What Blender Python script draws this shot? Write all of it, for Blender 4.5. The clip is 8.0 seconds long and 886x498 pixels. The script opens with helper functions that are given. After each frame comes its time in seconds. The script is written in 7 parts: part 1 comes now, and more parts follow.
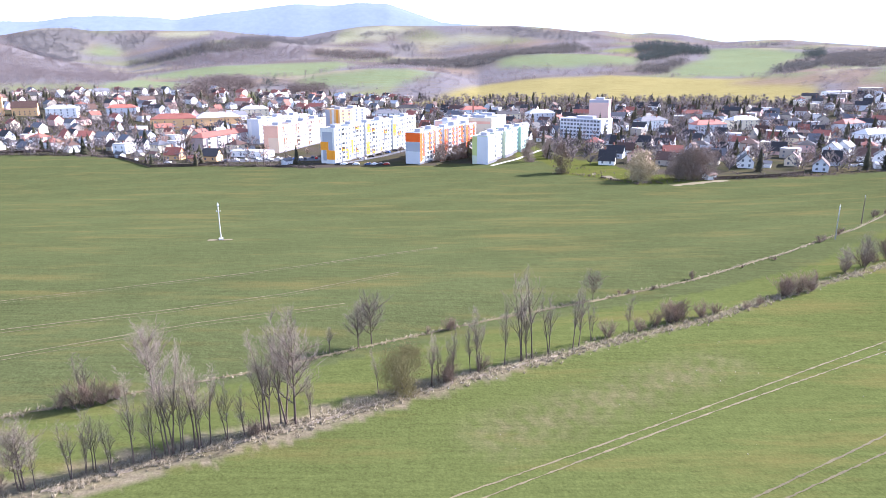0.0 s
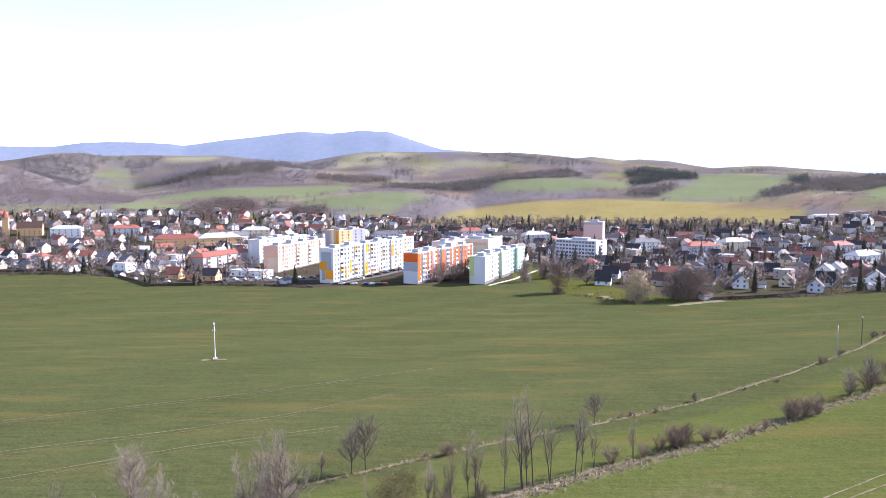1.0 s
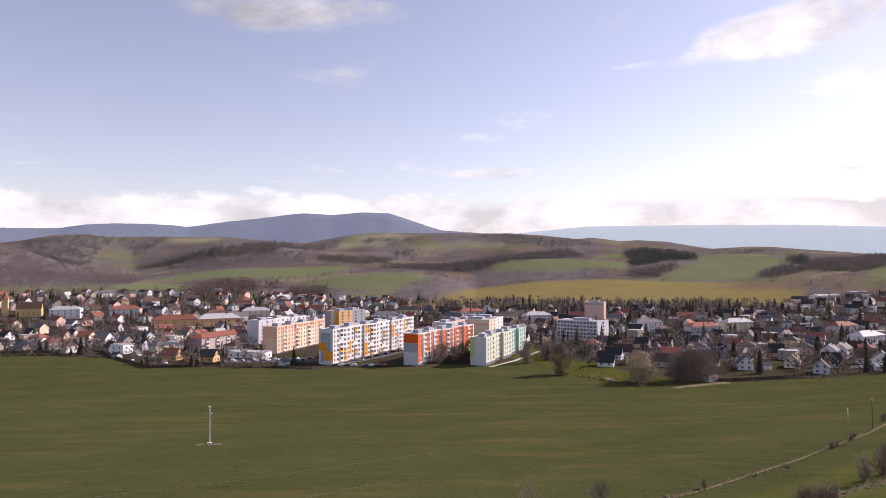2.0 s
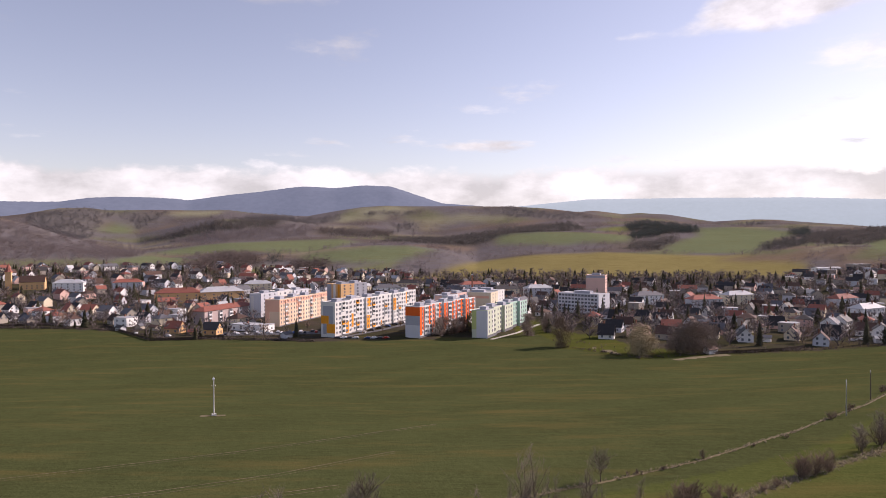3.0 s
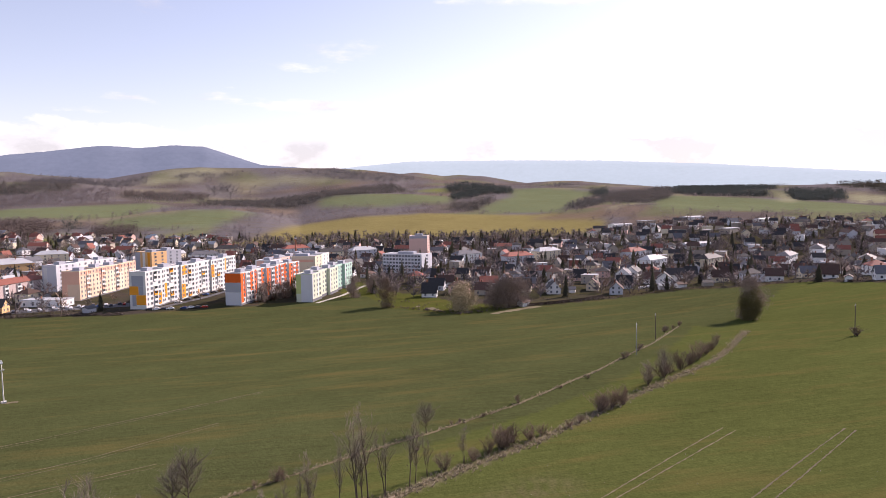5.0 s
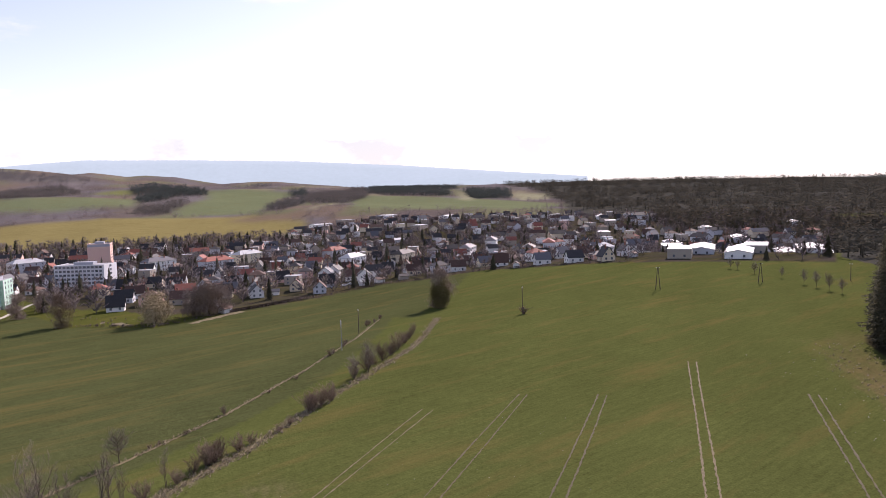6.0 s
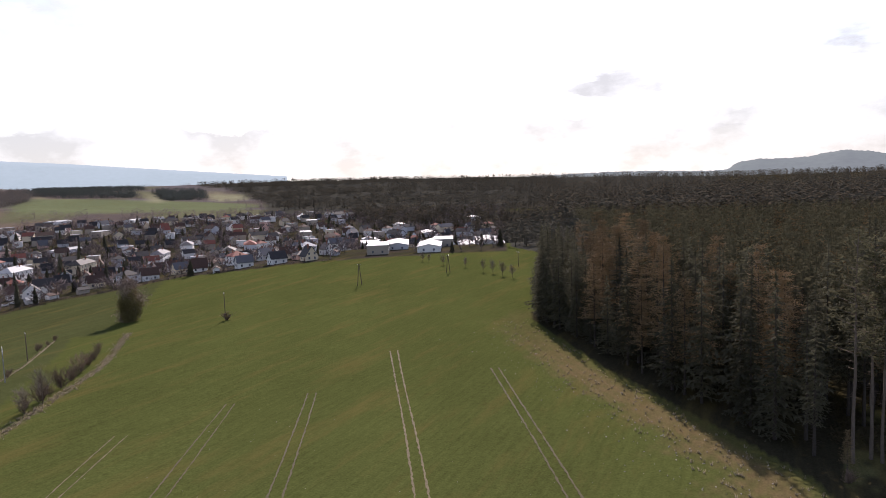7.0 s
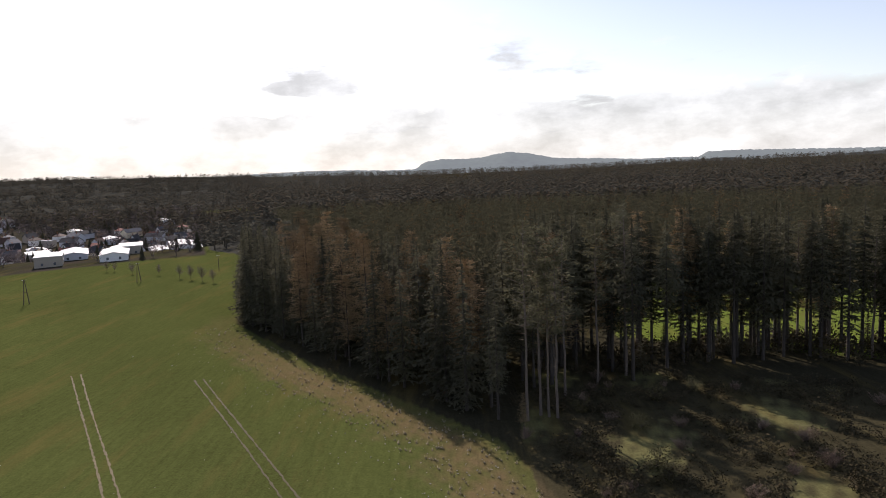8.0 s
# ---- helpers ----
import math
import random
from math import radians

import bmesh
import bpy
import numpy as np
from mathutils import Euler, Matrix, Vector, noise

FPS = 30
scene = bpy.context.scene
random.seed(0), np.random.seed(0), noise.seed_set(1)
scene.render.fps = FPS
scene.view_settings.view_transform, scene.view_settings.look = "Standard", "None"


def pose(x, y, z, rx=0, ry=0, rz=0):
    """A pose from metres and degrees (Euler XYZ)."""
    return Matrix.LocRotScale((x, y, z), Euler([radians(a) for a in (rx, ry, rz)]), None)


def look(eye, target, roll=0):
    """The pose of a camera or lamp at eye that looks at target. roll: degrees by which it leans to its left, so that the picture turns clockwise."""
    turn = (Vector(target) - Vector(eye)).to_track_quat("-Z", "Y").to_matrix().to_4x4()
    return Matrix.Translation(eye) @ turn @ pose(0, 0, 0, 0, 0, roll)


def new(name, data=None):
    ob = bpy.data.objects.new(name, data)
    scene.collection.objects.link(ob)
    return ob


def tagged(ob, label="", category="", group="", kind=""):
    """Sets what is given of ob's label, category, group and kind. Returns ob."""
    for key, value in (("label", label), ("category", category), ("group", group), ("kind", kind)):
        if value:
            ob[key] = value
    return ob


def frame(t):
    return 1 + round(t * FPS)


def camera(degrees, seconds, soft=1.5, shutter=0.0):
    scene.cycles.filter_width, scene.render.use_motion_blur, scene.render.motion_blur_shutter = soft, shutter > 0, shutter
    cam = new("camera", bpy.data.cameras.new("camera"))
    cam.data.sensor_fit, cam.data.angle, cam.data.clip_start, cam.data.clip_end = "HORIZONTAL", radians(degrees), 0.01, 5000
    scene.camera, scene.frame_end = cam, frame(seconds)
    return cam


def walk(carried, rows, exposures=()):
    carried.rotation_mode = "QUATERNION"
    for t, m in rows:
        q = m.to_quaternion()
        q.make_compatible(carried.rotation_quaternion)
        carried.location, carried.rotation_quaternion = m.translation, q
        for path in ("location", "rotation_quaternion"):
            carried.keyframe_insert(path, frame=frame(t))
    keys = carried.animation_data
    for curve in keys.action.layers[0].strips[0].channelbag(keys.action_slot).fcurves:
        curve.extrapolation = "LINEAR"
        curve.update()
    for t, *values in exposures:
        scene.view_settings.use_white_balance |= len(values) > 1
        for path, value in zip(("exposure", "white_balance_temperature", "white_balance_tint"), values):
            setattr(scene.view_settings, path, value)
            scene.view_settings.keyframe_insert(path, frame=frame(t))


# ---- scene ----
cam = camera(66.66, 8.0, soft=0.6)
EYE = (0.0, 0.0, 40.0)
PATH = [  # seconds, yaw, pitch, roll
    (0.0, 0.17, -15.43, -0.36), (0.1, 0.15, -15.43, -0.34), (0.2, 0.13, -15.14, -0.32), (0.3, 0.12, -14.16, -0.31), (0.4, 0.1, -12.99, -0.29),
    (0.5, 0.08, -11.82, -0.27), (0.6, 0.06, -10.59, -0.25), (0.7, 0.04, -9.38, -0.23), (0.8, 0.02, -7.93, -0.22), (0.9, -0.0, -6.6, -0.2),
    (1.0, -0.02, -5.28, -0.18), (1.1, -0.03, -3.99, -0.18), (1.2, -0.04, -2.72, -0.18), (1.3, -0.05, -1.33, -0.17), (1.4, -0.06, -0.07, -0.17),
    (1.5, -0.07, 0.9, -0.17), (1.6, -0.04, 1.31, -0.18), (1.7, -0.02, 1.47, -0.19), (2.2, 0.05, 1.56, -0.24), (2.6, 0.11, 1.5, -0.27),
    (2.7, 0.13, 1.25, -0.28), (2.8, 0.14, 0.6, -0.29), (2.9, 0.15, -0.36, -0.29), (3.0, 0.15, -0.73, -0.28), (3.1, 0.12, -0.98, -0.28),
    (3.2, 0.09, -1.12, -0.28), (3.3, 0.07, -1.16, -0.27), (3.4, 0.04, -1.18, -0.27), (3.5, 0.01, -1.46, -0.27), (3.6, -0.01, -2.33, -0.27),
    (3.7, -0.03, -3.18, -0.26), (3.8, -0.05, -3.54, -0.26), (3.9, -0.07, -3.73, -0.25), (4.0, -0.09, -3.87, -0.25), (4.2, -0.07, -3.93, -0.22),
    (4.4, -1.14, -3.95, -0.39), (4.6, -4.84, -4.0, -0.57), (5.0, -14.75, -4.1, -0.91), (5.3, -22.17, -4.17, -1.17), (5.5, -27.2, -4.28, -1.27),
    (6.0, -39.83, -4.6, -1.68), (6.5, -52.33, -4.98, -1.96), (7.0, -64.86, -5.43, -2.2), (7.5, -77.34, -5.94, -2.47), (8.0, -89.9, -6.52, -2.55)]
EXPOSURE = [  # seconds, stops, white balance
    (0.0, 2.05, 5650, 24), (0.5, 2.1, 5600, 23), (1.0, 1.55, 5900, 25), (1.5, 0.65, 6600, 30), (3.0, 0.33, 6900, 32), (3.5, 0.28, 6900, 32),
    (4.0, 0.43, 6900, 31), (5.5, 0.72, 6700, 32), (6.5, 0.57, 6600, 29), (7.0, 0.47, 6600, 25), (8.0, 0.36, 6700, 21)]
walk(cam, [(t, pose(*EYE, 90 + p, -r, y)) for t, y, p, r in PATH], EXPOSURE)

# ---- sky and sun ----
SUN_AZ, SUN_EL = 66.0, 33.0
world = bpy.data.worlds.new("sky")
scene.world = world
world.use_nodes = True


def link(tree, a, b):
    tree.links.new(a, b)


CLOUDS = [  # bearing, height, half width, half height (degrees), density
    (3.7, 7.9, 3.6, 0.5, 0.26), (31.3, 7.4, 3.0, 0.6, 0.24), (24.0, 17.0, 4.0, 1.5, 0.27), (30.0, 18.0, 5.0, 2.0, 0.26), (16.5, 16.0, 2.6, 0.5, 0.2), (13.5, 20.0, 3.5, 1.4, 0.2),
    (-6.8, 21.0, 7.0, 1.6, 0.27), (-29.5, 14.8, 3.0, 0.9, 0.1), (63.0, 10.7, 3.0, 0.4, 0.24), (79.3, 7.1, 3.4, 0.6, 0.24), (82.3, 3.9, 4.5, 0.7, 0.2), (62.0, 4.8, 7.0, 0.6, 0.16),
    (80.9, 8.0, 5.0, 1.2, 0.16), (112.0, 4.2, 16.0, 1.6, 0.24), (100.0, 9.5, 8.0, 1.2, 0.16)]


def make_sky():
    tree = world.node_tree
    tree.nodes.clear()
    n = tree.nodes.new
    out, bg, sky = n("ShaderNodeOutputWorld"), n("ShaderNodeBackground"), n("ShaderNodeTexSky")
    sky.sky_type, sky.sun_disc = "NISHITA", False
    sky.sun_elevation, sky.sun_rotation = radians(SUN_EL), radians(SUN_AZ)
    sky.air_density, sky.dust_density, sky.ozone_density = 1.0, 0.5, 0.6
    bg.inputs["Strength"].default_value = 0.115
    coord, sep = n("ShaderNodeTexCoord"), n("ShaderNodeSeparateXYZ")
    link(tree, coord.outputs["Generated"], sep.inputs[0])
    # a flat cloud deck: the direction divided by its height
    up = n("ShaderNodeMath"); up.operation = "MAXIMUM"; up.inputs[1].default_value = 0.0
    link(tree, sep.outputs[2], up.inputs[0])
    add = n("ShaderNodeMath"); add.operation = "ADD"; add.inputs[1].default_value = 0.10
    link(tree, up.outputs[0], add.inputs[0])
    deck = n("ShaderNodeVectorMath"); deck.operation = "DIVIDE"
    comb = n("ShaderNodeCombineXYZ")
    for i in range(3):
        link(tree, add.outputs[0], comb.inputs[i])
    link(tree, coord.outputs["Generated"], deck.inputs[0])
    link(tree, comb.outputs[0], deck.inputs[1])
    big = n("ShaderNodeTexNoise"); big.inputs["Scale"].default_value = 1.5
    big.inputs["Detail"].default_value = 9; big.inputs["Roughness"].default_value = 0.58
    drift = n("ShaderNodeVectorMath"); drift.inputs[1].default_value = (3.7, 1.9, 0.4)
    link(tree, deck.outputs[0], drift.inputs[0]); link(tree, drift.outputs[0], big.inputs["Vector"])
    ramp = n("ShaderNodeMapRange"); ramp.interpolation_type = "SMOOTHSTEP"
    ramp.inputs["From Min"].default_value, ramp.inputs["From Max"].default_value = 0.60, 0.78
    # single clouds: each gathers the deck round its bearing and height
    total = big.outputs["Fac"]
    for az, el, wide, high, much in CLOUDS:
        ca, sa, ce, se = math.cos(radians(az)), math.sin(radians(az)), math.cos(radians(el)), math.sin(radians(el))
        across, upward = n("ShaderNodeVectorMath"), n("ShaderNodeVectorMath")
        across.operation = upward.operation = "DOT_PRODUCT"
        across.inputs[1].default_value = (ca / radians(wide), -sa / radians(wide), 0)
        upward.inputs[1].default_value = (-sa * se / radians(high), -ca * se / radians(high), ce / radians(high))
        far = n("ShaderNodeVectorMath"); far.operation = "LENGTH"
        pair = n("ShaderNodeCombineXYZ")
        for v, i in ((across, 0), (upward, 1)):
            link(tree, coord.outputs["Generated"], v.inputs[0]); link(tree, v.outputs["Value"], pair.inputs[i])
        link(tree, pair.outputs[0], far.inputs[0])
        near = n("ShaderNodeMapRange"); near.interpolation_type = "SMOOTHSTEP"
        near.inputs["From Min"].default_value, near.inputs["From Max"].default_value = 2.0, 0.2
        near.inputs["To Min"].default_value, near.inputs["To Max"].default_value = 0.0, much
        link(tree, far.outputs["Value"], near.inputs["Value"])
        more = n("ShaderNodeMath"); more.operation = "ADD"
        link(tree, total, more.inputs[0]); link(tree, near.outputs["Result"], more.inputs[1])
        total = more.outputs[0]
    link(tree, total, ramp.inputs["Value"])
    # a bank of cloud low over the far hills
    low = n("ShaderNodeTexNoise"); low.inputs["Scale"].default_value = 8.0
    low.inputs["Detail"].default_value = 7; low.inputs["Roughness"].default_value = 0.6
    flat = n("ShaderNodeVectorMath"); flat.operation = "MULTIPLY"; flat.inputs[1].default_value = (1, 1, 2.0)
    link(tree, coord.outputs["Generated"], flat.inputs[0])
    link(tree, flat.outputs[0], low.inputs["Vector"])
    edge = n("ShaderNodeMath"); edge.operation = "MULTIPLY_ADD"
    edge.inputs[1].default_value, edge.inputs[2].default_value = -12.0, 1.72
    link(tree, up.outputs[0], edge.inputs[0])
    both = n("ShaderNodeMath"); both.operation = "ADD"
    link(tree, low.outputs["Fac"], both.inputs[0]); link(tree, edge.outputs[0], both.inputs[1])
    bank = n("ShaderNodeMapRange"); bank.inputs["From Min"].default_value, bank.inputs["From Max"].default_value = 0.95, 1.10
    bank.inputs["To Max"].default_value = 0.95
    link(tree, both.outputs[0], bank.inputs["Value"])
    cover = n("ShaderNodeMath"); cover.operation = "MAXIMUM"
    link(tree, ramp.outputs["Result"], cover.inputs[0]); link(tree, bank.outputs[0], cover.inputs[1])
    part = n("ShaderNodeMath"); part.operation = "MULTIPLY"; part.inputs[1].default_value = 0.9
    link(tree, cover.outputs[0], part.inputs[0])
    # clouds take the sky's own light, whitened
    grey, white = n("ShaderNodeRGBToBW"), n("ShaderNodeMix")
    pale = n("ShaderNodeHueSaturation"); pale.inputs["Saturation"].default_value = 0.8
    link(tree, sky.outputs[0], pale.inputs["Color"])
    link(tree, sky.outputs[0], grey.inputs[0])
    bright = n("ShaderNodeMath"); bright.operation = "MULTIPLY_ADD"
    bright.inputs[1].default_value, bright.inputs[2].default_value = 0.7, 2.3
    link(tree, grey.outputs[0], bright.inputs[0])
    most = n("ShaderNodeMath"); most.operation = "MINIMUM"; most.inputs[1].default_value = 5.7
    link(tree, bright.outputs[0], most.inputs[0])
    puff = n("ShaderNodeMapRange"); puff.inputs["From Min"].default_value, puff.inputs["From Max"].default_value = 0.36, 0.60
    puff.inputs["To Min"].default_value, puff.inputs["To Max"].default_value = 0.78, 1.3
    link(tree, low.outputs["Fac"], puff.inputs["Value"])
    shade = n("ShaderNodeMath"); shade.operation = "MULTIPLY"
    link(tree, most.outputs[0], shade.inputs[0]); link(tree, puff.outputs[0], shade.inputs[1])
    cool = n("ShaderNodeVectorMath"); cool.operation = "SCALE"; cool.inputs[0].default_value = (0.92, 1.0, 1.0)
    link(tree, shade.outputs[0], cool.inputs["Scale"])
    white.data_type = "RGBA"
    link(tree, part.outputs[0], white.inputs["Factor"])
    link(tree, pale.outputs[0], white.inputs["A"]); link(tree, cool.outputs[0], white.inputs["B"])
    link(tree, white.outputs["Result"], bg.inputs["Color"])
    link(tree, bg.outputs[0], out.inputs[0])


make_sky()
sun = new("sun", bpy.data.lights.new("sun", "SUN"))
sun.data.energy, sun.data.angle, sun.data.color = 4.2, radians(0.6), (1.0, 0.94, 0.85)
_a, _e = radians(SUN_AZ), radians(SUN_EL)
SUN_WAY = Vector((math.sin(_a) * math.cos(_e), math.cos(_a) * math.cos(_e), math.sin(_e)))
sun.matrix_world = look(SUN_WAY * 300, (0, 0, 0))


# ---- materials ----
def mat(name, colour, rough=0.8, vary=0.15, scale=1.0, bump=0.0, metal=0.0, spec=0.3, per_object=0.0, fine=8.0, glow=None):
    """A base colour that varies at two scales, with relief and, if asked, a shift from thing to thing."""
    m = bpy.data.materials.new(name)
    m.use_nodes = True
    t = m.node_tree
    b = t.nodes["Principled BSDF"]
    b.inputs["Roughness"].default_value, b.inputs["Metallic"].default_value = rough, metal
    b.inputs["Specular IOR Level"].default_value = spec
    co = t.nodes.new("ShaderNodeTexCoord")
    big, small = t.nodes.new("ShaderNodeTexNoise"), t.nodes.new("ShaderNodeTexNoise")
    big.inputs["Scale"].default_value, small.inputs["Scale"].default_value = scale, scale * fine
    for nd in (big, small):
        nd.inputs["Detail"].default_value = 4
        link(t, co.outputs["Object"], nd.inputs["Vector"])
    s = t.nodes.new("ShaderNodeMath"); s.operation = "ADD"
    link(t, big.outputs["Fac"], s.inputs[0]); link(t, small.outputs["Fac"], s.inputs[1])
    val = s.outputs[0]
    if per_object:
        info = t.nodes.new("ShaderNodeObjectInfo")
        p = t.nodes.new("ShaderNodeMath"); p.operation = "MULTIPLY_ADD"
        p.inputs[1].default_value = per_object / max(vary, 1e-3)
        link(t, info.outputs["Random"], p.inputs[0]); link(t, val, p.inputs[2])
        val = p.outputs[0]
    r = t.nodes.new("ShaderNodeMapRange")
    mid = 1.0 + (per_object / max(vary, 1e-3)) / 2
    r.inputs["From Min"].default_value, r.inputs["From Max"].default_value = mid - 0.5, mid + 0.5
    r.inputs["To Min"].default_value, r.inputs["To Max"].default_value = 1 - vary, 1 + vary
    r.clamp = False
    link(t, val, r.inputs["Value"])
    mul = t.nodes.new("ShaderNodeVectorMath"); mul.operation = "SCALE"
    mul.inputs[0].default_value = colour
    link(t, r.outputs[0], mul.inputs["Scale"])
    link(t, mul.outputs[0], b.inputs["Base Color"])
    if bump:
        bp = t.nodes.new("ShaderNodeBump")
        bp.inputs["Strength"].default_value = bump
        link(t, small.outputs["Fac"], bp.inputs["Height"]); link(t, bp.outputs[0], b.inputs["Normal"])
    # emission that paints distance haze over the far ranges
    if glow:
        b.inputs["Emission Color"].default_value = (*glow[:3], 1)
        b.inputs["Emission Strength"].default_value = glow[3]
    return m


def let_through(m, share):
    """Thin leaves and twigs let part of the light through."""
    t = m.node_tree
    b, out = t.nodes["Principled BSDF"], t.nodes["Material Output"]
    tr, mx = t.nodes.new("ShaderNodeBsdfTranslucent"), t.nodes.new("ShaderNodeMixShader")
    link(t, b.inputs["Base Color"].links[0].from_socket, tr.inputs["Color"])
    mx.inputs[0].default_value = share
    link(t, b.outputs[0], mx.inputs[1]); link(t, tr.outputs[0], mx.inputs[2]); link(t, mx.outputs[0], out.inputs["Surface"])
    return m


def ground_material():
    """Land cover from the sheet's own colour layer, broken up by clumps, furrows and fine grain."""
    m = bpy.data.materials.new("ground")
    m.use_nodes = True
    t = m.node_tree
    b = t.nodes["Principled BSDF"]
    b.inputs["Roughness"].default_value, b.inputs["Specular IOR Level"].default_value = 1.0, 0.0
    at = t.nodes.new("ShaderNodeAttribute"); at.attribute_name = "cover"
    co = t.nodes.new("ShaderNodeTexCoord")
    total = None
    for scale, weight in ((0.012, 0.14), (0.11, 0.12), (0.9, 0.26), (3.2, 0.44)):
        nz = t.nodes.new("ShaderNodeTexNoise"); nz.inputs["Scale"].default_value = scale; nz.inputs["Detail"].default_value = 5
        link(t, co.outputs["Object"], nz.inputs["Vector"])
        k = t.nodes.new("ShaderNodeMath"); k.operation = "MULTIPLY_ADD"; k.inputs[1].default_value = weight * 2
        link(t, nz.outputs["Fac"], k.inputs[0])
        if total is None:
            k.inputs[2].default_value = 1 - 0.96
        else:
            link(t, total, k.inputs[2])
        total = k.outputs[0]
    # drilled rows, drawn out along the tramlines
    turn = t.nodes.new("ShaderNodeMapping"); turn.inputs["Rotation"].default_value = (0, 0, radians(-30.5)); turn.inputs["Scale"].default_value = (0.12, 1.6, 1)
    link(t, co.outputs["Object"], turn.inputs["Vector"])
    rows = t.nodes.new("ShaderNodeTexNoise"); rows.inputs["Scale"].default_value = 1.0; rows.inputs["Detail"].default_value = 4
    link(t, turn.outputs[0], rows.inputs["Vector"])
    k = t.nodes.new("ShaderNodeMath"); k.operation = "MULTIPLY_ADD"; k.inputs[1].default_value = 0.5
    link(t, rows.outputs["Fac"], k.inputs[0]); link(t, total, k.inputs[2])
    low = t.nodes.new("ShaderNodeMath"); low.operation = "SUBTRACT"; low.inputs[1].default_value = 0.25
    link(t, k.outputs[0], low.inputs[0])
    total = low.outputs[0]
    mul = t.nodes.new("ShaderNodeVectorMath"); mul.operation = "SCALE"
    link(t, at.outputs["Color"], mul.inputs[0]); link(t, total, mul.inputs["Scale"])
    # thin patches where the soil shows between the blades
    soil = t.nodes.new("ShaderNodeTexNoise"); soil.inputs["Scale"].default_value = 0.05; soil.inputs["Detail"].default_value = 8
    soil.inputs["Roughness"].default_value = 0.7
    drawn = t.nodes.new("ShaderNodeMapping"); drawn.inputs["Rotation"].default_value = (0, 0, radians(-30.5)); drawn.inputs["Scale"].default_value = (0.45, 2.2, 1)
    link(t, co.outputs["Object"], drawn.inputs["Vector"]); link(t, drawn.outputs[0], soil.inputs["Vector"])
    sr = t.nodes.new("ShaderNodeMapRange")
    sr.inputs["From Min"].default_value, sr.inputs["From Max"].default_value, sr.inputs["To Max"].default_value = 0.51, 0.72, 0.6
    link(t, soil.outputs["Fac"], sr.inputs["Value"])
    mx = t.nodes.new("ShaderNodeMix"); mx.data_type = "RGBA"; mx.inputs["B"].default_value = (0.13, 0.10, 0.035, 1)
    link(t, sr.outputs[0], mx.inputs["Factor"]); link(t, mul.outputs[0], mx.inputs["A"])
    link(t, mx.outputs["Result"], b.inputs["Base Color"])
    bp = t.nodes.new("ShaderNodeBump"); bp.inputs["Strength"].default_value = 0.5; bp.inputs["Distance"].default_value = 0.15
    nz = t.nodes.new("ShaderNodeTexNoise"); nz.inputs["Scale"].default_value = 2.0; nz.inputs["Detail"].default_value = 6
    link(t, co.outputs["Object"], nz.inputs["Vector"])
    link(t, nz.outputs["Fac"], bp.inputs["Height"]); link(t, bp.outputs[0], b.inputs["Normal"])
    return m


M_GROUND = ground_material()


# ---- the lie of the land ----
def smooth(a, b, v):
    s = np.clip((np.asarray(v, float) - a) / (b - a), 0, 1)
    return s * s * (3 - 2 * s)


# the far land as hills one behind another: bearing and rise (degrees, from the hilltop) of each line of crests
FOOT = [(-60, -2.0), (-30, -2.0), (-18, -2.2), (-10, -2.7), (-2, -3.0), (27, -3.0), (34, -2.2), (40, -2.0), (50, -2.1), (60, -2.3), (72, -2.2), (85, -2.0), (150, -2.0)]
LOW_FIELDS = [(-60, -0.4), (-33.35, -0.63), (-26.89, -0.97), (-22.12, -1.21), (-17.0, -1.0), (-11.58, -1.0), (-8.79, -0.64), (-5.95, -0.37), (-3.08, -0.34), (-0.21, -0.74), (2.67, -1.71),
              (5.54, -1.38), (8.38, -1.15), (13.02, -0.97), (18.36, -1.15), (21.75, -1.19), (24.2, -1.09), (26.55, -0.91), (28.81, -0.69), (33.3, -0.6), (40, -1.0), (50, -1.3), (60, -1.3), (72, -1.5), (85, -1.4), (150, -1.5)]
MIDDLE = [(-60, 1.9), (-35.26, 1.98), (-33.3, 1.78), (-31.6, 1.27), (-29.84, 0.58), (-28.01, -0.02), (-26.11, -0.5), (-24.14, -0.65), (-20.01, -0.24), (-17.86, -0.03), (-13.4, 0.09), (-8.78, 0.21),
          (-6.9, 0.01), (-0.2, -0.07), (2.68, 0.26), (5.55, 0.62), (8.39, 0.75), (12.1, 0.68), (14.38, 0.43), (16.61, 0.09), (26.54, 0.03), (33.3, 0.1), (40, -0.1), (47, -0.6), (60, -0.3), (72, -0.7), (85, -0.7), (150, -0.9)]
WOODED = [(-60, 1.3), (-33.31, 1.22), (-31.26, 0.82), (-29.11, 0.41), (-24.53, 0.01), (-22.09, 0.75), (-20.41, 1.29), (-18.7, 1.8), (-16.08, 1.85), (-13.39, 1.77), (-11.56, 1.4), (-8.77, 1.02),
          (-5.94, 0.82), (-3.08, 0.43), (-0.2, 0.32), (2.68, 0.54), (5.55, 1.01), (8.39, 1.27), (10.49, 1.44), (11.64, 1.06), (14.83, 1.21), (16.61, 1.42), (19.22, 1.16), (20.49, 0.97), (24.98, 0.87),
          (27.3, 0.71), (33.3, 0.6), (40, 0.45), (60, 0.42), (72, -0.05), (85, -0.2), (150, -0.4)]
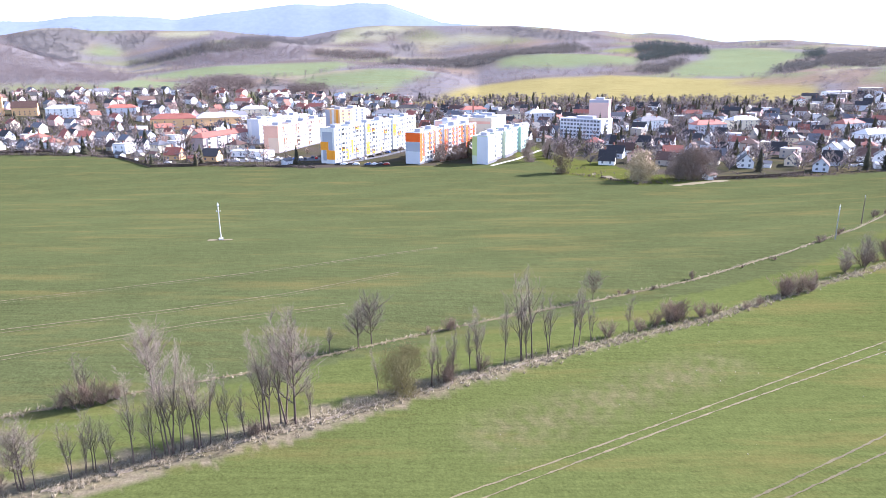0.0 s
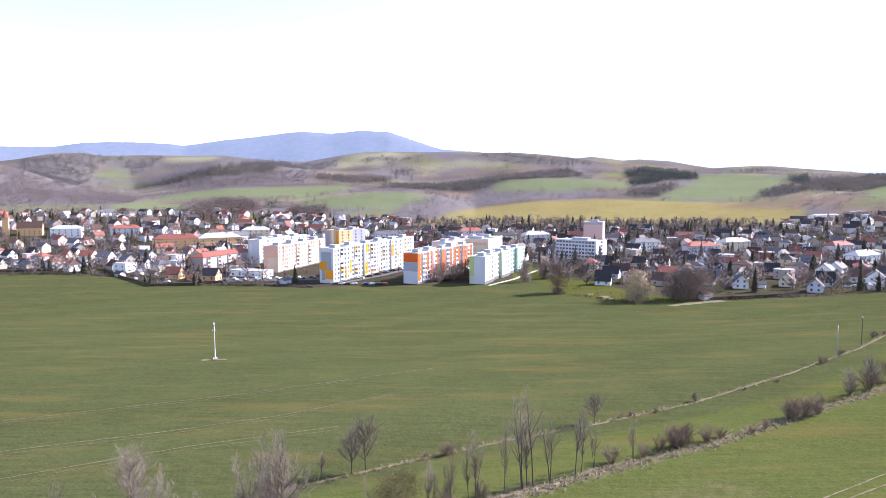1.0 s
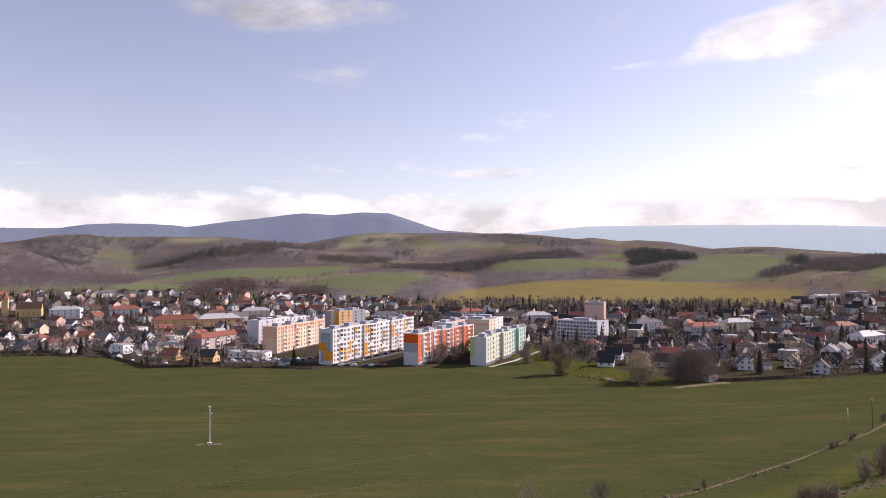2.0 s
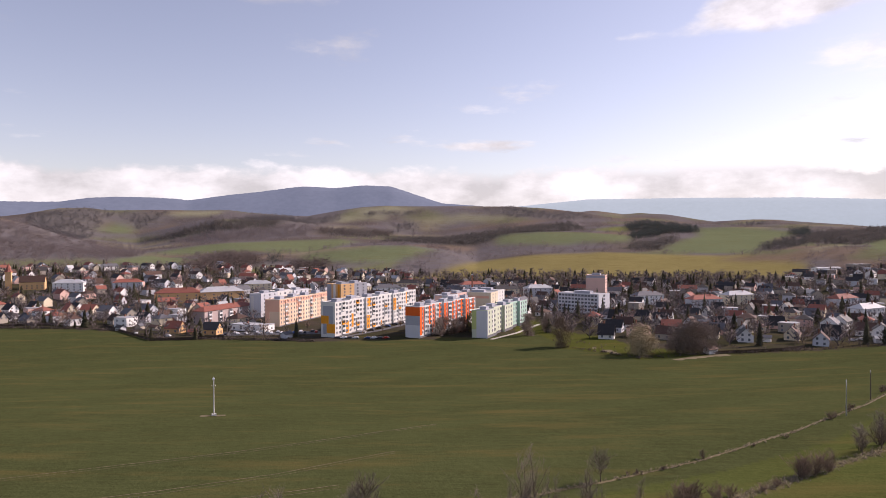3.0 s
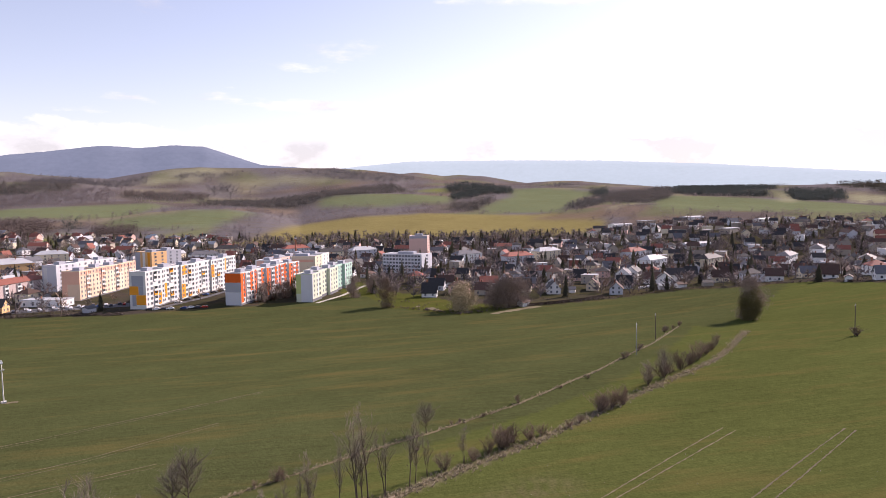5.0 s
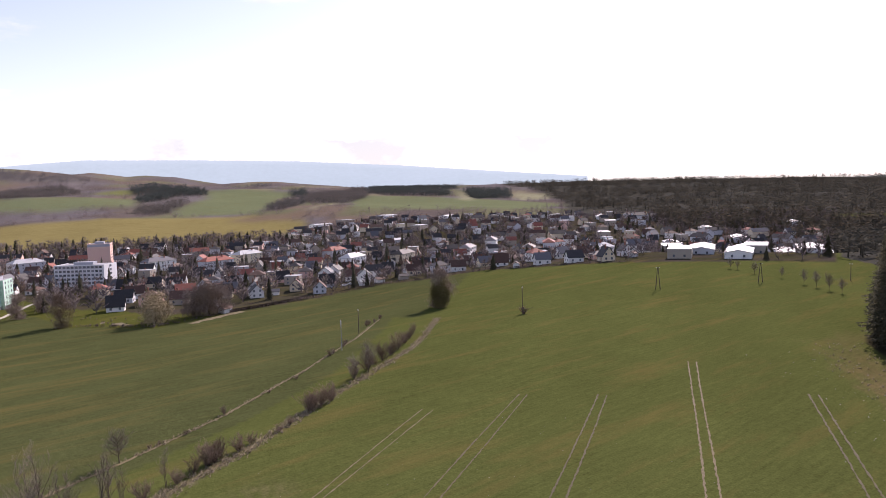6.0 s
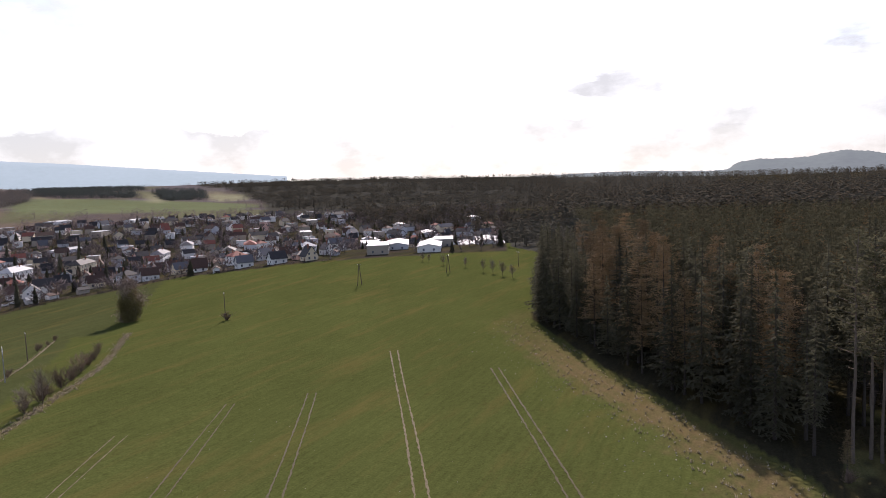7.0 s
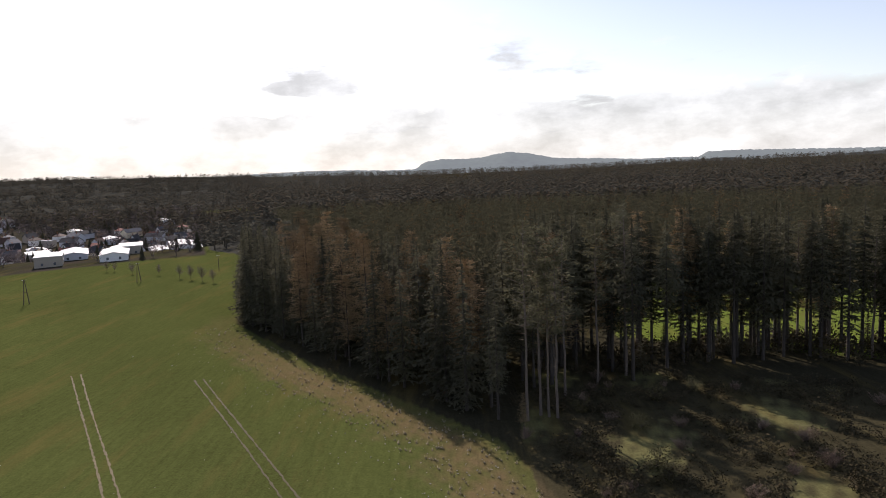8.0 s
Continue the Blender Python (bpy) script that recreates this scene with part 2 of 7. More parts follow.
FARTHER = [(-60, 1.7), (-33.3, 1.86), (-31.94, 2.04), (-29.81, 2.49), (-27.97, 2.61), (-26.64, 2.46), (-22.07, 2.48), (-17.83, 2.53), (-16.07, 2.31), (-11.55, 2.1), (-8.76, 2.53), (-6.87, 2.82),
           (-4.97, 2.97), (-0.19, 2.91), (5.55, 2.87), (8.39, 2.6), (11.64, 2.23), (14.83, 1.68), (19.21, 1.25), (21.74, 1.18), (24.58, 1.27), (26.15, 1.29), (29.16, 1.03), (33.3, 0.76), (40, 0.8),
           (60, 0.7), (72, 0.4), (85, -0.05), (96, -0.3), (108, -0.1), (150, 0.0)]
FARTHEST = [(-60, 1.0), (5.55, 1.44), (10.26, 2.25), (12.38, 2.41), (14.83, 2.05), (16.16, 2.16), (18.35, 1.99), (20.49, 1.55), (21.74, 1.35), (24.58, 1.49), (26.15, 1.46), (29.16, 1.15),
            (33.3, 0.7), (40, 0.5), (60, 0.4), (72, 0.1), (85, -0.2), (150, -0.2)]
RANGES = [(1000.0, FOOT), (1300.0, LOW_FIELDS), (1750.0, MIDDLE), (2300.0, WOODED), (3000.0, FARTHER), (3800.0, FARTHEST)]


def near_land(x, y):
    a = smooth(70, 330, y)
    b = smooth(-120, 200, y - 0.9 * x)
    dip = -1.3 * np.exp(-(((y - 101 - 0.52 * x) / 9.0) ** 2)) * smooth(-60, -20, x + 0 * y) * (1 - smooth(90, 150, x))
    return -18 * a * b + dip


def land(x, y):
    """Height of the ground at a place, in metres."""
    x, y = np.asarray(x, float), np.asarray(y, float)
    d = np.hypot(x, y) + 1e-6
    az = np.degrees(np.arctan2(x, y))
    az = np.where(az < -105, az + 360, az)
    k = np.minimum(1, 430 / d)
    inner = near_land(x * k, y * k)
    lvl = -18.0 * (1 - smooth(69, 76, az)) * (1 - smooth(140, 230, az))
    knots, rows = [430.0, 620.0], [inner, lvl]
    for reach, line in RANGES:
        top = 40 + reach * np.tan(np.radians(np.interp(az, [p[0] for p in line], [p[1] for p in line])))
        if reach > 1300:
            # a shallow dip behind each crest
            knots.append(0.7 * knots[-1] + 0.3 * reach)
            rows.append(0.75 * rows[-1] + 0.25 * top - 5)
        knots.append(reach)
        rows.append(top)
    knots.append(4950.0)
    rows.append(rows[-1] - 60)
    z = inner
    for i in range(len(knots) - 1):
        s = np.clip((d - knots[i]) / (knots[i + 1] - knots[i]), 0, 1)
        s = smooth(0, 1, s) if i < 2 else 0.5 * s + 0.5 * smooth(0, 1, s)
        z = np.where(d >= knots[i], rows[i] * (1 - s) + rows[i + 1] * s, z)
    return z + smooth(900, 1500, d) * (1.4 * np.sin(x / 70 + 1.3 * np.sin(y / 110)) + 1.2 * np.sin(y / 83 + x / 140))


def land1(x, y):
    return float(land(x, y))


def polar(az, d):
    return d * math.sin(radians(az)), d * math.cos(radians(az))


def inside(px, py, poly):
    hit = np.zeros(np.shape(px), bool)
    for (x0, y0), (x1, y1) in zip(poly, poly[1:] + poly[:1]):
        if y0 != y1:
            hit ^= ((y0 > py) != (y1 > py)) & (px < (x1 - x0) * (py - y0) / (y1 - y0) + x0)
    return hit


# hedge lines between the two fields
HEDGE_LOW = [(-70, 45), (-38, 58), (-29, 63), (-17, 69), (-6, 76), (17, 89), (44, 104), (71, 122), (113, 150), (151, 186)]
HEDGE_TOP = [(-90, 62), (-52, 70), (-27, 82), (-12, 91), (10, 103), (31, 113), (52, 123), (84, 145), (124, 182), (148, 210)]
WOOD_EDGE = [(340, 106), (186, 60), (140, 29), (117, 10), (96, -7), (78, -12), (60, -40)]

GRASS, WINTER = (0.071, 0.083, 0.025), (0.061, 0.070, 0.027)
TOWN, FLOOR = (0.06, 0.05, 0.042), (0.04, 0.036, 0.022)
# MEADOW, YELLOW and HAZEL are lifted and greyed to carry distance haze
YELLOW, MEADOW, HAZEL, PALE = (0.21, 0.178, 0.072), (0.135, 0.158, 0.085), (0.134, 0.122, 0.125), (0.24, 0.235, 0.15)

# where the crop ends and the gardens begin: bearing and distance
EDGE_AZ = [-75, -33.4, -29.9, -26.1, -23, -10.7, 3.1, 7.4, 10.2, 16.2, 23.4, 29.2, 34.3, 43.5, 48.2, 53, 57.9, 67.6, 75]
EDGE_D = [560, 542, 518, 486, 432, 392, 400, 426, 366, 338, 370, 398, 430, 434, 406, 394, 388, 394, 394]

# fields and woods on the far side of the valley, as outlines of bearing and distance
ZONES = [
    ("meadow", [(-26.3, 1169), (-23.9, 1542), (-20.9, 1243), (-20.9, 1079), (-24.2, 1104), (-26.1, 1099)]),
    ("meadow", [(-23.8, 1598), (-20.0, 1699), (-15.7, 1713), (-8.8, 1700), (-7.0, 1691), (-10.7, 1374), (-14.3, 1378), (-17.9, 1465), (-20.9, 1457)]),
    ("meadow", [(-11.4, 1259), (-8.8, 1261), (-6.0, 1270), (-3.1, 1281), (-0.4, 1275), (-3.1, 1150), (-4.5, 1104), (-8.8, 1119), (-12.5, 1176)]),
    ("lawn", [(-9.3, 1040), (-4.5, 1104), (-4.1, 1082), (-7.9, 1001)]),
    ("lawn", [(-17.0, 944), (-14.8, 1082), (-13.4, 1049), (-13.9, 901), (-16.1, 875)]),
    ("meadow", [(-27.3, 2555), (-26.1, 2695), (-25.3, 2668), (-24.5, 2604), (-25.3, 2509), (-26.7, 2493)]),
    ("pale", [(-8.5, 2917), (-5.0, 2965), (-1.1, 2944), (-3.1, 2852), (-6.9, 2791)]),
    ("pale", [(-10.6, 2731), (-8.8, 2786), (-4.5, 2754), (-5.0, 2685), (-8.8, 2637)]),
    ("pale", [(-2.4, 2697), (1.7, 2771), (5.5, 2682), (5.1, 2635), (-1.2, 2666)]),
    ("pale", [(-22.9, 2858), (-20.8, 2925), (-17.8, 2870), (-18.7, 2759), (-21.2, 2764)]),
    ("yellow", [(-2.9, 931), (0.7, 1101), (3.2, 1265), (5.5, 1266), (7.9, 1278), (11.2, 1282), (14.8, 1293), (18.4, 1296), (21.3, 1291), (24.6, 1265), (25.2, 1187), (28.4, 1131), (28.1, 1032), (23.4, 987), (17.1, 1003), (10.3, 986), (3.1, 932)]),
    ("ploughed", [(21.8, 1202), (24.6, 1255), (28.4, 1240), (28.3, 1153), (25.0, 1170)]),
    ("meadow", [(4.2, 1566), (4.7, 1681), (7.0, 1710), (9.6, 1744), (12.6, 1728), (15.5, 1711), (15.3, 1573), (10.3, 1512)]),
    ("lawn", [(12.1, 2066), (14.4, 2205), (15.4, 2176), (14.8, 1991)]),
    ("meadow", [(17.7, 1416), (19.0, 1614), (20.5, 1873), (20.6, 2252), (23.0, 2291), (25.0, 2227), (27.9, 2172), (27.3, 2018), (25.2, 1530), (25.0, 1324), (21.3, 1348)]),
    ("pale", [(28.4, 1248), (31.1, 1598), (31.1, 1493), (28.8, 1234)]),
    ("meadow", [(31.8, 1246), (33.3, 1665), (34.4, 2100), (34.4, 1240)]),
    ("meadow", [(31.6, 1661), (35.8, 1750), (40.1, 1670), (46.8, 1650), (50.0, 1508), (48.2, 1208), (40.6, 1230), (32.9, 1218)]),
    ("pale", [(41.3, 2119), (42.4, 2183), (42.4, 1615), (41.3, 1583)]),
    ("pale", [(45.6, 2061), (48.9, 2019), (48.9, 1790), (46.1, 1760)]),
]
# woods between them: kind and outline
WOODS = [
    ("bare", [(-35.6, 1684), (-33.3, 1703), (-31.6, 1688), (-29.5, 1696), (-26.1, 1652), (-24.1, 1630), (-24.8, 1243), (-29.9, 1168), (-33.4, 1144), (-35.6, 1151)]),
    ("hazy", [(-31.9, 2873), (-29.8, 2917), (-26.8, 2952), (-26.1, 2868), (-26.8, 2702), (-27.4, 2550), (-28.0, 2193), (-29.1, 1744), (-30.9, 1711)]),
    ("hazy", [(-26.1, 2896), (-22.1, 2894), (-23.3, 2687), (-24.4, 2597), (-25.1, 2704)]),
    ("mixed", [(-24.7, 2288), (-22.1, 2199), (-20.2, 2195), (-18.5, 2223), (-16.1, 2243), (-13.4, 2237), (-14.3, 2108), (-17.8, 2046), (-20.4, 2068), (-22.5, 2081)]),
    ("bare", [(-22.5, 2033), (-17.8, 2028), (-14.3, 2097), (-11.6, 2215), (-10.6, 2112), (-12.5, 1864), (-15.7, 1829), (-20.0, 1816)]),
    ("mixed", [(-11.1, 2057), (-8.8, 2223), (-4.5, 2347), (-4.5, 2152), (-7.8, 1973)]),
    ("hazy", [(-4.5, 2530), (-2.6, 2678), (-2.2, 2425), (-4.0, 2334)]),
    ("mixed", [(-5.2, 1763), (-2.1, 2123), (0.8, 2068), (3.2, 2059), (5.5, 2129), (8.4, 2183), (10.6, 2211), (12.1, 2095), (9.6, 1833), (7.0, 1710), (4.6, 1684), (3.7, 1603), (0.8, 1561), (-2.1, 1618)]),
    ("scrub", [(-0.9, 1244), (3.6, 1590), (4.2, 1552), (10.3, 1496), (10.3, 1368), (5.5, 1315), (2.7, 1306), (0.3, 1101)]),
    ("spruce", [(14.9, 2227), (17.0, 2262), (19.2, 2239), (20.6, 2209), (20.4, 2067), (18.4, 1963), (15.7, 1652), (15.4, 1816), (17.0, 2046), (15.3, 2046)]),
    ("mixed", [(17.3, 1647), (19.0, 1838), (19.0, 1644), (17.7, 1448), (15.2, 1436), (15.5, 1568)]),
    ("mixed", [(25.2, 1339), (25.4, 1569), (27.1, 1717), (28.2, 1670), (28.1, 1552), (26.2, 1343)]),
    ("spruce", [(27.1, 2095), (27.3, 2211), (28.4, 2209), (28.4, 1734)]),
    ("mixed", [(28.1, 1671), (28.8, 2080), (31.7, 2203), (33.3, 2692), (33.3, 1665), (31.7, 1516), (28.8, 1580)]),
    ("thicket", [(-21.3, 937), (-20.9, 1103), (-18.7, 1217), (-15.7, 1226), (-15.1, 1120), (-17.9, 978), (-20.9, 881)]),
    ("thicket", [(-12.7, 1114), (-10.7, 1153), (-9.3, 1110), (-10.7, 1050), (-12.5, 1003)]),
    ("spruce", [(-14.9, 1156), (-13.4, 1192), (-13.2, 1160), (-14.7, 1123)]),
    ("hazy", [(3.2, 2902), (5.6, 2925), (8.4, 2886), (7.4, 2827), (3.6, 2811)]),
    ("hazy", [(3.2, 2789), (10.7, 2881), (13.0, 2819), (10.3, 2604), (5.6, 2697)]),
    ("hazy", [(-6.9, 2804), (-2.1, 2832), (-2.1, 2774), (-6.4, 2729)]),
    ("hazy", [(-17.0, 2172), (-16.1, 2687), (-8.8, 2814), (-8.8, 2702), (-12.5, 2247)]),
    ("hazy", [(21.5, 2766), (24.6, 2814), (26.5, 2852), (24.6, 2687)]),
    ("spruce", [(33.0, 2142), (35.4, 2276), (40.4, 2119), (40.4, 1885), (35.8, 1968)]),
    ("spruce", [(41.6, 2182), (45.4, 2174), (45.6, 1873), (42.5, 1670)]),
    ("spruce", [(33.5, 2700), (40.6, 2700), (41.0, 2300), (36.9, 2250), (34, 2250)]),
    ("deep", [(44.5, 2950), (53, 2960), (62.2, 2900), (74, 2900), (76, 1000), (64.4, 1042), (57.7, 1084), (51.2, 1172), (50.4, 1500)]),
    ("deep", [(70.5, 420), (78, 300), (78, 720), (69, 720)]),
    ("deep", [(57.2, 1024), (66, 996), (74, 900), (74, 640), (68, 700), (64.9, 800), (57.6, 830)]),
    ("scrub", [(13, 905), (28, 940), (34, 1000), (34, 950), (28, 905), (13, 880)]),
]


def path_gap(x, y, line):
    """Distance from places to a broken line."""
    best = np.full(np.shape(x), 1e9)
    for (x0, y0), (x1, y1) in zip(line, line[1:]):
        dx, dy = x1 - x0, y1 - y0
        u = np.clip(((x - x0) * dx + (y - y0) * dy) / (dx * dx + dy * dy), 0, 1)
        best = np.minimum(best, np.hypot(x - x0 - u * dx, y - y0 - u * dy))
    return best


def cover(x, y):
    """Colour of what grows on the ground."""
    d = np.hypot(x, y)
    az = np.degrees(np.arctan2(x, y))
    c = np.empty((len(x), 3))
    c[:] = GRASS
    hedge_y = np.interp(x, [p[0] for p in HEDGE_TOP], [p[1] for p in HEDGE_TOP])
    north = (y > hedge_y) & (x < 150) | (y - 0.9 * x > 62) & (x >= 150)
    c[north] = WINTER
    town = (d > np.interp(az, EDGE_AZ, EDGE_D)) & (az > -75) & (az < 70)
    lawn = np.clip(0.5 + 0.5 * np.sin(x * 0.13 + 2 * np.sin(y * 0.05)) * np.sin(y * 0.11 + 2 * np.sin(x * 0.07)), 0, 1)[:, None]
    c[town] = (lawn * np.array((0.046, 0.046, 0.024)) + (1 - lawn) * np.array(TOWN))[town]
    c[town & (az > 6) & (az < 21) & (d < np.interp(az, EDGE_AZ, EDGE_D) + np.interp(az, [6, 13, 21], [70, 60, 12]))] = (0.07, 0.078, 0.02)
    # small parcels on the far hills: rough pasture, stubble, scrub
    u, v = np.floor((0.8 * x + 0.6 * y + 40 * np.sin(y / 190)) / 170), np.floor((0.8 * y - 0.6 * x + 30 * np.sin(x / 150)) / 105)
    pick = (np.sin(u * 12.9898 + v * 78.233) * 43758.5453) % 1.0
    hills = (d > 1000) & (az < 75) & (az > -75)
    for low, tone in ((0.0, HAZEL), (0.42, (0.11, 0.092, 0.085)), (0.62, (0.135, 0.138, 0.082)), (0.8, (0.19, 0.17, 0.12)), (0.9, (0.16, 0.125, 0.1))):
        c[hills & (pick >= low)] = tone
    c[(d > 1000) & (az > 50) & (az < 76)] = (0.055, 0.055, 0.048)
    # hill wood floors are paled too, with the same haze in their colour
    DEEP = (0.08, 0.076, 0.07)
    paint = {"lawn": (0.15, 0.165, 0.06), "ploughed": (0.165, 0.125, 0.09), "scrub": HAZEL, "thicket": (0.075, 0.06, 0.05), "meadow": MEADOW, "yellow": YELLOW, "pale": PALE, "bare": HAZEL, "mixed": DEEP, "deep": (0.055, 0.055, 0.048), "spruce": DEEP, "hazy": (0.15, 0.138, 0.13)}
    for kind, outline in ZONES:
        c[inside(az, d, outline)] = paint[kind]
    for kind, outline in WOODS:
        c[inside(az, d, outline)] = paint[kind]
    c[(d > 380) & (az >= 76) & (az < 150)] = (0.055, 0.055, 0.048)
    wood = (az > 72) & (az < 150) & (y < np.interp(x, [60, 78, 96, 117, 140, 186, 340], [-40, -12, -7, 10, 29, 60, 106]))
    c[wood & (x > 60)] = FLOOR
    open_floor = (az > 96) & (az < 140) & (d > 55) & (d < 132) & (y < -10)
    # rough grass patches, paler because sunlight on them is put into the colour
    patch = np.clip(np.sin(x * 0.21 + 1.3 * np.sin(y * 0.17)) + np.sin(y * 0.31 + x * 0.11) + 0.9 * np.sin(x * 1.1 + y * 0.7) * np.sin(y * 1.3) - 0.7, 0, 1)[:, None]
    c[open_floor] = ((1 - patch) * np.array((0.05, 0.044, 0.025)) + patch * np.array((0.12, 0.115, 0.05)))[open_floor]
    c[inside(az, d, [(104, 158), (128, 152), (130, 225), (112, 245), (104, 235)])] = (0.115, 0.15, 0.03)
    # dry rough grass along the forest edge
    g = path_gap(x, y, WOOD_EDGE[1:6])
    clod = np.sin(x * 1.3 + 1.7 * np.sin(y * 0.9)) * np.sin(y * 1.6 - 0.5 * x)
    wob = 14.0 + 3.0 * np.sin(x * 0.31) * np.sin(y * 0.23 + x * 0.07) + 1.8 * clod
    s = np.interp(x, [135, 178], [1, 0.35]) * np.clip((wob - g) / 7, 0, 1) * np.clip((g - 1.0) / 3, 0.3, 1) * (0.72 + 0.25 * clod)
    s = s[:, None] * (~wood)[:, None] * (x > 60)[:, None]
    c[:] = c * (1 - 0.9 * s) + np.array((0.15, 0.105, 0.058)) * 0.9 * s
    # lush and thin bands in the crop
    band = 0.5 + 0.5 * np.sin((y * 0.86 - x * 0.5) / 5.7 + 1.5 * np.sin((x * 0.86 + y * 0.5) / 61))
    near = (d < 430)[:, None]
    c[:] = c * np.where(near, (0.97 + 0.06 * band)[:, None], 1)
    thin = np.clip(1 - path_gap(x, y, [(6, 67), (20, 75), (37, 85)]) / 6.5, 0, 1) * np.clip(0.45 + 0.5 * np.sin(x * 1.9 + 1.3 * np.sin(y * 1.4)) * np.sin(y * 2.3 - x * 0.8), 0, 1)
    c[:] = c * (1 - 0.55 * thin[:, None]) + np.array((0.15, 0.115, 0.07)) * 0.55 * thin[:, None]
    # leaf litter and dry stalks under the hedgerow, thinning out unevenly on both sides
    strip = path_gap(x, y, HEDGE_LOW)
    uneven = 0.5 + 0.3 * np.sin(x * 0.9 + 2.1 * np.sin(y * 0.6)) * np.sin(y * 1.1 - x * 0.4) + 0.2 * np.sin(x * 3.1 + y * 1.7) * np.sin(y * 3.7 - x)
    reach = np.interp(x, [-60, -10, 12, 30, 150], [3.6, 3.0, 1.7, 1.1, 0.9]) * (0.55 + 0.9 * uneven)
    litter = np.clip((reach - strip) / 0.8, 0, 1)[:, None] * (0.55 + 0.35 * uneven)[:, None]
    c[:] = c * (1 - litter) + np.array((0.165, 0.132, 0.092)) * litter
    return c


def make_ground():
    az = np.concatenate([np.arange(-44, 134, 0.28), np.arange(134, 316, 2.0)])
    rad = [2.0]
    while rad[-1] < 4950:
        r = rad[-1]
        rad.append(r * (1.10 if r < 30 else 1.017 if r < 460 else 1.024 if r < 900 else 1.014))
    rad = np.array(rad)
    A, R = np.meshgrid(np.radians(az), rad)
    X, Y = (R * np.sin(A)).ravel(), (R * np.cos(A)).ravel()
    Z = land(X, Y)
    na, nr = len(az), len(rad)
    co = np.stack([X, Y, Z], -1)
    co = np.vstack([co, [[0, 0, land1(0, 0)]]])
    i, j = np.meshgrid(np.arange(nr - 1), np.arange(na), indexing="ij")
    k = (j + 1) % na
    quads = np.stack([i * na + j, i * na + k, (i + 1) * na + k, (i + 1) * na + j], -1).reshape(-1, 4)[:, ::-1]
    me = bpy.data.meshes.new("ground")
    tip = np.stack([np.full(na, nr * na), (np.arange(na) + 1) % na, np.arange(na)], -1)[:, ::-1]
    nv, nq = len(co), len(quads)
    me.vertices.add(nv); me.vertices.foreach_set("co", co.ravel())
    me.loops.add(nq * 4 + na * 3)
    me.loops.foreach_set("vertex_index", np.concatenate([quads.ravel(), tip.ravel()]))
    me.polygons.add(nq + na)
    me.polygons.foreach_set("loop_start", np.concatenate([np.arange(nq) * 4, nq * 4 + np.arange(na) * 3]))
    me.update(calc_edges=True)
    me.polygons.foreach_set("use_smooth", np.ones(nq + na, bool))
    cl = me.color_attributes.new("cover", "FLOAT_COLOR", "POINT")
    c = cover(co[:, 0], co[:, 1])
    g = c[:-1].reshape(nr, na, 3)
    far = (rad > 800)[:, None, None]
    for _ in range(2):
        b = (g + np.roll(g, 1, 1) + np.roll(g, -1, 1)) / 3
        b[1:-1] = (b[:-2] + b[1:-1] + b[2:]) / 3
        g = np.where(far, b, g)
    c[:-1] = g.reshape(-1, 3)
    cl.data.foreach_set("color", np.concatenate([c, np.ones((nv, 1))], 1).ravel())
    me.materials.append(M_GROUND)
    me.validate()
    return tagged(new("ground", me), "rolling fields and valley ground of green winter crop", "ground", kind="structure")


make_ground()


# ---- builders ----
def part(name, bm, material, parent=None, label="", smooth_faces=False):
    me = bpy.data.meshes.new(name)
    bm.to_mesh(me)
    bm.free()
    for m in material if isinstance(material, (list, tuple)) else [material]:
        me.materials.append(m)
    if smooth_faces:
        me.polygons.foreach_set("use_smooth", np.ones(len(me.polygons), bool))
    ob = new(name, me)
    ob.parent = parent
    if label:
        ob["label"] = label
    return ob


def mesh_of(name, verts, faces, material, smooth_faces=False):
    me = bpy.data.meshes.new(name)
    me.from_pydata([tuple(v) for v in verts], [], faces)
    me.materials.append(material)
    if smooth_faces:
        me.polygons.foreach_set("use_smooth", np.ones(len(me.polygons), bool))
    return me


def mesh_bm(name, bm, materials):
    me = bpy.data.meshes.new(name)
    bm.to_mesh(me)
    bm.free()
    for m in materials:
        me.materials.append(m)
    return me


def piece(name, me, parent, m=None, label=""):
    """A part on a mesh that may be shared."""
    o = new(name, me)
    o.parent = parent
    if m is not None:
        o.matrix_basis = m
    if label:
        o["label"] = label
    return o


def thing(name, m, label, category, group=""):
    o = new(name)
    o.empty_display_size = 0.5
    o.matrix_basis = m
    return tagged(o, label, category, group)


def stamp(name, parts, m, label, category, group=""):
    """A thing out of shared meshes: parts are (name, mesh, pose, label)."""
    o = thing(name, m, label, category, group)
    made = []
    for pn, me, pm, pl, *under in parts:
        made.append(piece(pn, me, made[under[0]] if under else o, pm, pl))
    return o


def box(bm, x0, x1, y0, y1, z0, z1, index=0):
    v = [bm.verts.new((x, y, z)) for z in (z0, z1) for x, y in ((x0, y0), (x1, y0), (x1, y1), (x0, y1))]
    for f in ((3, 2, 1, 0), (4, 5, 6, 7), (0, 1, 5, 4), (1, 2, 6, 5), (2, 3, 7, 6), (3, 0, 4, 7)):
        bm.faces.new([v[i] for i in f]).material_index = index


def boxes(name, rows, material):
    bm = bmesh.new()
    for r in rows:
        box(bm, *r)
    return mesh_bm(name, bm, [material])


def on_land(x, y, turn=0.0, size=1.0, sink=0.0):
    m = Matrix.Translation((x, y, land1(x, y) - sink)) @ Matrix.Rotation(radians(turn), 4, "Z")
    return m @ Matrix.Scale(size, 4) if size != 1.0 else m


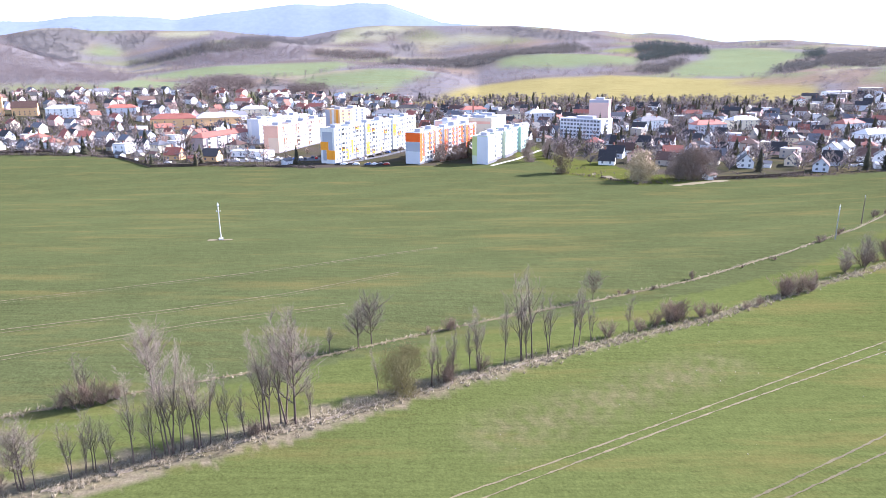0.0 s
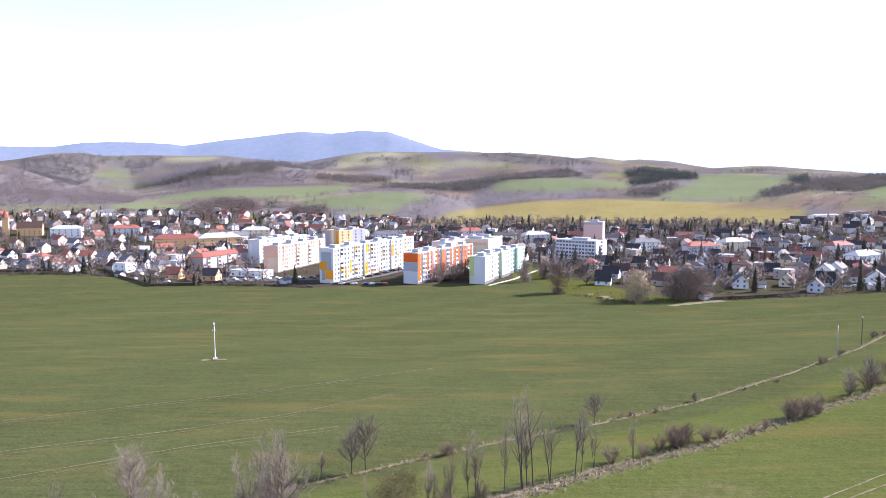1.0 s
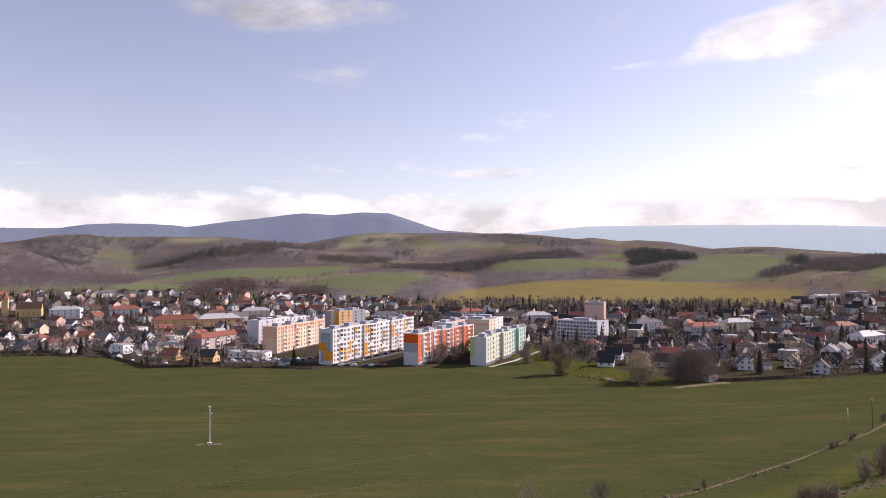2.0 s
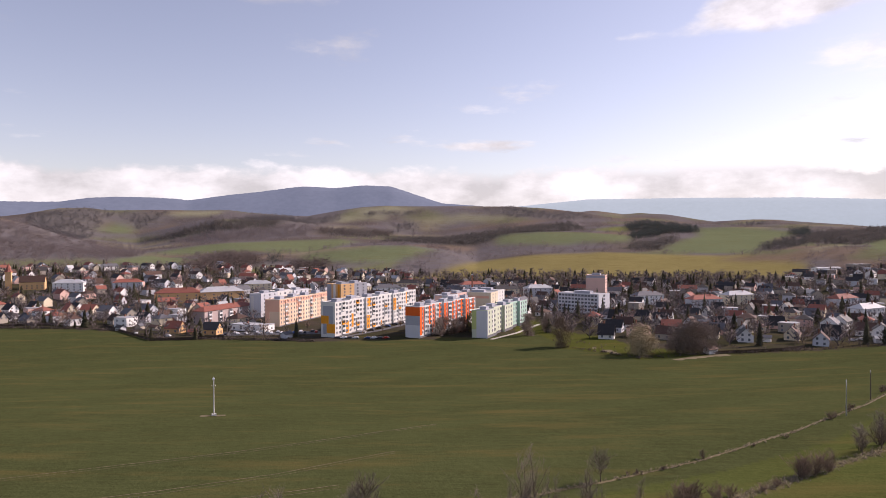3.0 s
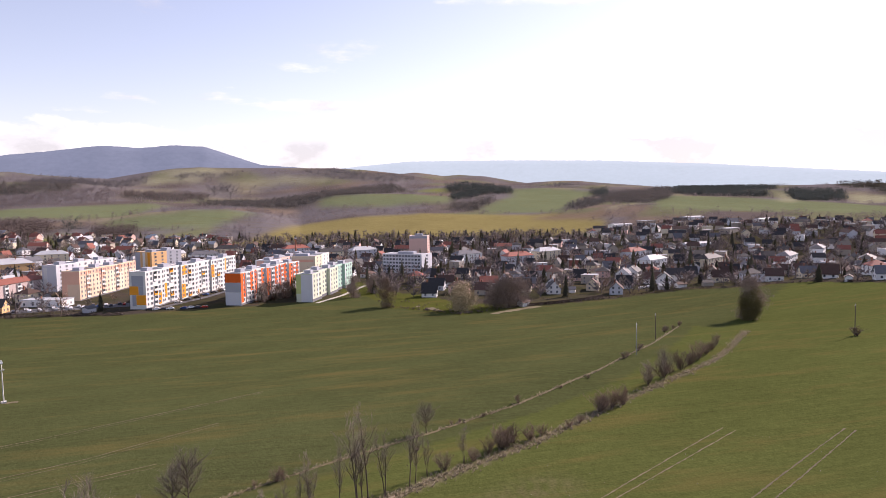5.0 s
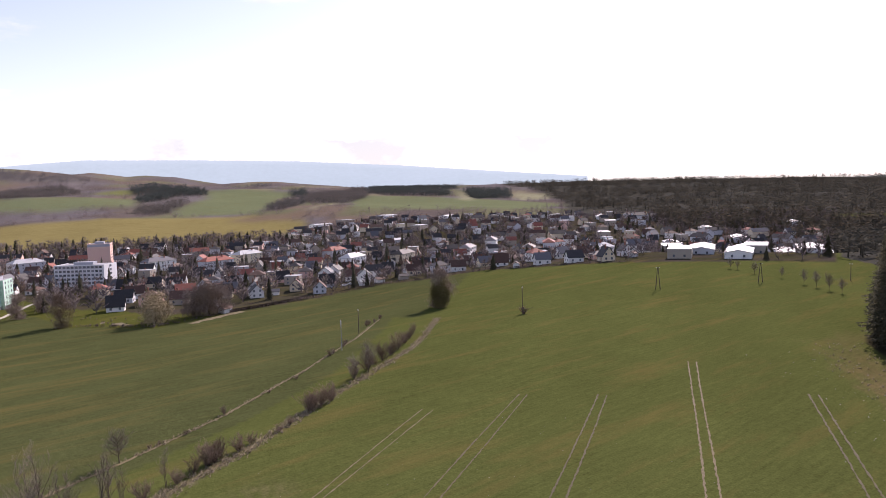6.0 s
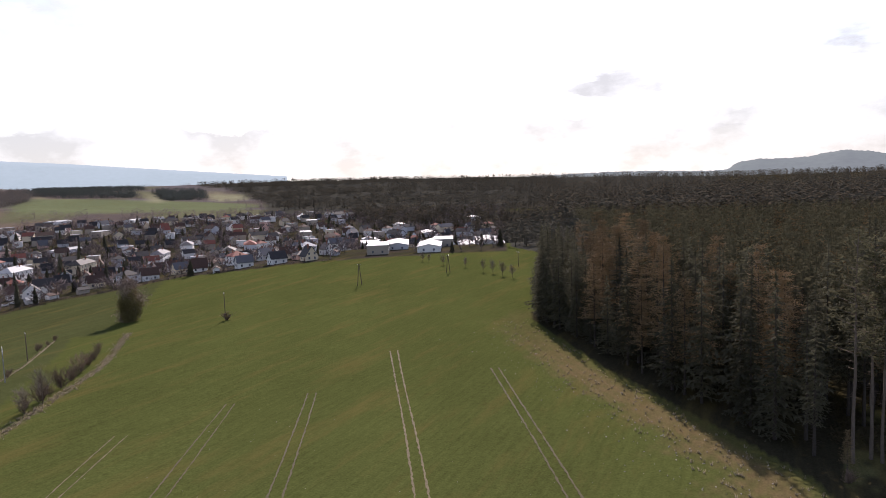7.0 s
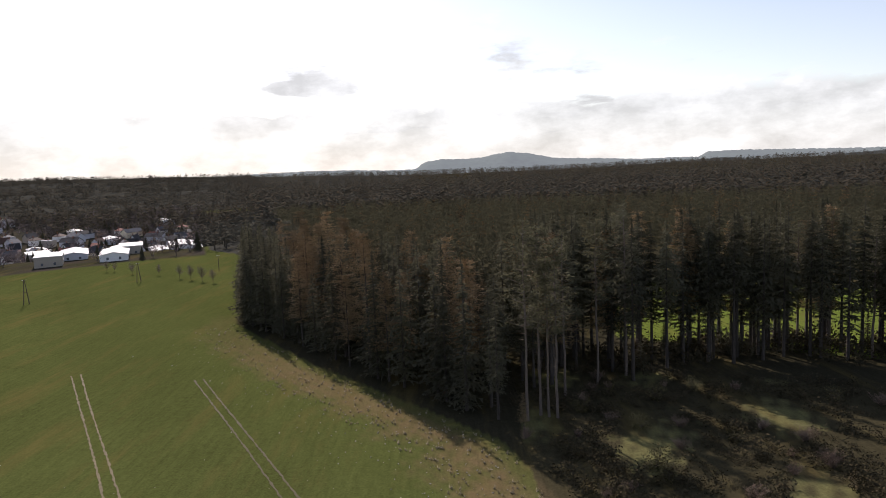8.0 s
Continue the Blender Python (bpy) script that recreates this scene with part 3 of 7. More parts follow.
def tube(V, F, p0, p1, r0, r1, n=5):
    """A tapered round length from p0 to p1."""
    p0, p1 = Vector(p0), Vector(p1)
    w = (p1 - p0).normalized()
    u = w.orthogonal().normalized()
    v = w.cross(u)
    b = len(V)
    for p, r in ((p0, r0), (p1, r1)):
        for i in range(n):
            a = 2 * math.pi * i / n
            V.append(p + u * (r * math.cos(a)) + v * (r * math.sin(a)))
    for i in range(n):
        j = (i + 1) % n
        F.append((b + i, b + j, b + n + j, b + n + i))


def sliver(V, F, p0, p1, r):
    """A thin three-sided twig that ends in a point."""
    p0, p1 = Vector(p0), Vector(p1)
    w = (p1 - p0).normalized()
    u = w.orthogonal().normalized() * r
    v = w.cross(u)
    b = len(V)
    V.extend((p0 + u, p0 - u * 0.5 + v * 0.87, p0 - u * 0.5 - v * 0.87, p1))
    F.extend(((b, b + 1, b + 3), (b + 1, b + 2, b + 3), (b + 2, b, b + 3)))


def strew(name, mesh_list, spots, material, label, category, kind="stuff"):
    """Many small shapes in one mesh on the ground: spots are (shape, x, y, lift, turn, width, height)."""
    a = np.array(spots, float)
    z = land(a[:, 1], a[:, 2]) + a[:, 3]
    vs, fs, base = [], [], 0
    for k, (v, f) in enumerate(mesh_list):
        m = a[:, 0].astype(int) == k
        n = int(m.sum())
        if not n:
            continue
        c, s = (np.cos(a[m, 4]) * a[m, 5])[:, None], (np.sin(a[m, 4]) * a[m, 5])[:, None]
        w = np.empty((n, len(v), 3))
        w[:, :, 0] = v[None, :, 0] * c - v[None, :, 1] * s + a[m, 1][:, None]
        w[:, :, 1] = v[None, :, 0] * s + v[None, :, 1] * c + a[m, 2][:, None]
        w[:, :, 2] = v[None, :, 2] * a[m, 6][:, None] + z[m][:, None]
        vs.append(w.reshape(-1, 3))
        fs.append((f[None] + (base + np.arange(n) * len(v))[:, None, None]).reshape(-1, 3))
        base += n * len(v)
    co, tri = np.vstack(vs), np.vstack(fs)
    me = bpy.data.meshes.new(name)
    me.vertices.add(len(co)); me.vertices.foreach_set("co", co.ravel())
    me.loops.add(tri.size); me.loops.foreach_set("vertex_index", tri.ravel())
    me.polygons.add(len(tri)); me.polygons.foreach_set("loop_start", np.arange(len(tri)) * 3)
    me.update(calc_edges=True)
    me.materials.append(material)
    return tagged(new(name, me), label, category, kind=kind)


def tri_arrays(V, F):
    f = []
    for q in F:
        f.append(q[:3])
        if len(q) == 4:
            f.append((q[0], q[2], q[3]))
    return np.array([tuple(v) for v in V], float), np.array(f, int)


def island_mat(name, colours, through_share=0.0):
    """Each loose piece of a joined mesh takes its own shade between two colours."""
    m = bpy.data.materials.new(name)
    m.use_nodes = True
    t = m.node_tree
    b = t.nodes["Principled BSDF"]
    b.inputs["Roughness"].default_value, b.inputs["Specular IOR Level"].default_value = 1.0, 0.0
    g = t.nodes.new("ShaderNodeNewGeometry")
    info = t.nodes.new("ShaderNodeObjectInfo")
    add = t.nodes.new("ShaderNodeMath"); add.operation = "ADD"
    link(t, g.outputs["Random Per Island"], add.inputs[0]); link(t, info.outputs["Random"], add.inputs[1])
    half = t.nodes.new("ShaderNodeMath"); half.operation = "MULTIPLY"; half.inputs[1].default_value = 0.5
    link(t, add.outputs[0], half.inputs[0])
    r = t.nodes.new("ShaderNodeValToRGB")
    r.color_ramp.elements[0].color, r.color_ramp.elements[1].color = (*colours[0], 1), (*colours[-1], 1)
    if len(colours) > 2:
        e = r.color_ramp.elements.new(0.5); e.color = (*colours[1], 1)
    link(t, half.outputs[0], r.inputs[0]); link(t, r.outputs[0], b.inputs["Base Color"])
    return let_through(m, through_share) if through_share else m


# ---- trees ----
M_BARK = mat("grey_bark", (0.105, 0.076, 0.06), 0.9, 0.3, 3, 0.4, per_object=0.15)
M_TWIG = mat("bare_twigs", (0.29, 0.235, 0.195), 0.9, 0.2, 2, per_object=0.15)
M_TWIG_RED = mat("reddish_twigs", (0.25, 0.175, 0.13), 0.9, 0.2, 2, per_object=0.2)
M_CATKIN = mat("budding_twigs", (0.36, 0.29, 0.17), 0.9, 0.2, 2, per_object=0.1)
M_PINE_BARK = mat("pine_bark", (0.14, 0.112, 0.092), 0.9, 0.3, 2, 0.4)
M_DARK_BARK = mat("spruce_bark", (0.06, 0.05, 0.042), 0.9, 0.3, 2, 0.4)
M_NEEDLE = mat("spruce_needles", (0.098, 0.093, 0.06), 1.0, 0.3, 0.6, per_object=0.35)
M_PINE = mat("pine_needles", (0.11, 0.106, 0.065), 1.0, 0.3, 0.6, per_object=0.25)
M_LARCH = mat("larch_twigs", (0.34, 0.25, 0.145), 0.9, 0.3, 0.6, per_object=0.25)
for _m, _k in ((M_NEEDLE, 0.42), (M_PINE, 0.42), (M_LARCH, 0.5)):
    let_through(_m, _k)
M_IVY = mat("ivy_and_bush_leaves", (0.15, 0.125, 0.05), 0.9, 0.3, 1.5, per_object=0.2)


def grow(wood, twig, rng, p, way, length, r, level, top, droop=0.0, fork=(3, 5), thin=0.012):
    """One limb with its forks; the finest ones become twigs."""
    steps = 3 if level < 2 else 2
    for i in range(steps):
        q = p + way * (length / steps)
        r1 = r * (1 - 0.55 * (i + 1) / steps)
        r0 = r * (1 - 0.55 * i / steps)
        tube(*wood, p, q, r0, r1, 5 if level == 0 else 3)
        p = q
        bend = Vector((rng.gauss(0, 1), rng.gauss(0, 1), rng.gauss(0.3, 0.5) - droop)) * (0.10 if level == 0 else 0.2)
        way = (way + bend).normalized()
        if level + 1 < top:
            for _ in range(rng.randint(*fork) if level else rng.randint(2, 4)):
                side = Vector((rng.gauss(0, 1), rng.gauss(0, 1), rng.uniform(-0.1, 0.7))).normalized()
                w = (way * 0.75 + side * 0.75).normalized()
                grow(wood, twig, rng, p - way * rng.uniform(0, length / steps), w, length * rng.uniform(0.35, 0.6), r1 * 0.6, level + 1, top, droop, fork, thin)
        else:
            for _ in range(rng.randint(3, 5)):
                side = Vector((rng.gauss(0, 1), rng.gauss(0, 1), rng.uniform(0, 1))).normalized()
                w = (way * 0.7 + side * 0.8).normalized()
                a = p - way * rng.uniform(0, length / steps)
                sliver(*twig, a, a + w * (length * rng.uniform(0.35, 0.9)), thin)


def bare_tree(seed, h, stems=1, lean=0.12, top=3, clear=0.3, thin=0.014, wide=1.0):
    """A leafless tree with a clear stem: meshes for its wood and its twigs."""
    rng = random.Random(seed)
    wood, twig = ([], []), ([], [])
    for s in range(stems):
        a = rng.uniform(0, 6.28)
        base = Vector((math.cos(a), math.sin(a), 0)) * (0.0 if stems == 1 else rng.uniform(0.1, 0.5))
        way = Vector((rng.gauss(0, lean), rng.gauss(0, lean), 1)).normalized()
        hh = h * rng.uniform(0.8, 1.0)
        p, r, n = base, hh * 0.0125, 7
        for i in range(n):
            q = p + way * (hh / n)
            r1 = hh * 0.0125 * (1 - (i + 1) / (n + 0.3))
            tube(*wood, p, q, r, r1, 6)
            f = (i + 1) / n
            if f > clear:
                for _ in range(rng.randint(2, 3)):
                    side = Vector((rng.gauss(0, 1), rng.gauss(0, 1), 0)).normalized()
                    w = (side * 0.75 * wide + Vector((0, 0, rng.uniform(0.45, 1.0)))).normalized()
                    ln = hh * (0.10 + 0.22 * (1 - abs(f - 0.55))) * rng.uniform(0.7, 1.15)
                    grow(wood, twig, rng, p + way * (hh / n * rng.uniform(0, 1)), w, ln * (1.25 - f * 0.6), r1 * 0.55 + 0.008, 1, top, 0, (2, 3), thin)
            p, r = q, r1
            way = (way + Vector((rng.gauss(0, 0.07), rng.gauss(0, 0.07), 0.05))).normalized()
        sliver(*twig, p, p + way * hh * 0.08, thin)
    return wood, twig


def shrub(seed, h, stems=11, thin=0.02):
    """A leafless shrub of many stems from one root."""
    rng = random.Random(seed)
    wood, twig = ([], []), ([], [])
    for s in range(stems):
        a, o = rng.uniform(0, 6.28), rng.uniform(0.1, 0.8)
        way = Vector((math.cos(a) * o, math.sin(a) * o, 1)).normalized()
        p = Vector((math.cos(a), math.sin(a), 0)) * rng.uniform(0, 0.35) * h * 0.4
        grow(wood, twig, rng, p, way, h * rng.uniform(0.5, 0.72), h * 0.012, 1, 3, 0, (2, 3), thin)
    return wood, twig


def leafy(seed, h, w, n=1500, leaf=0.22, slim=1.0):
    """An uneven crown of small leaves in clumps, open in places, with stems inside."""
    rng = random.Random(seed)
    wood, leaves = ([], []), ([], [])
    clumps = []
    for i in range(26):
        a, z = rng.uniform(0, 6.28), rng.uniform(0.06, 0.95)
        r = w * 0.5 * (0.55 + 0.45 * math.sin(math.pi * min(0.95, z))) * rng.uniform(0.3, 0.95)
        c = Vector((math.cos(a) * r, math.sin(a) * r, z * h))
        clumps.append((c, rng.uniform(0.15, 0.27) * w))
        tube(*wood, (0, 0, 0.1 * h * rng.random()), c, 0.03 * w * 0.4, 0.01, 3)
    for i in range(n):
        c, s = rng.choice(clumps)
        p = c + Vector((rng.gauss(0, s * 0.6), rng.gauss(0, s * 0.6), rng.gauss(0, s * 0.6)))
        if p.z < 0.05:
            p.z = rng.uniform(0.05, 0.4)
        n1 = Vector((rng.gauss(0, 1), rng.gauss(0, 1), rng.gauss(0, 1))).normalized() * leaf * rng.uniform(0.6, 1.3)
        n2 = n1.orthogonal().normalized() * leaf * rng.uniform(0.4, 0.8) * slim
        b = len(leaves[0])
        leaves[0].extend((p - n1, p + n2, p + n1, p - n2))
        leaves[1].append((b, b + 1, b + 2, b + 3))
    return wood, leaves


def spruce(seed, h, r, whorls=22, bare=0.06, droop=0.45, fans=8):
    """A spruce: tapered stem and whorls of narrow, drooping boughs with hanging side twigs."""
    rng = random.Random(seed)
    wood, need = ([], []), ([], [])
    for i in range(5):
        tube(*wood, (0, 0, h * i / 5), (0, 0, h * (i + 1) / 5), h * 0.011 * (1 - i / 5.2), h * 0.011 * (1 - (i + 1) / 5.2), 6)
    for i in range(whorls):
        f = bare + (1 - bare) * (i + rng.uniform(-0.4, 0.4)) / whorls
        if f > 0.985:
            continue
        ln = r * (1 - (f - bare) / (1 - bare)) ** 0.75 * min(1, 0.6 + 2.5 * (f - bare))
        off = rng.uniform(0, 6.28)
        for k in range(fans):
            if rng.random() < 0.1:
                continue
            a = off + 6.28 * k / fans + rng.gauss(0, 0.2)
            l = max(0.3, ln * rng.uniform(0.5, 1.2))
            c, s = math.cos(a), math.sin(a)
            z = f * h + rng.gauss(0, h * 0.012)
            dz = droop * l * rng.uniform(0.5, 1.3)
            b = len(need[0])
            need[0].extend((Vector((0, 0, z + 0.1)), Vector((0, 0, z - 0.25)), Vector((c * l, s * l, z - dz * 0.7))))
            need[1].append((b, b + 1, b + 2))
            for q in range(4):
                u = 0.28 + 0.2 * q + rng.uniform(-0.06, 0.06)
                w = (0.42 * l + 0.15) * rng.uniform(0.6, 1.1) * (1.15 - u)
                sg = 1 if q % 2 else -1
                p = Vector((c * l * u, s * l * u, z - dz * 0.7 * u))
                b = len(need[0])
                need[0].extend((p, p + Vector((c * l * 0.2, s * l * 0.2, -0.05)), p + Vector((c * w * 0.9 - s * w * sg, s * w * 0.9 + c * w * sg, -w * rng.uniform(0.5, 1.3)))))
                need[1].append((b, b + 1, b + 2))
    sliver(*need, (0, 0, h * 0.95), (0, 0, h * 1.02), 0.15)
    return wood, need


def larch(seed, h, r, n=170):
    """A leafless larch: straight stem and a fine conical haze of brown twigs."""
    rng = random.Random(seed)
    wood, twig = ([], []), ([], [])
    for i in range(5):
        tube(*wood, (0, 0, h * i / 5), (0, 0, h * (i + 1) / 5), h * 0.010 * (1 - i / 5.2), h * 0.010 * (1 - (i + 1) / 5.2), 6)
    for i in range(n):
        f = rng.uniform(0.28, 0.99)
        l = r * (1.08 - f) ** 0.7 * rng.uniform(0.6, 1.2)
        a = rng.uniform(0, 6.28)
        p, q = Vector((0, 0, f * h)), Vector((math.cos(a) * l, math.sin(a) * l, f * h + l * rng.uniform(-0.15, 0.35)))
        sliver(*twig, p, q, 0.06)
        for k in range(5):
            e = p.lerp(q, rng.uniform(0.25, 1.0))
            sliver(*twig, e, e + Vector((rng.gauss(0, 0.5), rng.gauss(0, 0.5), rng.gauss(-0.1, 0.5))), 0.06)
    return wood, twig


def pine(seed, h, r):
    """A forest pine: long bare stem with dead stubs and a loose crown of needle clumps."""
    rng = random.Random(seed)
    wood, need = ([], []), ([], [])
    p, n = Vector((0, 0, 0)), 8
    for i in range(n):
        q = Vector((rng.gauss(0, 0.10), rng.gauss(0, 0.10), h * (i + 1) / n))
        tube(*wood, p, q, h * 0.0105 * (1 - i / (n + 1)), h * 0.0105 * (1 - (i + 1) / (n + 1)), 7)
        p = q
    for i in range(16):
        a, z = rng.uniform(0, 6.28), h * rng.uniform(0.28, 0.56)
        sliver(*wood, (0, 0, z), (math.cos(a) * rng.uniform(0.6, 1.6), math.sin(a) * rng.uniform(0.6, 1.6), z + rng.uniform(-0.5, 0.1)), 0.04)
    for i in range(36):
        f = rng.uniform(0.5, 1.0)
        a = rng.uniform(0, 6.28)
        l = r * rng.uniform(0.35, 1.0) * (1 - 0.6 * max(0, (f - 0.72) / 0.28))
        c = Vector((math.cos(a) * l, math.sin(a) * l, f * h))
        tube(*wood, (0, 0, f * h - l * 0.35), c, 0.06, 0.02, 3)
        for k in range(30):
            q = c + Vector((rng.gauss(0, 0.42), rng.gauss(0, 0.42), rng.gauss(0, 0.26))) * (r * 0.42)
            n1 = Vector((rng.gauss(0, 1), rng.gauss(0, 1), rng.gauss(0, 0.5))).normalized() * rng.uniform(0.25, 0.55)
            n2 = n1.orthogonal().normalized() * rng.uniform(0.05, 0.11)
            b = len(need[0])
            need[0].extend((q - n1, q + n2, q + n1, q - n2)); need[1].append((b, b + 1, b + 2, b + 3))
    return wood, need


def tree_parts(wood, crown, bark, leaf, crown_name="crown"):
    return [("trunk", mesh_of("trunk", *wood, bark, True), None, ""), (crown_name, mesh_of(crown_name, *crown, leaf), None, "")]


THIN = [tree_parts(*bare_tree(10 + i, 10, (1, 2, 3, 2, 1)[i], 0.09, 3, 0.32, 0.0055, 0.5), M_BARK, M_TWIG) for i in range(5)]
def dome_tree(seed, h):
    """A leafless field tree: a stem that splits into rising limbs under a rounded haze of twigs."""
    rng = random.Random(seed)
    wood, twig = ([], []), ([], [])
    lean = Vector((rng.gauss(0, 0.03), rng.gauss(0, 0.03), 1)).normalized()
    for i in range(4):
        tube(*wood, lean * (h * 0.2 * i), lean * (h * 0.2 * (i + 1)), h * 0.014 * (1 - 0.21 * i), h * 0.014 * (1 - 0.21 * (i + 1)), 6)
    for i in range(13):
        f, a = 0.2 + 0.55 * (i + rng.random()) / 13, 2.4 * i + rng.gauss(0, 0.3)
        way = Vector((math.cos(a), math.sin(a), 0.75 + 1.1 * f)).normalized()
        grow(wood, twig, rng, lean * (h * f), way, h * (0.46 - 0.24 * f) * rng.uniform(0.9, 1.15), h * 0.006, 1, 3, 0, (4, 6), 0.011)
    return wood, twig


CROWN = [tree_parts(*dome_tree(30 + i, 10), M_BARK, M_TWIG) for i in range(3)]
SHRUB = [tree_parts(*shrub(50 + i, 4.0, 10 + 2 * i, 0.016), M_BARK, M_TWIG_RED) for i in range(4)]
BUSH = [tree_parts(*leafy(70, 5.8, 4.8, 9500, 0.11, 0.6), M_BARK, M_IVY), tree_parts(*leafy(71, 13.0, 8.5, 7500, 0.26), M_BARK, M_IVY), tree_parts(*leafy(72, 5.0, 5.0, 600, 0.2), M_BARK, M_IVY)]
SPRUCE = [tree_parts(*spruce(90 + i, 25, 3.2 + 0.3 * i, 30, (0.03, 0.05, 0.08, 0.05)[i], 0.4, 10), M_DARK_BARK, M_NEEDLE) for i in range(4)]
LARCH = [tree_parts(*larch(100 + i, 27, 4.8, 230), M_DARK_BARK, M_LARCH) for i in range(2)]
def tall_spruce(seed, h, r, bare):
    """A forest spruce whose lower stem carries only thin dead branches."""
    wood, need = spruce(seed, h, r, 24, bare, 0.35, 9)
    rng = random.Random(seed)
    for i in range(46):
        a, z, l = rng.uniform(0, 6.28), h * rng.uniform(0.06, bare + 0.1), rng.uniform(0.6, 2.2)
        sliver(*wood, (0, 0, z), (math.cos(a) * l, math.sin(a) * l, z - l * rng.uniform(0.0, 0.5)), 0.045)
    return wood, need


TALL = [tree_parts(*tall_spruce(120 + i, 27, 3.4 + 0.3 * (i % 2), 0.24 + 0.07 * i), M_DARK_BARK, M_NEEDLE) for i in range(4)]
PINE = [tree_parts(*pine(110 + i, 25, 3.0), M_PINE_BARK, M_PINE) for i in range(4)]


def far_bare(seed, n=20):
    """A small leafless tree for distant woods: a stem under a fan of fine limbs."""
    rng = random.Random(seed)
    V, F = [], []
    sliver(V, F, (0, 0, 0), (rng.gauss(0, 0.3), rng.gauss(0, 0.3), 8.5), 0.22)
    for i in range(n):
        z = rng.uniform(1.8, 6.0)
        a, o = rng.uniform(0, 6.28), rng.uniform(0.3, 1.0)
        l = rng.uniform(2.2, 4.6) * (1.15 - z / 12)
        way = Vector((math.cos(a) * o, math.sin(a) * o, rng.uniform(0.4, 1.0))).normalized()
        p = Vector((math.cos(a), math.sin(a), 0)) * rng.uniform(0, 1.6) * o
        sliver(V, F, p + Vector((0, 0, z)), p + Vector((0, 0, z)) + way * l, rng.uniform(0.11, 0.25))
    return tri_arrays(V, F)


def far_spruce(seed, tiers=6):
    """A small spruce for distant woods: ragged skirts one above another, hung on one stem."""
    rng = random.Random(seed)
    V, F = [], []
    last = None
    for i in range(tiers):
        z0 = 10.0 * (0.04 + 0.84 * i / tiers)
        z1 = min(10.0, z0 + 10.0 / tiers * 1.9)
        r = 2.1 * (1 - i / tiers) ** 0.62
        b, n = len(V), 8
        V.append(Vector((rng.gauss(0, 0.1), rng.gauss(0, 0.1), z1)))
        for k in range(n):
            a = 6.28 * k / n + rng.gauss(0, 0.25)
            rr = r * (rng.uniform(0.8, 1.15) if k % 2 else rng.uniform(0.5, 0.8))
            V.append(Vector((rr * math.cos(a), rr * math.sin(a), z0 - rng.uniform(0, 0.7) * (1 if k % 2 else -0.7))))
        for k in range(n):
            F.append((b, b + 1 + k, b + 1 + (k + 1) % n))
        if last is not None:
            F.append((last, b, b + 1))
        last = b
    return tri_arrays(V, F)


def far_clump(seed, n, conic, fine=1.0):
    """A crown of a far wood: loose sprays round one stem, a cone for a spruce and a dome for a leafless tree."""
    rng = random.Random(seed)
    V, F = [], []
    sliver(V, F, (0, 0, 0), (0, 0, 8.5), 0.25)
    for i in range(n):
        f, a = rng.random(), rng.uniform(0, 6.28)
        if conic:
            z, r = 10 * (0.06 + 0.92 * f), 2.7 * (1 - f) ** 0.8 * rng.uniform(0.5, 1.05)
        else:
            z, r = 10 * (0.2 + 0.72 * f), 3.9 * math.sqrt(1 - 0.85 * (2 * f - 1) ** 2) * rng.uniform(0.35, 1.05)
        c = Vector((math.cos(a) * r, math.sin(a) * r, z))
        out = Vector((math.cos(a), math.sin(a), rng.uniform(-0.9, 0.2) if conic else rng.uniform(0.0, 1.2))).normalized()
        side = Vector((-math.sin(a), math.cos(a), rng.gauss(0, 0.5))).normalized()
        l = rng.uniform(0.9, 1.9) * fine
        b = len(V)
        V.extend((c - side * l * 0.5, c + side * l * 0.5, c + out * l))
        F.append((b, b + 1, b + 2))
    return tri_arrays(V, F)


def far_twigs(seed, n=22):
    """A small garden tree without leaves: a short stem and a haze of fine upright twigs."""
    rng = random.Random(seed)
    V, F = [], []
    sliver(V, F, (0, 0, 0), (rng.gauss(0, 0.3), rng.gauss(0, 0.3), 8.5), 0.2)
    for i in range(n):
        f, a = rng.random(), rng.uniform(0, 6.28)
        r = 3.0 * math.sqrt(1 - 0.8 * (2 * f - 1) ** 2) * rng.uniform(0.1, 0.9)
        p = Vector((math.cos(a) * r, math.sin(a) * r, 1.5 + 6.0 * f))
        way = Vector((math.cos(a) * 0.6, math.sin(a) * 0.6, rng.uniform(0.4, 1.2))).normalized()
        sliver(V, F, p, p + way * rng.uniform(1.5, 3.4), rng.uniform(0.2, 0.38))
    return tri_arrays(V, F)


def as_far(shape, k):
    """A finer tree brought to the small trees' height of ten."""
    v, f = tri_arrays(*shape[1])
    return v * k, f


FAR = [far_bare(i) for i in range(4)] + [far_spruce(i) for i in range(4)] + [as_far(spruce(300 + i, 25, 3.9, 11, 0.2, 0.4, 6), 0.4) for i in range(3)] + [as_far(larch(310, 26, 3.4, 40), 0.4)] + [far_spruce(20 + i, 9) for i in range(3)] + [far_clump(40 + i, 44, False, 0.62) for i in range(4)] + [far_clump(50 + i, 36, True, 0.75) for i in range(4)] + \
    [as_far(spruce(320 + i, 25, 4.6, 6, 0.55, 0.4, 6), 0.4) for i in range(3)] + [as_far(larch(330, 26, 4.2, 24), 0.4)] + [far_twigs(60 + i) for i in range(4)]
# next five: far wood colours greyed and lifted to carry the distance haze
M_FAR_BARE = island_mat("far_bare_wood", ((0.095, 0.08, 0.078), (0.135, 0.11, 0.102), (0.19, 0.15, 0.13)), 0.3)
M_FAR_SPRUCE = island_mat("hazed_spruce_wood", ((0.07, 0.085, 0.08), (0.105, 0.115, 0.105)), 0.45)
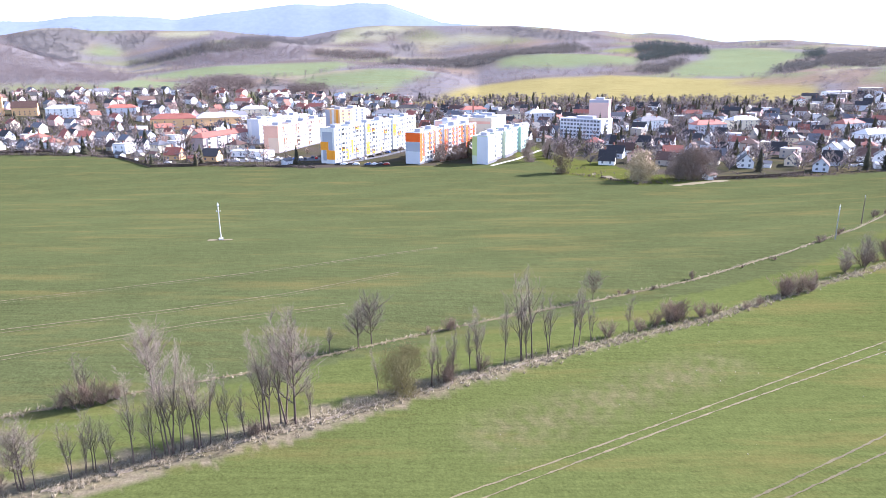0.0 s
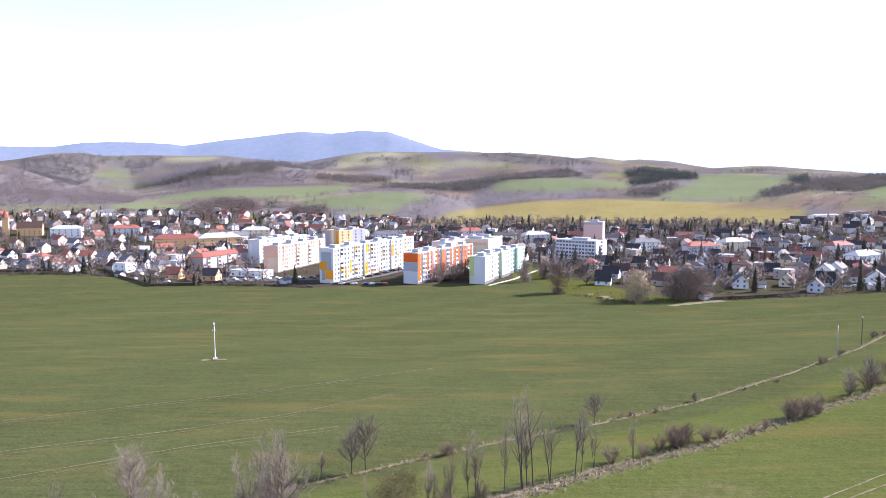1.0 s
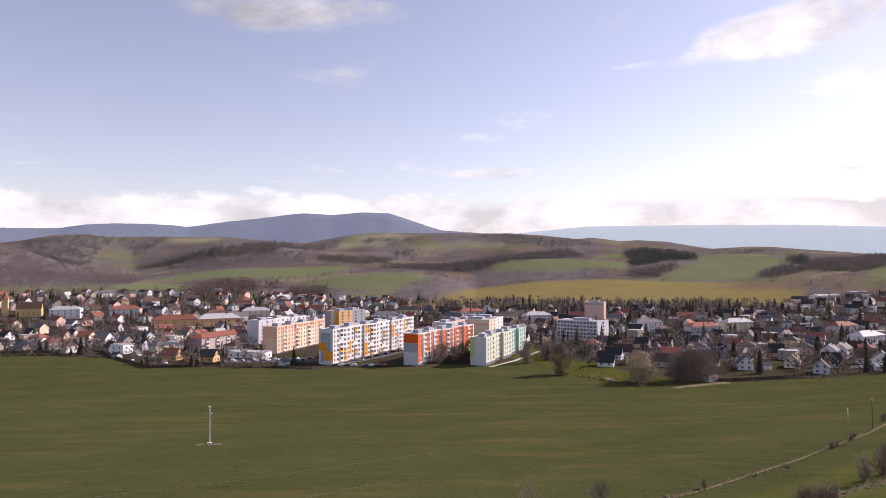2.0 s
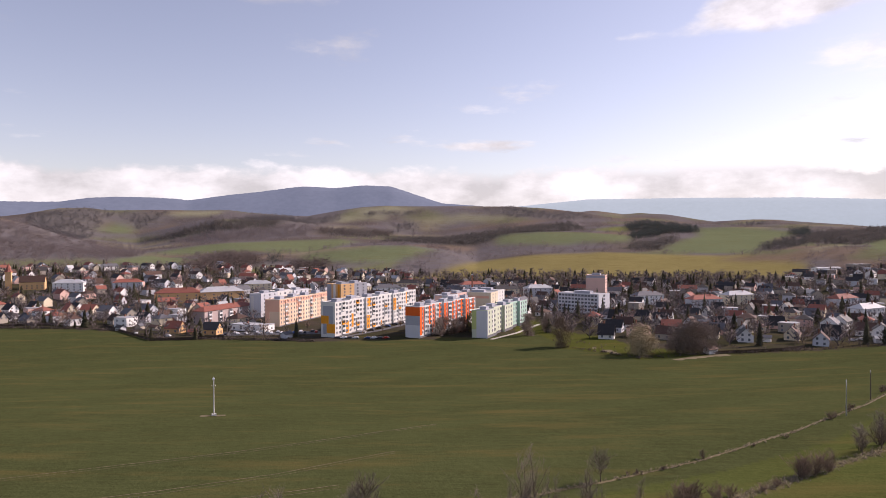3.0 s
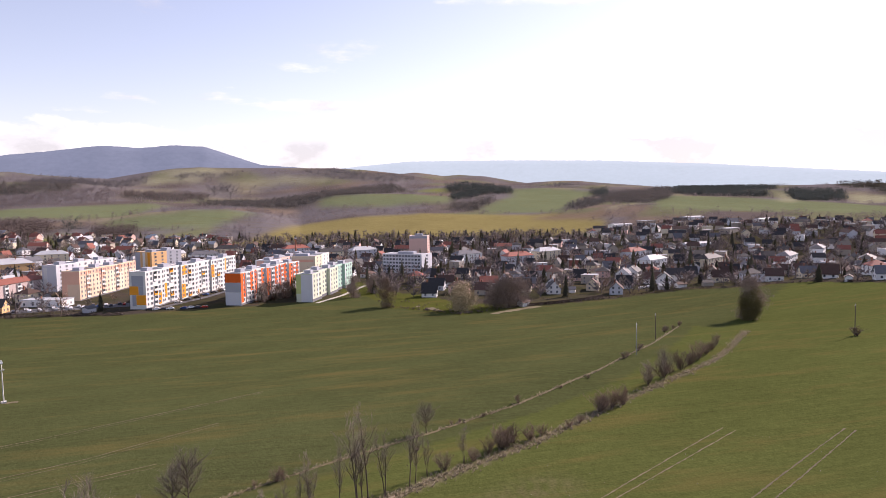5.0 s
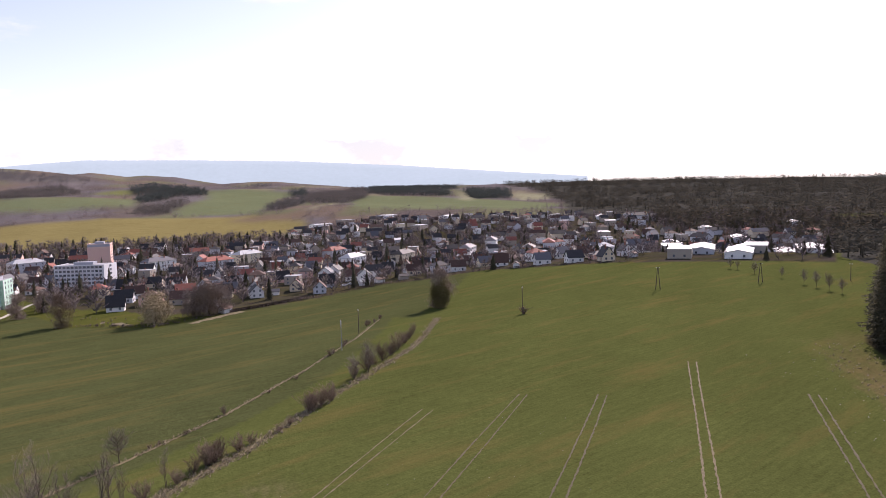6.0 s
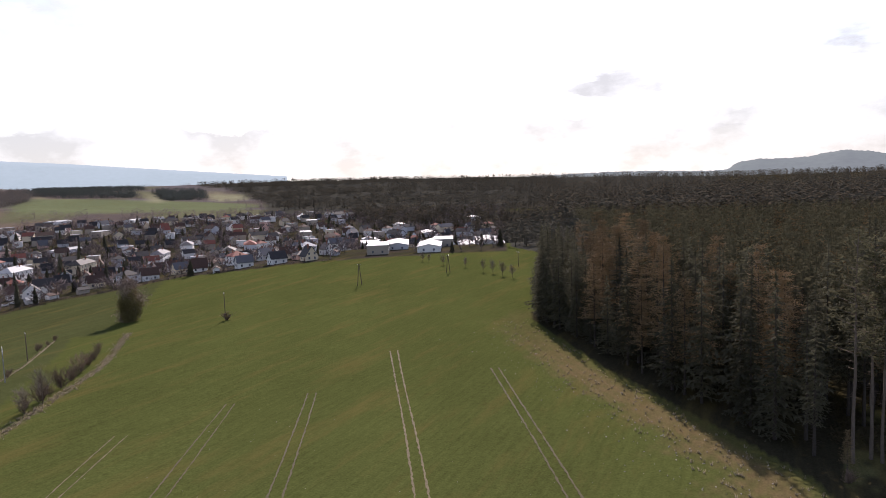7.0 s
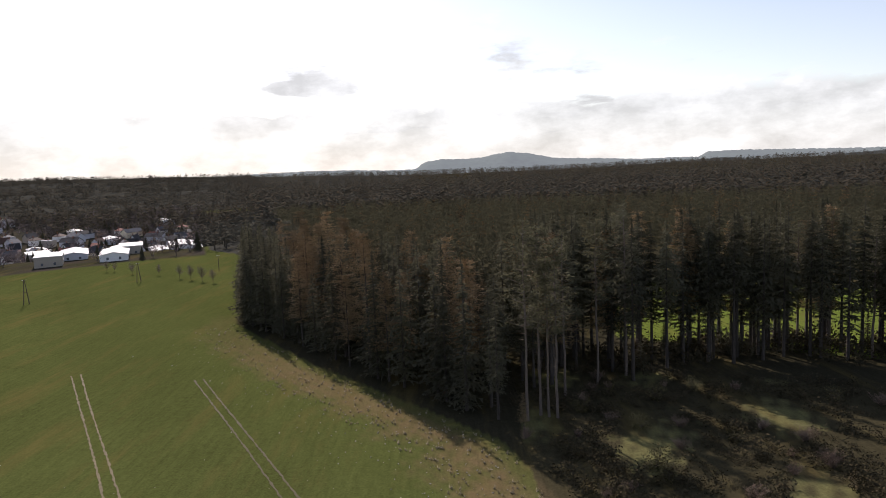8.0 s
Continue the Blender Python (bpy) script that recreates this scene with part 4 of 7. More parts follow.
M_HAZED_BARE = island_mat("hazed_bare_wood", ((0.15, 0.135, 0.142), (0.19, 0.165, 0.165), (0.235, 0.19, 0.175)), 0.45)
M_HAZED_MIXED = island_mat("hazed_mixed_wood", ((0.095, 0.098, 0.095), (0.14, 0.13, 0.122), (0.2, 0.16, 0.14)), 0.45)
M_FAR_HAZY = island_mat("far_hazed_wood", ((0.12, 0.12, 0.128), (0.15, 0.14, 0.142), (0.19, 0.16, 0.15)), 0.45)
M_DEEP = island_mat("inner_forest", ((0.05, 0.054, 0.036), (0.07, 0.07, 0.046), (0.1, 0.09, 0.055)), 0.45)
M_LARCH_TOPS = island_mat("larch_tops", ((0.2, 0.14, 0.075), (0.27, 0.185, 0.1)), 0.45)
M_FAR_MIXED = island_mat("forest_canopy", ((0.06, 0.066, 0.058), (0.075, 0.076, 0.064), (0.105, 0.085, 0.06)), 0.45)


# ---- marks in the fields ----
M_RUT = mat("bare_soil_rut", (0.14, 0.115, 0.06), 0.95, 0.35, 0.25, 0.3)
M_RUT_MID = mat("grassy_rut", (0.095, 0.08, 0.038), 0.95, 0.35, 0.25, 0.3)
M_RUT_FAINT = mat("overgrown_rut", (0.08, 0.07, 0.032), 0.95, 0.3, 0.25, 0.3)
M_DRY = mat("dry_grass", (0.23, 0.185, 0.13), 0.95, 0.3, 0.7, 0.4)
M_TUFT = island_mat("dry_tufts", ((0.16, 0.13, 0.08), (0.25, 0.21, 0.14), (0.34, 0.30, 0.23)))
M_STONE = mat("pale_stone", (0.46, 0.42, 0.36), 0.8, 0.2, 3)


def strip(name, line, width, lift, material, seed, ragged=0.3, step=1.2, gaps=0.0, crown=0.0, parent=None):
    """A narrow band laid on the ground along a line, with uneven edges."""
    rng = random.Random(seed)
    pts = []
    for (x0, y0), (x1, y1) in zip(line, line[1:]):
        n = max(1, int(math.hypot(x1 - x0, y1 - y0) / step))
        pts += [(x0 + (x1 - x0) * i / n, y0 + (y1 - y0) * i / n) for i in range(n)]
    pts.append(line[-1])
    V, F, open_run, last = [], [], True, False
    for i, (x, y) in enumerate(pts):
        a, b = pts[max(0, i - 1)], pts[min(len(pts) - 1, i + 1)]
        dx, dy = b[0] - a[0], b[1] - a[1]
        l = math.hypot(dx, dy) or 1
        nx, ny = -dy / l, dx / l
        wv = 0.25 * math.sin(i * step * 0.05 + seed)
        hw = width / 2 * (1 + rng.uniform(-ragged, ragged))
        hv = width / 2 * (1 + rng.uniform(-ragged, ragged))
        if rng.random() < gaps:
            open_run = not open_run
        base = len(V)
        for o, up in ((-hv, 0), (0, crown), (hw, 0)):
            px, py = x + nx * (o + wv), y + ny * (o + wv)
            V.append((px, py, land1(px, py) + lift + up))
        if last and open_run:
            F += [(base - 3, base, base + 1, base - 2), (base - 2, base + 1, base + 2, base - 1)]
        last = open_run
    me = mesh_of(name, V, F, material)
    o = new(name, me)
    o.parent = parent
    return o


def tramline(x, y, way, length, seed, gaps=0.06, gauge=1.8, width=0.38, soil=None):
    """A pair of wheel tracks through the crop."""
    o = thing("tyre_tracks", Matrix(), "pair of bare pale tyre tracks through the green crop", "tyre tracks", "tramlines in the fields")
    wx, wy = math.cos(radians(way)), math.sin(radians(way))
    for s in (-gauge / 2, gauge / 2):
        pts = []
        for k in range(9):
            u = length * k / 8
            bend = 0.0
            px, py = x + wx * u - wy * (s + bend), y + wy * u + wx * (s + bend)
            pts.append((px, py))
        strip("wheel_track", pts, width, 0.04, soil or M_RUT, seed + int(s * 10), 0.75, 0.6, gaps, 0.0, o)
    tagged(o, kind="structure")


tramline(-14.0, 46.6, 29.6, 104, 1, 0.0, 1.7, 0.21, M_RUT)
tramline(-11.0, 32.2, 29.1, 122, 2, 0.0, 1.7, 0.22, M_RUT_MID)
tramline(10.0, 24.4, 30.2, 111, 3, 0.0, 1.8, 0.26, M_RUT_FAINT)
tramline(16, 4.0, 31.6, 147, 4, 0.0, 1.8, 0.3)
tramline(36, -4.2, 29.8, 113, 5, 0.0, 1.8, 0.28, M_RUT_FAINT)
NORTH = [[(-112, 96), (-80, 115), (-43, 135), (-24, 148), (-2, 164)], [(-110, 80), (-70, 99), (-47, 109), (-30, 118), (-10, 134)], [(-92, 73), (-63, 88), (-41, 101), (-18, 111)]]
for k, line in enumerate(NORTH):
    o = thing("tyre_tracks", Matrix(), "faint pale tyre tracks across the dark green field", "tyre tracks", "tramlines in the fields")
    for s in (0.0, 1.8):
        strip("wheel_track", [(x, y + s) for x, y in line], 0.24 if s else 0.12, 0.05, M_RUT, 20 + k, 0.6, 1.5, 0.0, 0, o)
    tagged(o, kind="structure")

BANK_LOW = [(x + 0.2, y - 0.2) for x, y in HEDGE_LOW]
k = next(i for i, p in enumerate(BANK_LOW) if p[0] > 15)
tagged(strip("grass_bank", BANK_LOW[:k + 1], 0.6, 0.03, M_DRY, 60, 0.95, 0.5, 0.25, 0.14), "broken bank of pale dry grass along the hedgerow", "grass bank", kind="structure")
tagged(strip("grass_bank", BANK_LOW[k:], 0.4, 0.03, M_RUT_MID, 62, 0.85, 0.8, 0.1, 0.14), "narrow bank of dry grass along the hedgerow", "grass bank", kind="structure")
BANK_TOP = [(-90, 57), (-52.6, 71.3), (-28.0, 85.0), (-13, 94.6), (9.0, 107.8), (27.0, 117.2), (49.0, 129.8), (80, 152), (112, 180), (146, 215.7)]
tagged(strip("grass_bank", BANK_TOP, 0.45, 0.04, M_RUT, 61, 0.85, 0.7, 0.0, 0.15),
       "low bank of dry grass dividing the fields", "grass bank", kind="structure")


def tufts():
    """Dry grass standing on the banks."""
    rng = random.Random(5)
    shapes = []
    for k in range(4):
        V, F = [], []
        for i in range(9):
            a, o = rng.uniform(0, 6.28), rng.uniform(0.1, 0.6)
            sliver(V, F, (rng.gauss(0, 0.12), rng.gauss(0, 0.12), 0), (math.cos(a) * o, math.sin(a) * o, rng.uniform(0.3, 0.75)), 0.035)
        shapes.append(tri_arrays(V, F))
    spots = []
    for line, n, w in ((HEDGE_LOW, 3000, 0.9), (BANK_TOP, 900, 0.35)):
        for i in range(n):
            k = rng.randrange(len(line) - 1)
            u = rng.random()
            x = line[k][0] + (line[k + 1][0] - line[k][0]) * u + rng.gauss(0, w * 0.6)
            y = line[k][1] + (line[k + 1][1] - line[k][1]) * u + rng.gauss(0, w)
            s = rng.uniform(0.4, 0.95)
            spots.append((rng.randrange(4), x, y, 0.0, rng.uniform(0, 6.28), s, s))
    for i in range(350):
        u = rng.random()
        k = rng.randrange(1, 5)
        (x0, y0), (x1, y1) = WOOD_EDGE[k], WOOD_EDGE[k + 1]
        x, y = x0 + (x1 - x0) * u, y0 + (y1 - y0) * u
        o = rng.uniform(1, 13)
        x, y = x - 0.6 * o, y + 0.8 * o
        s = rng.uniform(0.5, 1.0)
        spots.append((rng.randrange(4), x, y, 0.0, rng.uniform(0, 6.28), s, s))
    strew("dry_grass_tufts", shapes, spots, M_TUFT, "tufts of pale dry grass on the banks", "dry grass")
    rock = []
    for k in range(3):
        bm = bmesh.new()
        bmesh.ops.create_icosphere(bm, subdivisions=1, radius=0.16)
        for v in bm.verts:
            v.co *= rng.uniform(0.6, 1.3)
        bm.verts.index_update()
        rock.append((np.array([v.co[:] for v in bm.verts]), np.array([[v.index for v in f.verts] for f in bm.faces])))
        bm.free()
    spots = []
    for i in range(380):
        k = rng.randrange(1, 5)
        u, (x0, y0), (x1, y1) = rng.random(), WOOD_EDGE[k], WOOD_EDGE[k + 1]
        o = abs(rng.gauss(9, 6)) + 2
        x, y = x0 + (x1 - x0) * u - 0.6 * o, y0 + (y1 - y0) * u + 0.8 * o
        s = rng.uniform(0.3, 0.9)
        spots.append((rng.randrange(3), x, y, 0.03, 0, s, s * 0.8))
    for i in range(150):
        x, y = rng.uniform(-5, 95), rng.uniform(-5, 95)
        if y > 74 + 0.55 * x:
            continue
        s = rng.uniform(0.2, 0.45)
        spots.append((rng.randrange(3), x, y, 0.02, 0, s, s * 0.8))
    for i in range(160):
        k = rng.randrange(3, 9)
        u = rng.random()
        x, y = [HEDGE_LOW[k][j] + (HEDGE_LOW[k + 1][j] - HEDGE_LOW[k][j]) * u + rng.gauss(0, 0.8) for j in (0, 1)]
        s = rng.uniform(0.25, 0.75)
        spots.append((rng.randrange(3), x, y, 0.05, 0, s, s * 0.7))
    strew("field_stones", rock, spots, M_STONE, "scattered pale stones in the fields and on the banks", "stones")


tufts()

# ---- mast and poles ----
M_CONC = mat("pale_concrete", (0.55, 0.54, 0.50), 0.85, 0.15, 2, 0.2)
M_DARKPOLE = mat("weathered_wood_pole", (0.13, 0.10, 0.075), 0.9, 0.25, 3, 0.3)
M_STEEL = mat("galvanised_steel", (0.42, 0.43, 0.44), 0.45, 0.1, 4, metal=0.8)
M_INSUL = mat("white_porcelain", (0.8, 0.8, 0.78), 0.25, 0.03, 4)


def pole_parts(h, r0, r1, material, arms=((0.98, 0.8),), insulators=2):
    V, F = [], []
    for i in range(4):
        tube(V, F, (0, 0, h * i / 4), (0, 0, h * (i + 1) / 4), r0 + (r1 - r0) * i / 4, r0 + (r1 - r0) * (i + 1) / 4, 10)
    F.append(tuple(range(len(V) - 10, len(V))))
    out = [("pole", mesh_of("pole", V, F, material, True), None, "")]
    for f, w in arms:
        arm = len(out)
        out.append(("crossarm", boxes("crossarm", [(-w, w, -0.06, 0.06, -0.06, 0.06)], M_STEEL), Matrix.Translation((0, 0, h * f)), ""))
        V, F = [], []
        tube(V, F, (0, 0, 0), (0, 0, 0.16), 0.09, 0.07, 8)
        tube(V, F, (0, 0, 0.16), (0, 0, 0.3), 0.11, 0.04, 8)
        ins = mesh_of("insulator", V, F, M_INSUL, True)
        for k in range(insulators):
            x = -w * 0.9 + 1.8 * w * k / max(1, insulators - 1)
            out.append(("insulator", ins, Matrix.Translation((x, 0, 0.06)), "", arm))
    return out


mast = stamp("mast", pole_parts(9.7, 0.17, 0.11, M_CONC, ((0.83, 0.0 + 0.5),), 2), on_land(-62.6, 181.3, 20), "pale concrete mast with a small head in the field", "mast")
piece("footing", boxes("footing", [(-0.6, 0.6, -0.6, 0.6, -0.3, 0.5)], M_CONC), mast)
piece("head", boxes("head", [(-0.28, 0.28, -0.28, 0.28, 9.7, 10.1), (-0.12, 0.12, -0.12, 0.12, 10.1, 10.5)], M_INSUL), mast)
tagged(strip("bare_patch", [(-66.0, 180.4), (-62.6, 181.0), (-59.5, 181.6)], 2.6, 0.05, M_RUT, 71, 0.4, 1.0, 0, 0.1), "patch of bare trodden soil round the mast", "bare soil", kind="structure")
for x, y, h, t in ((99.2, 166.5, 8.7, 60), (119.9, 189.8, 8.0, 60), (167.7, 160.0, 9.2, 40), (303.3, 104.3, 7.0, 60)):
    stamp("utility_pole", pole_parts(h, 0.15, 0.1, M_STEEL if x < 110 else M_DARKPOLE, ((0.97, 0.9), (0.88, 0.55)) if x < 110 else ((0.98, 0.95),), 2), on_land(x, y, t),
          "weathered utility pole with a crossarm in the field", "utility pole", "power line poles")


def a_pole(h):
    V, F = [], []
    tube(V, F, (-0.95, 0, 0), (-0.1, 0, h), 0.17, 0.12, 8)
    tube(V, F, (0.95, 0, 0), (0.1, 0, h), 0.17, 0.12, 8)
    W, G = [], []
    tube(W, G, (-0.5, 0, h * 0.48), (0.5, 0, h * 0.48), 0.08, 0.08, 6)
    return [("leg", mesh_of("leg", V[:16], F[:8], M_DARKPOLE, True), None, ""), ("leg", mesh_of("leg", V[16:], [tuple(i - 16 for i in f) for f in F[8:]], M_DARKPOLE, True), None, ""),
            ("tie", mesh_of("tie", W, G, M_DARKPOLE), None, ""), ("crossarm", boxes("crossarm", [(-0.9, 0.9, -0.07, 0.07, h - 0.3, h - 0.15)], M_STEEL), None, "")]


for x, y, h in ((236.6, 151.1, 9.0), (278.1, 129.5, 8.1)):
    stamp("utility_pole", a_pole(h), on_land(x, y, -35), "dark wooden two-legged utility pole in the green field", "utility pole", "power line poles")


# ---- apartment blocks ----
M_GLASS = mat("window_glass", (0.13, 0.14, 0.16), 0.08, 0.1, 0.5, spec=0.6, per_object=0.5)
M_FRAME = mat("white_window_frame", (0.75, 0.75, 0.73), 0.5, 0.05, 2)
M_FLAT = mat("grey_roof_felt", (0.33, 0.33, 0.34), 0.9, 0.2, 0.3)


def plaster(name, c):
    return mat(name, c, 0.85, 0.08, 0.15, 0.05, per_object=0.04, fine=20)


M_WHITE, M_CREAM, M_PINK = plaster("white_plaster", (0.68, 0.67, 0.64)), plaster("cream_plaster", (0.72, 0.62, 0.46)), plaster("salmon_plaster", (0.74, 0.42, 0.30))
M_PEACH = plaster("peach_plaster", (0.72, 0.53, 0.38))
M_ORANGE, M_AMBER = plaster("orange_plaster", (0.80, 0.13, 0.018)), plaster("amber_plaster", (0.82, 0.32, 0.025))
M_GREY, M_LGREY, M_DGREY = plaster("grey_plaster", (0.36, 0.37, 0.41)), plaster("pale_grey_plaster", (0.58, 0.59, 0.62)), plaster("dark_grey_plaster", (0.16, 0.16, 0.17))
M_MINT, M_PALE, M_LIME = plaster("mint_plaster", (0.40, 0.58, 0.49)), plaster("pale_green_plaster", (0.58, 0.62, 0.48)), plaster("lime_plaster", (0.50, 0.56, 0.22))
M_ROSE, M_OCHRE = plaster("rose_plaster", (0.70, 0.47, 0.40)), plaster("ochre_plaster", (0.70, 0.43, 0.21))


def window_mesh(w, h):
    """A two-light window in one piece: frame proud of the wall, panes set back; it looks along +x."""
    bm = bmesh.new()
    back = [bm.verts.new((-0.06, y, z)) for y, z in ((-w / 2, 0), (w / 2, 0), (w / 2, h), (-w / 2, h))]
    f = [bm.verts.new((0.09, y, z)) for y, z in ((-w / 2, 0), (0, 0), (w / 2, 0), (w / 2, h), (0, h), (-w / 2, h))]
    lights = [bm.faces.new((f[0], f[1], f[4], f[5])), bm.faces.new((f[1], f[2], f[3], f[4]))]
    for q in ((back[1], f[2], f[1], f[0], back[0]), (back[2], f[3], f[2], back[1]), (back[3], f[5], f[4], f[3], back[2]), (back[0], f[0], f[5], back[3])):
        bm.faces.new(q)
    for face in bm.faces:
        face.material_index = 1
    bmesh.ops.inset_individual(bm, faces=lights, thickness=0.08, depth=-0.05)
    for face in lights:
        face.material_index = 0
    return mesh_bm("window", bm, [M_GLASS, M_FRAME])


WIN_L, WIN_S = window_mesh(2.0, 1.5), window_mesh(1.2, 1.4)
WIN_WIDE = window_mesh(3.0, 1.6)


def balcony_mesh(material, w=3.2, deep=0.55):
    bm = bmesh.new()
    box(bm, -0.05, deep, -w / 2, w / 2, -0.12, 0.05, 1)
    box(bm, deep - 0.1, deep, -w / 2, w / 2, 0.05, 1.1, 0)
    box(bm, -0.05, deep - 0.1, -w / 2, -w / 2 + 0.1, 0.05, 2.5, 0)
    box(bm, -0.05, deep - 0.1, w / 2 - 0.1, w / 2, 0.05, 2.5, 0)
    box(bm, -0.04, 0.0, -w / 2 + 0.1, w / 2 - 0.1, 0.05, 2.4, 2)
    return mesh_bm("balcony", bm, [material, M_LGREY, M_GLASS])


BAYS = {}


def apartment(label, p0, p1, wide, floors, walls, cols, bal=None, bal_cols=(), stripes=(), gable=(), sections=5, step=1.0, lift=0.0, base=1.2, name="apartment_block", group="panel apartment blocks"):
    """A panel block from its near corner p0 along to p1: sections with their windows, balconies and coloured panels."""
    (x0, y0), (x1, y1) = p0, p1
    L = math.hypot(x1 - x0, y1 - y0)
    z = min(land1(x0, y0), land1(x1, y1))
    o = thing(name, Matrix.Translation((x0, y0, z + lift)) @ Matrix.Rotation(-math.atan2(x1 - x0, y1 - y0), 4, "Z"), label, "apartment building", group)
    s, H = L / sections, base + floors * 2.8
    for k in range(sections):
        off = step * (k % 2)
        wall = walls[k % len(walls)]
        hh = H + 0.35 * (k % 2)
        piece("wall", boxes("wall", [(-wide - off, -off, k * s, (k + 1) * s - 0.002, -2.0, hh)], wall), o)
        piece("roof", boxes("roof", [(-wide - off + 0.25, -off - 0.25, k * s + 0.25, (k + 1) * s - 0.25, hh, hh + 0.12)], M_FLAT), o)
        piece("parapet", boxes("parapet", [(-off - 0.25, -off, k * s, (k + 1) * s - 0.002, hh, hh + 0.45), (-wide - off, -wide - off + 0.25, k * s, (k + 1) * s - 0.002, hh, hh + 0.45),
                                           (-wide - off + 0.25, -off - 0.25, k * s, k * s + 0.25, hh, hh + 0.45)], wall), o)
        piece("stair_head", boxes("stair_head", [(-wide * 0.7 - off, -wide * 0.3 - off, (k + 0.35) * s, (k + 0.65) * s, hh + 0.12, hh + 2.0)], M_GREY), o, None, "grey lift housing on the roof")
        piece("plinth", boxes("plinth", [(-off - 0.02, -off + 0.06, k * s + 0.05, (k + 1) * s - 0.05, -1.5, base - 0.5)], M_DGREY), o)
        for c, (f0, f1), w, m in stripes:
            if isinstance(c, tuple):
                if c[0] != k:
                    continue
                c = c[1]
            piece("panel", boxes("panel", [(-off - 0.02, -off + 0.045, max((k + c) * s - w / 2, k * s + 0.004), min((k + c) * s + w / 2, (k + 1) * s - 0.006), base + f0 * 2.8, min(hh - 0.01, base + f1 * 2.8))], m), o, None, "coloured facade panel")
        for f in range(floors):
            zf = base + f * 2.8
            for c, me in cols:
                piece("window", me, o, Matrix.Translation((-off + 0.03, (k + c) * s, zf + 0.85)))
            for i, c in enumerate(bal_cols):
                b = bal[(f + i + k) % len(bal)]
                if b is not None:
                    key = b.name
                    if key not in BAYS:
                        BAYS[key] = balcony_mesh(b)
                    piece("balcony", BAYS[key], o, Matrix.Translation((-off, (k + c) * s, zf)))
        if base > 0.9:
            piece("door", boxes("door", [(-off - 0.05, -off + 0.08, (k + 0.5) * s - 0.8, (k + 0.5) * s + 0.8, -0.9, 1.3)], M_DGREY), o, None, "dark entrance door")
    for a, b, f0, f1, m in gable:
        piece("panel", boxes("panel", [(-wide + wide * a, -wide + wide * b, -0.06, 0.02, base + f0 * 2.8 if f0 else -1.0, min(H - 0.05, base + f1 * 2.8))], m), o, None, "coloured gable panel")
    return o


apartment("long white apartment block with amber balcony panels and grey gable", (-66, 403), (-21, 503), 10, 7, [M_WHITE],
          [(0.1, WIN_S), (0.3, WIN_L), (0.72, WIN_L), (0.92, WIN_S)], [M_WHITE, M_WHITE, M_AMBER, M_WHITE, None], (0.5,),
          [((0, 0.75), (0, 2.5), 3, M_AMBER), ((1, 0.12), (1, 4), 4, M_AMBER), ((2, 0.12), (0, 3), 4, M_AMBER), ((2, 0.2), (5, 7), 5, M_AMBER), ((3, 0.1), (0, 1), 4, M_AMBER), ((4, 0.1), (3, 6), 4, M_AMBER), ((5, 0.1), (4, 7), 4, M_AMBER), ((5, 0.6), (0, 1), 4, M_AMBER), ((3, 0.75), (2, 4), 4, M_LGREY), ((1, 0.7), (0, 2), 4, M_LGREY)],
          [(0.15, 0.85, 4.22, 6.3, M_GREY), (0.56, 0.85, 2.47, 4.2, M_GREY), (0.15, 0.39, 0.2, 2.43, M_GREY), (0.0, 0.55, 2.45, 4.2, M_AMBER), (0.4, 1.0, 0.45, 2.43, M_AMBER)], 6, 1.1)
apartment("orange and white apartment block with grey gable bands", (-15, 399), (21, 467), 10, 6, [M_WHITE, M_WHITE, M_LGREY],
          [(0.22, WIN_S), (0.62, WIN_L), (0.86, WIN_L)], [M_WHITE], (0.46,),
          [(0.09, (0, 6.4), 2.6, M_ORANGE), (0.26, (1, 6.4), 1.6, M_ORANGE), (0.8, (2, 6.4), 3.0, M_ORANGE), ((4, 0.6), (2, 5), 6, M_ORANGE), ((3, 0.6), (3, 6), 5, M_ORANGE)],
          [(0.0, 1.0, 4.1, 6.4, M_ORANGE), (0.0, 1.0, 2.1, 4.05, M_GREY), (0.0, 1.0, 0, 2.05, M_LGREY)], 5, 1.2, 0.0, 1.6)
apartment("pale green and mint apartment block with a grey gable", (25, 397), (57, 469), 10, 5, [M_PALE, M_PALE, M_PALE, M_MINT, M_MINT],
          [(0.2, WIN_S), (0.5, WIN_S), (0.8, WIN_L)], [None], (),
          [(0.03, (0, 6), 1.1, M_LGREY), ((0, 0.62), (0, 6), 1.6, M_WHITE)], [(0.0, 0.3, 1.0, 5.6, M_LIME), (0.3, 1.0, 0, 5.7, M_LGREY)], 5, 1.8, 0.0, 2.2)
apartment("salmon and cream apartment block with light balconies", (-112, 455), (-92, 525), 11, 6, [M_PEACH, M_PEACH, M_CREAM, M_PEACH],
          [(0.12, WIN_S), (0.32, WIN_S), (0.68, WIN_S), (0.88, WIN_S)], [M_WHITE, M_WHITE, M_PINK], (0.5,),
          [(0.5, (5, 6.3), 30, M_PINK), ((1, 0.4), (3, 6), 5, M_PINK), ((2, 0.7), (4, 6), 5, M_PINK)], [(0.0, 1.0, 3.2, 6.2, M_PINK), (0.0, 0.3, 0, 3.2, M_PINK)], 4, 0.0)
apartment("light grey apartment block behind the salmon one", (-139, 508), (-114, 562), 11, 6, [M_LGREY, M_WHITE], [(0.2, WIN_S), (0.5, WIN_L), (0.8, WIN_S)], [None], (), (),
          [(0.1, 0.35, 1, 5.5, M_WHITE)], 3, 0.8)
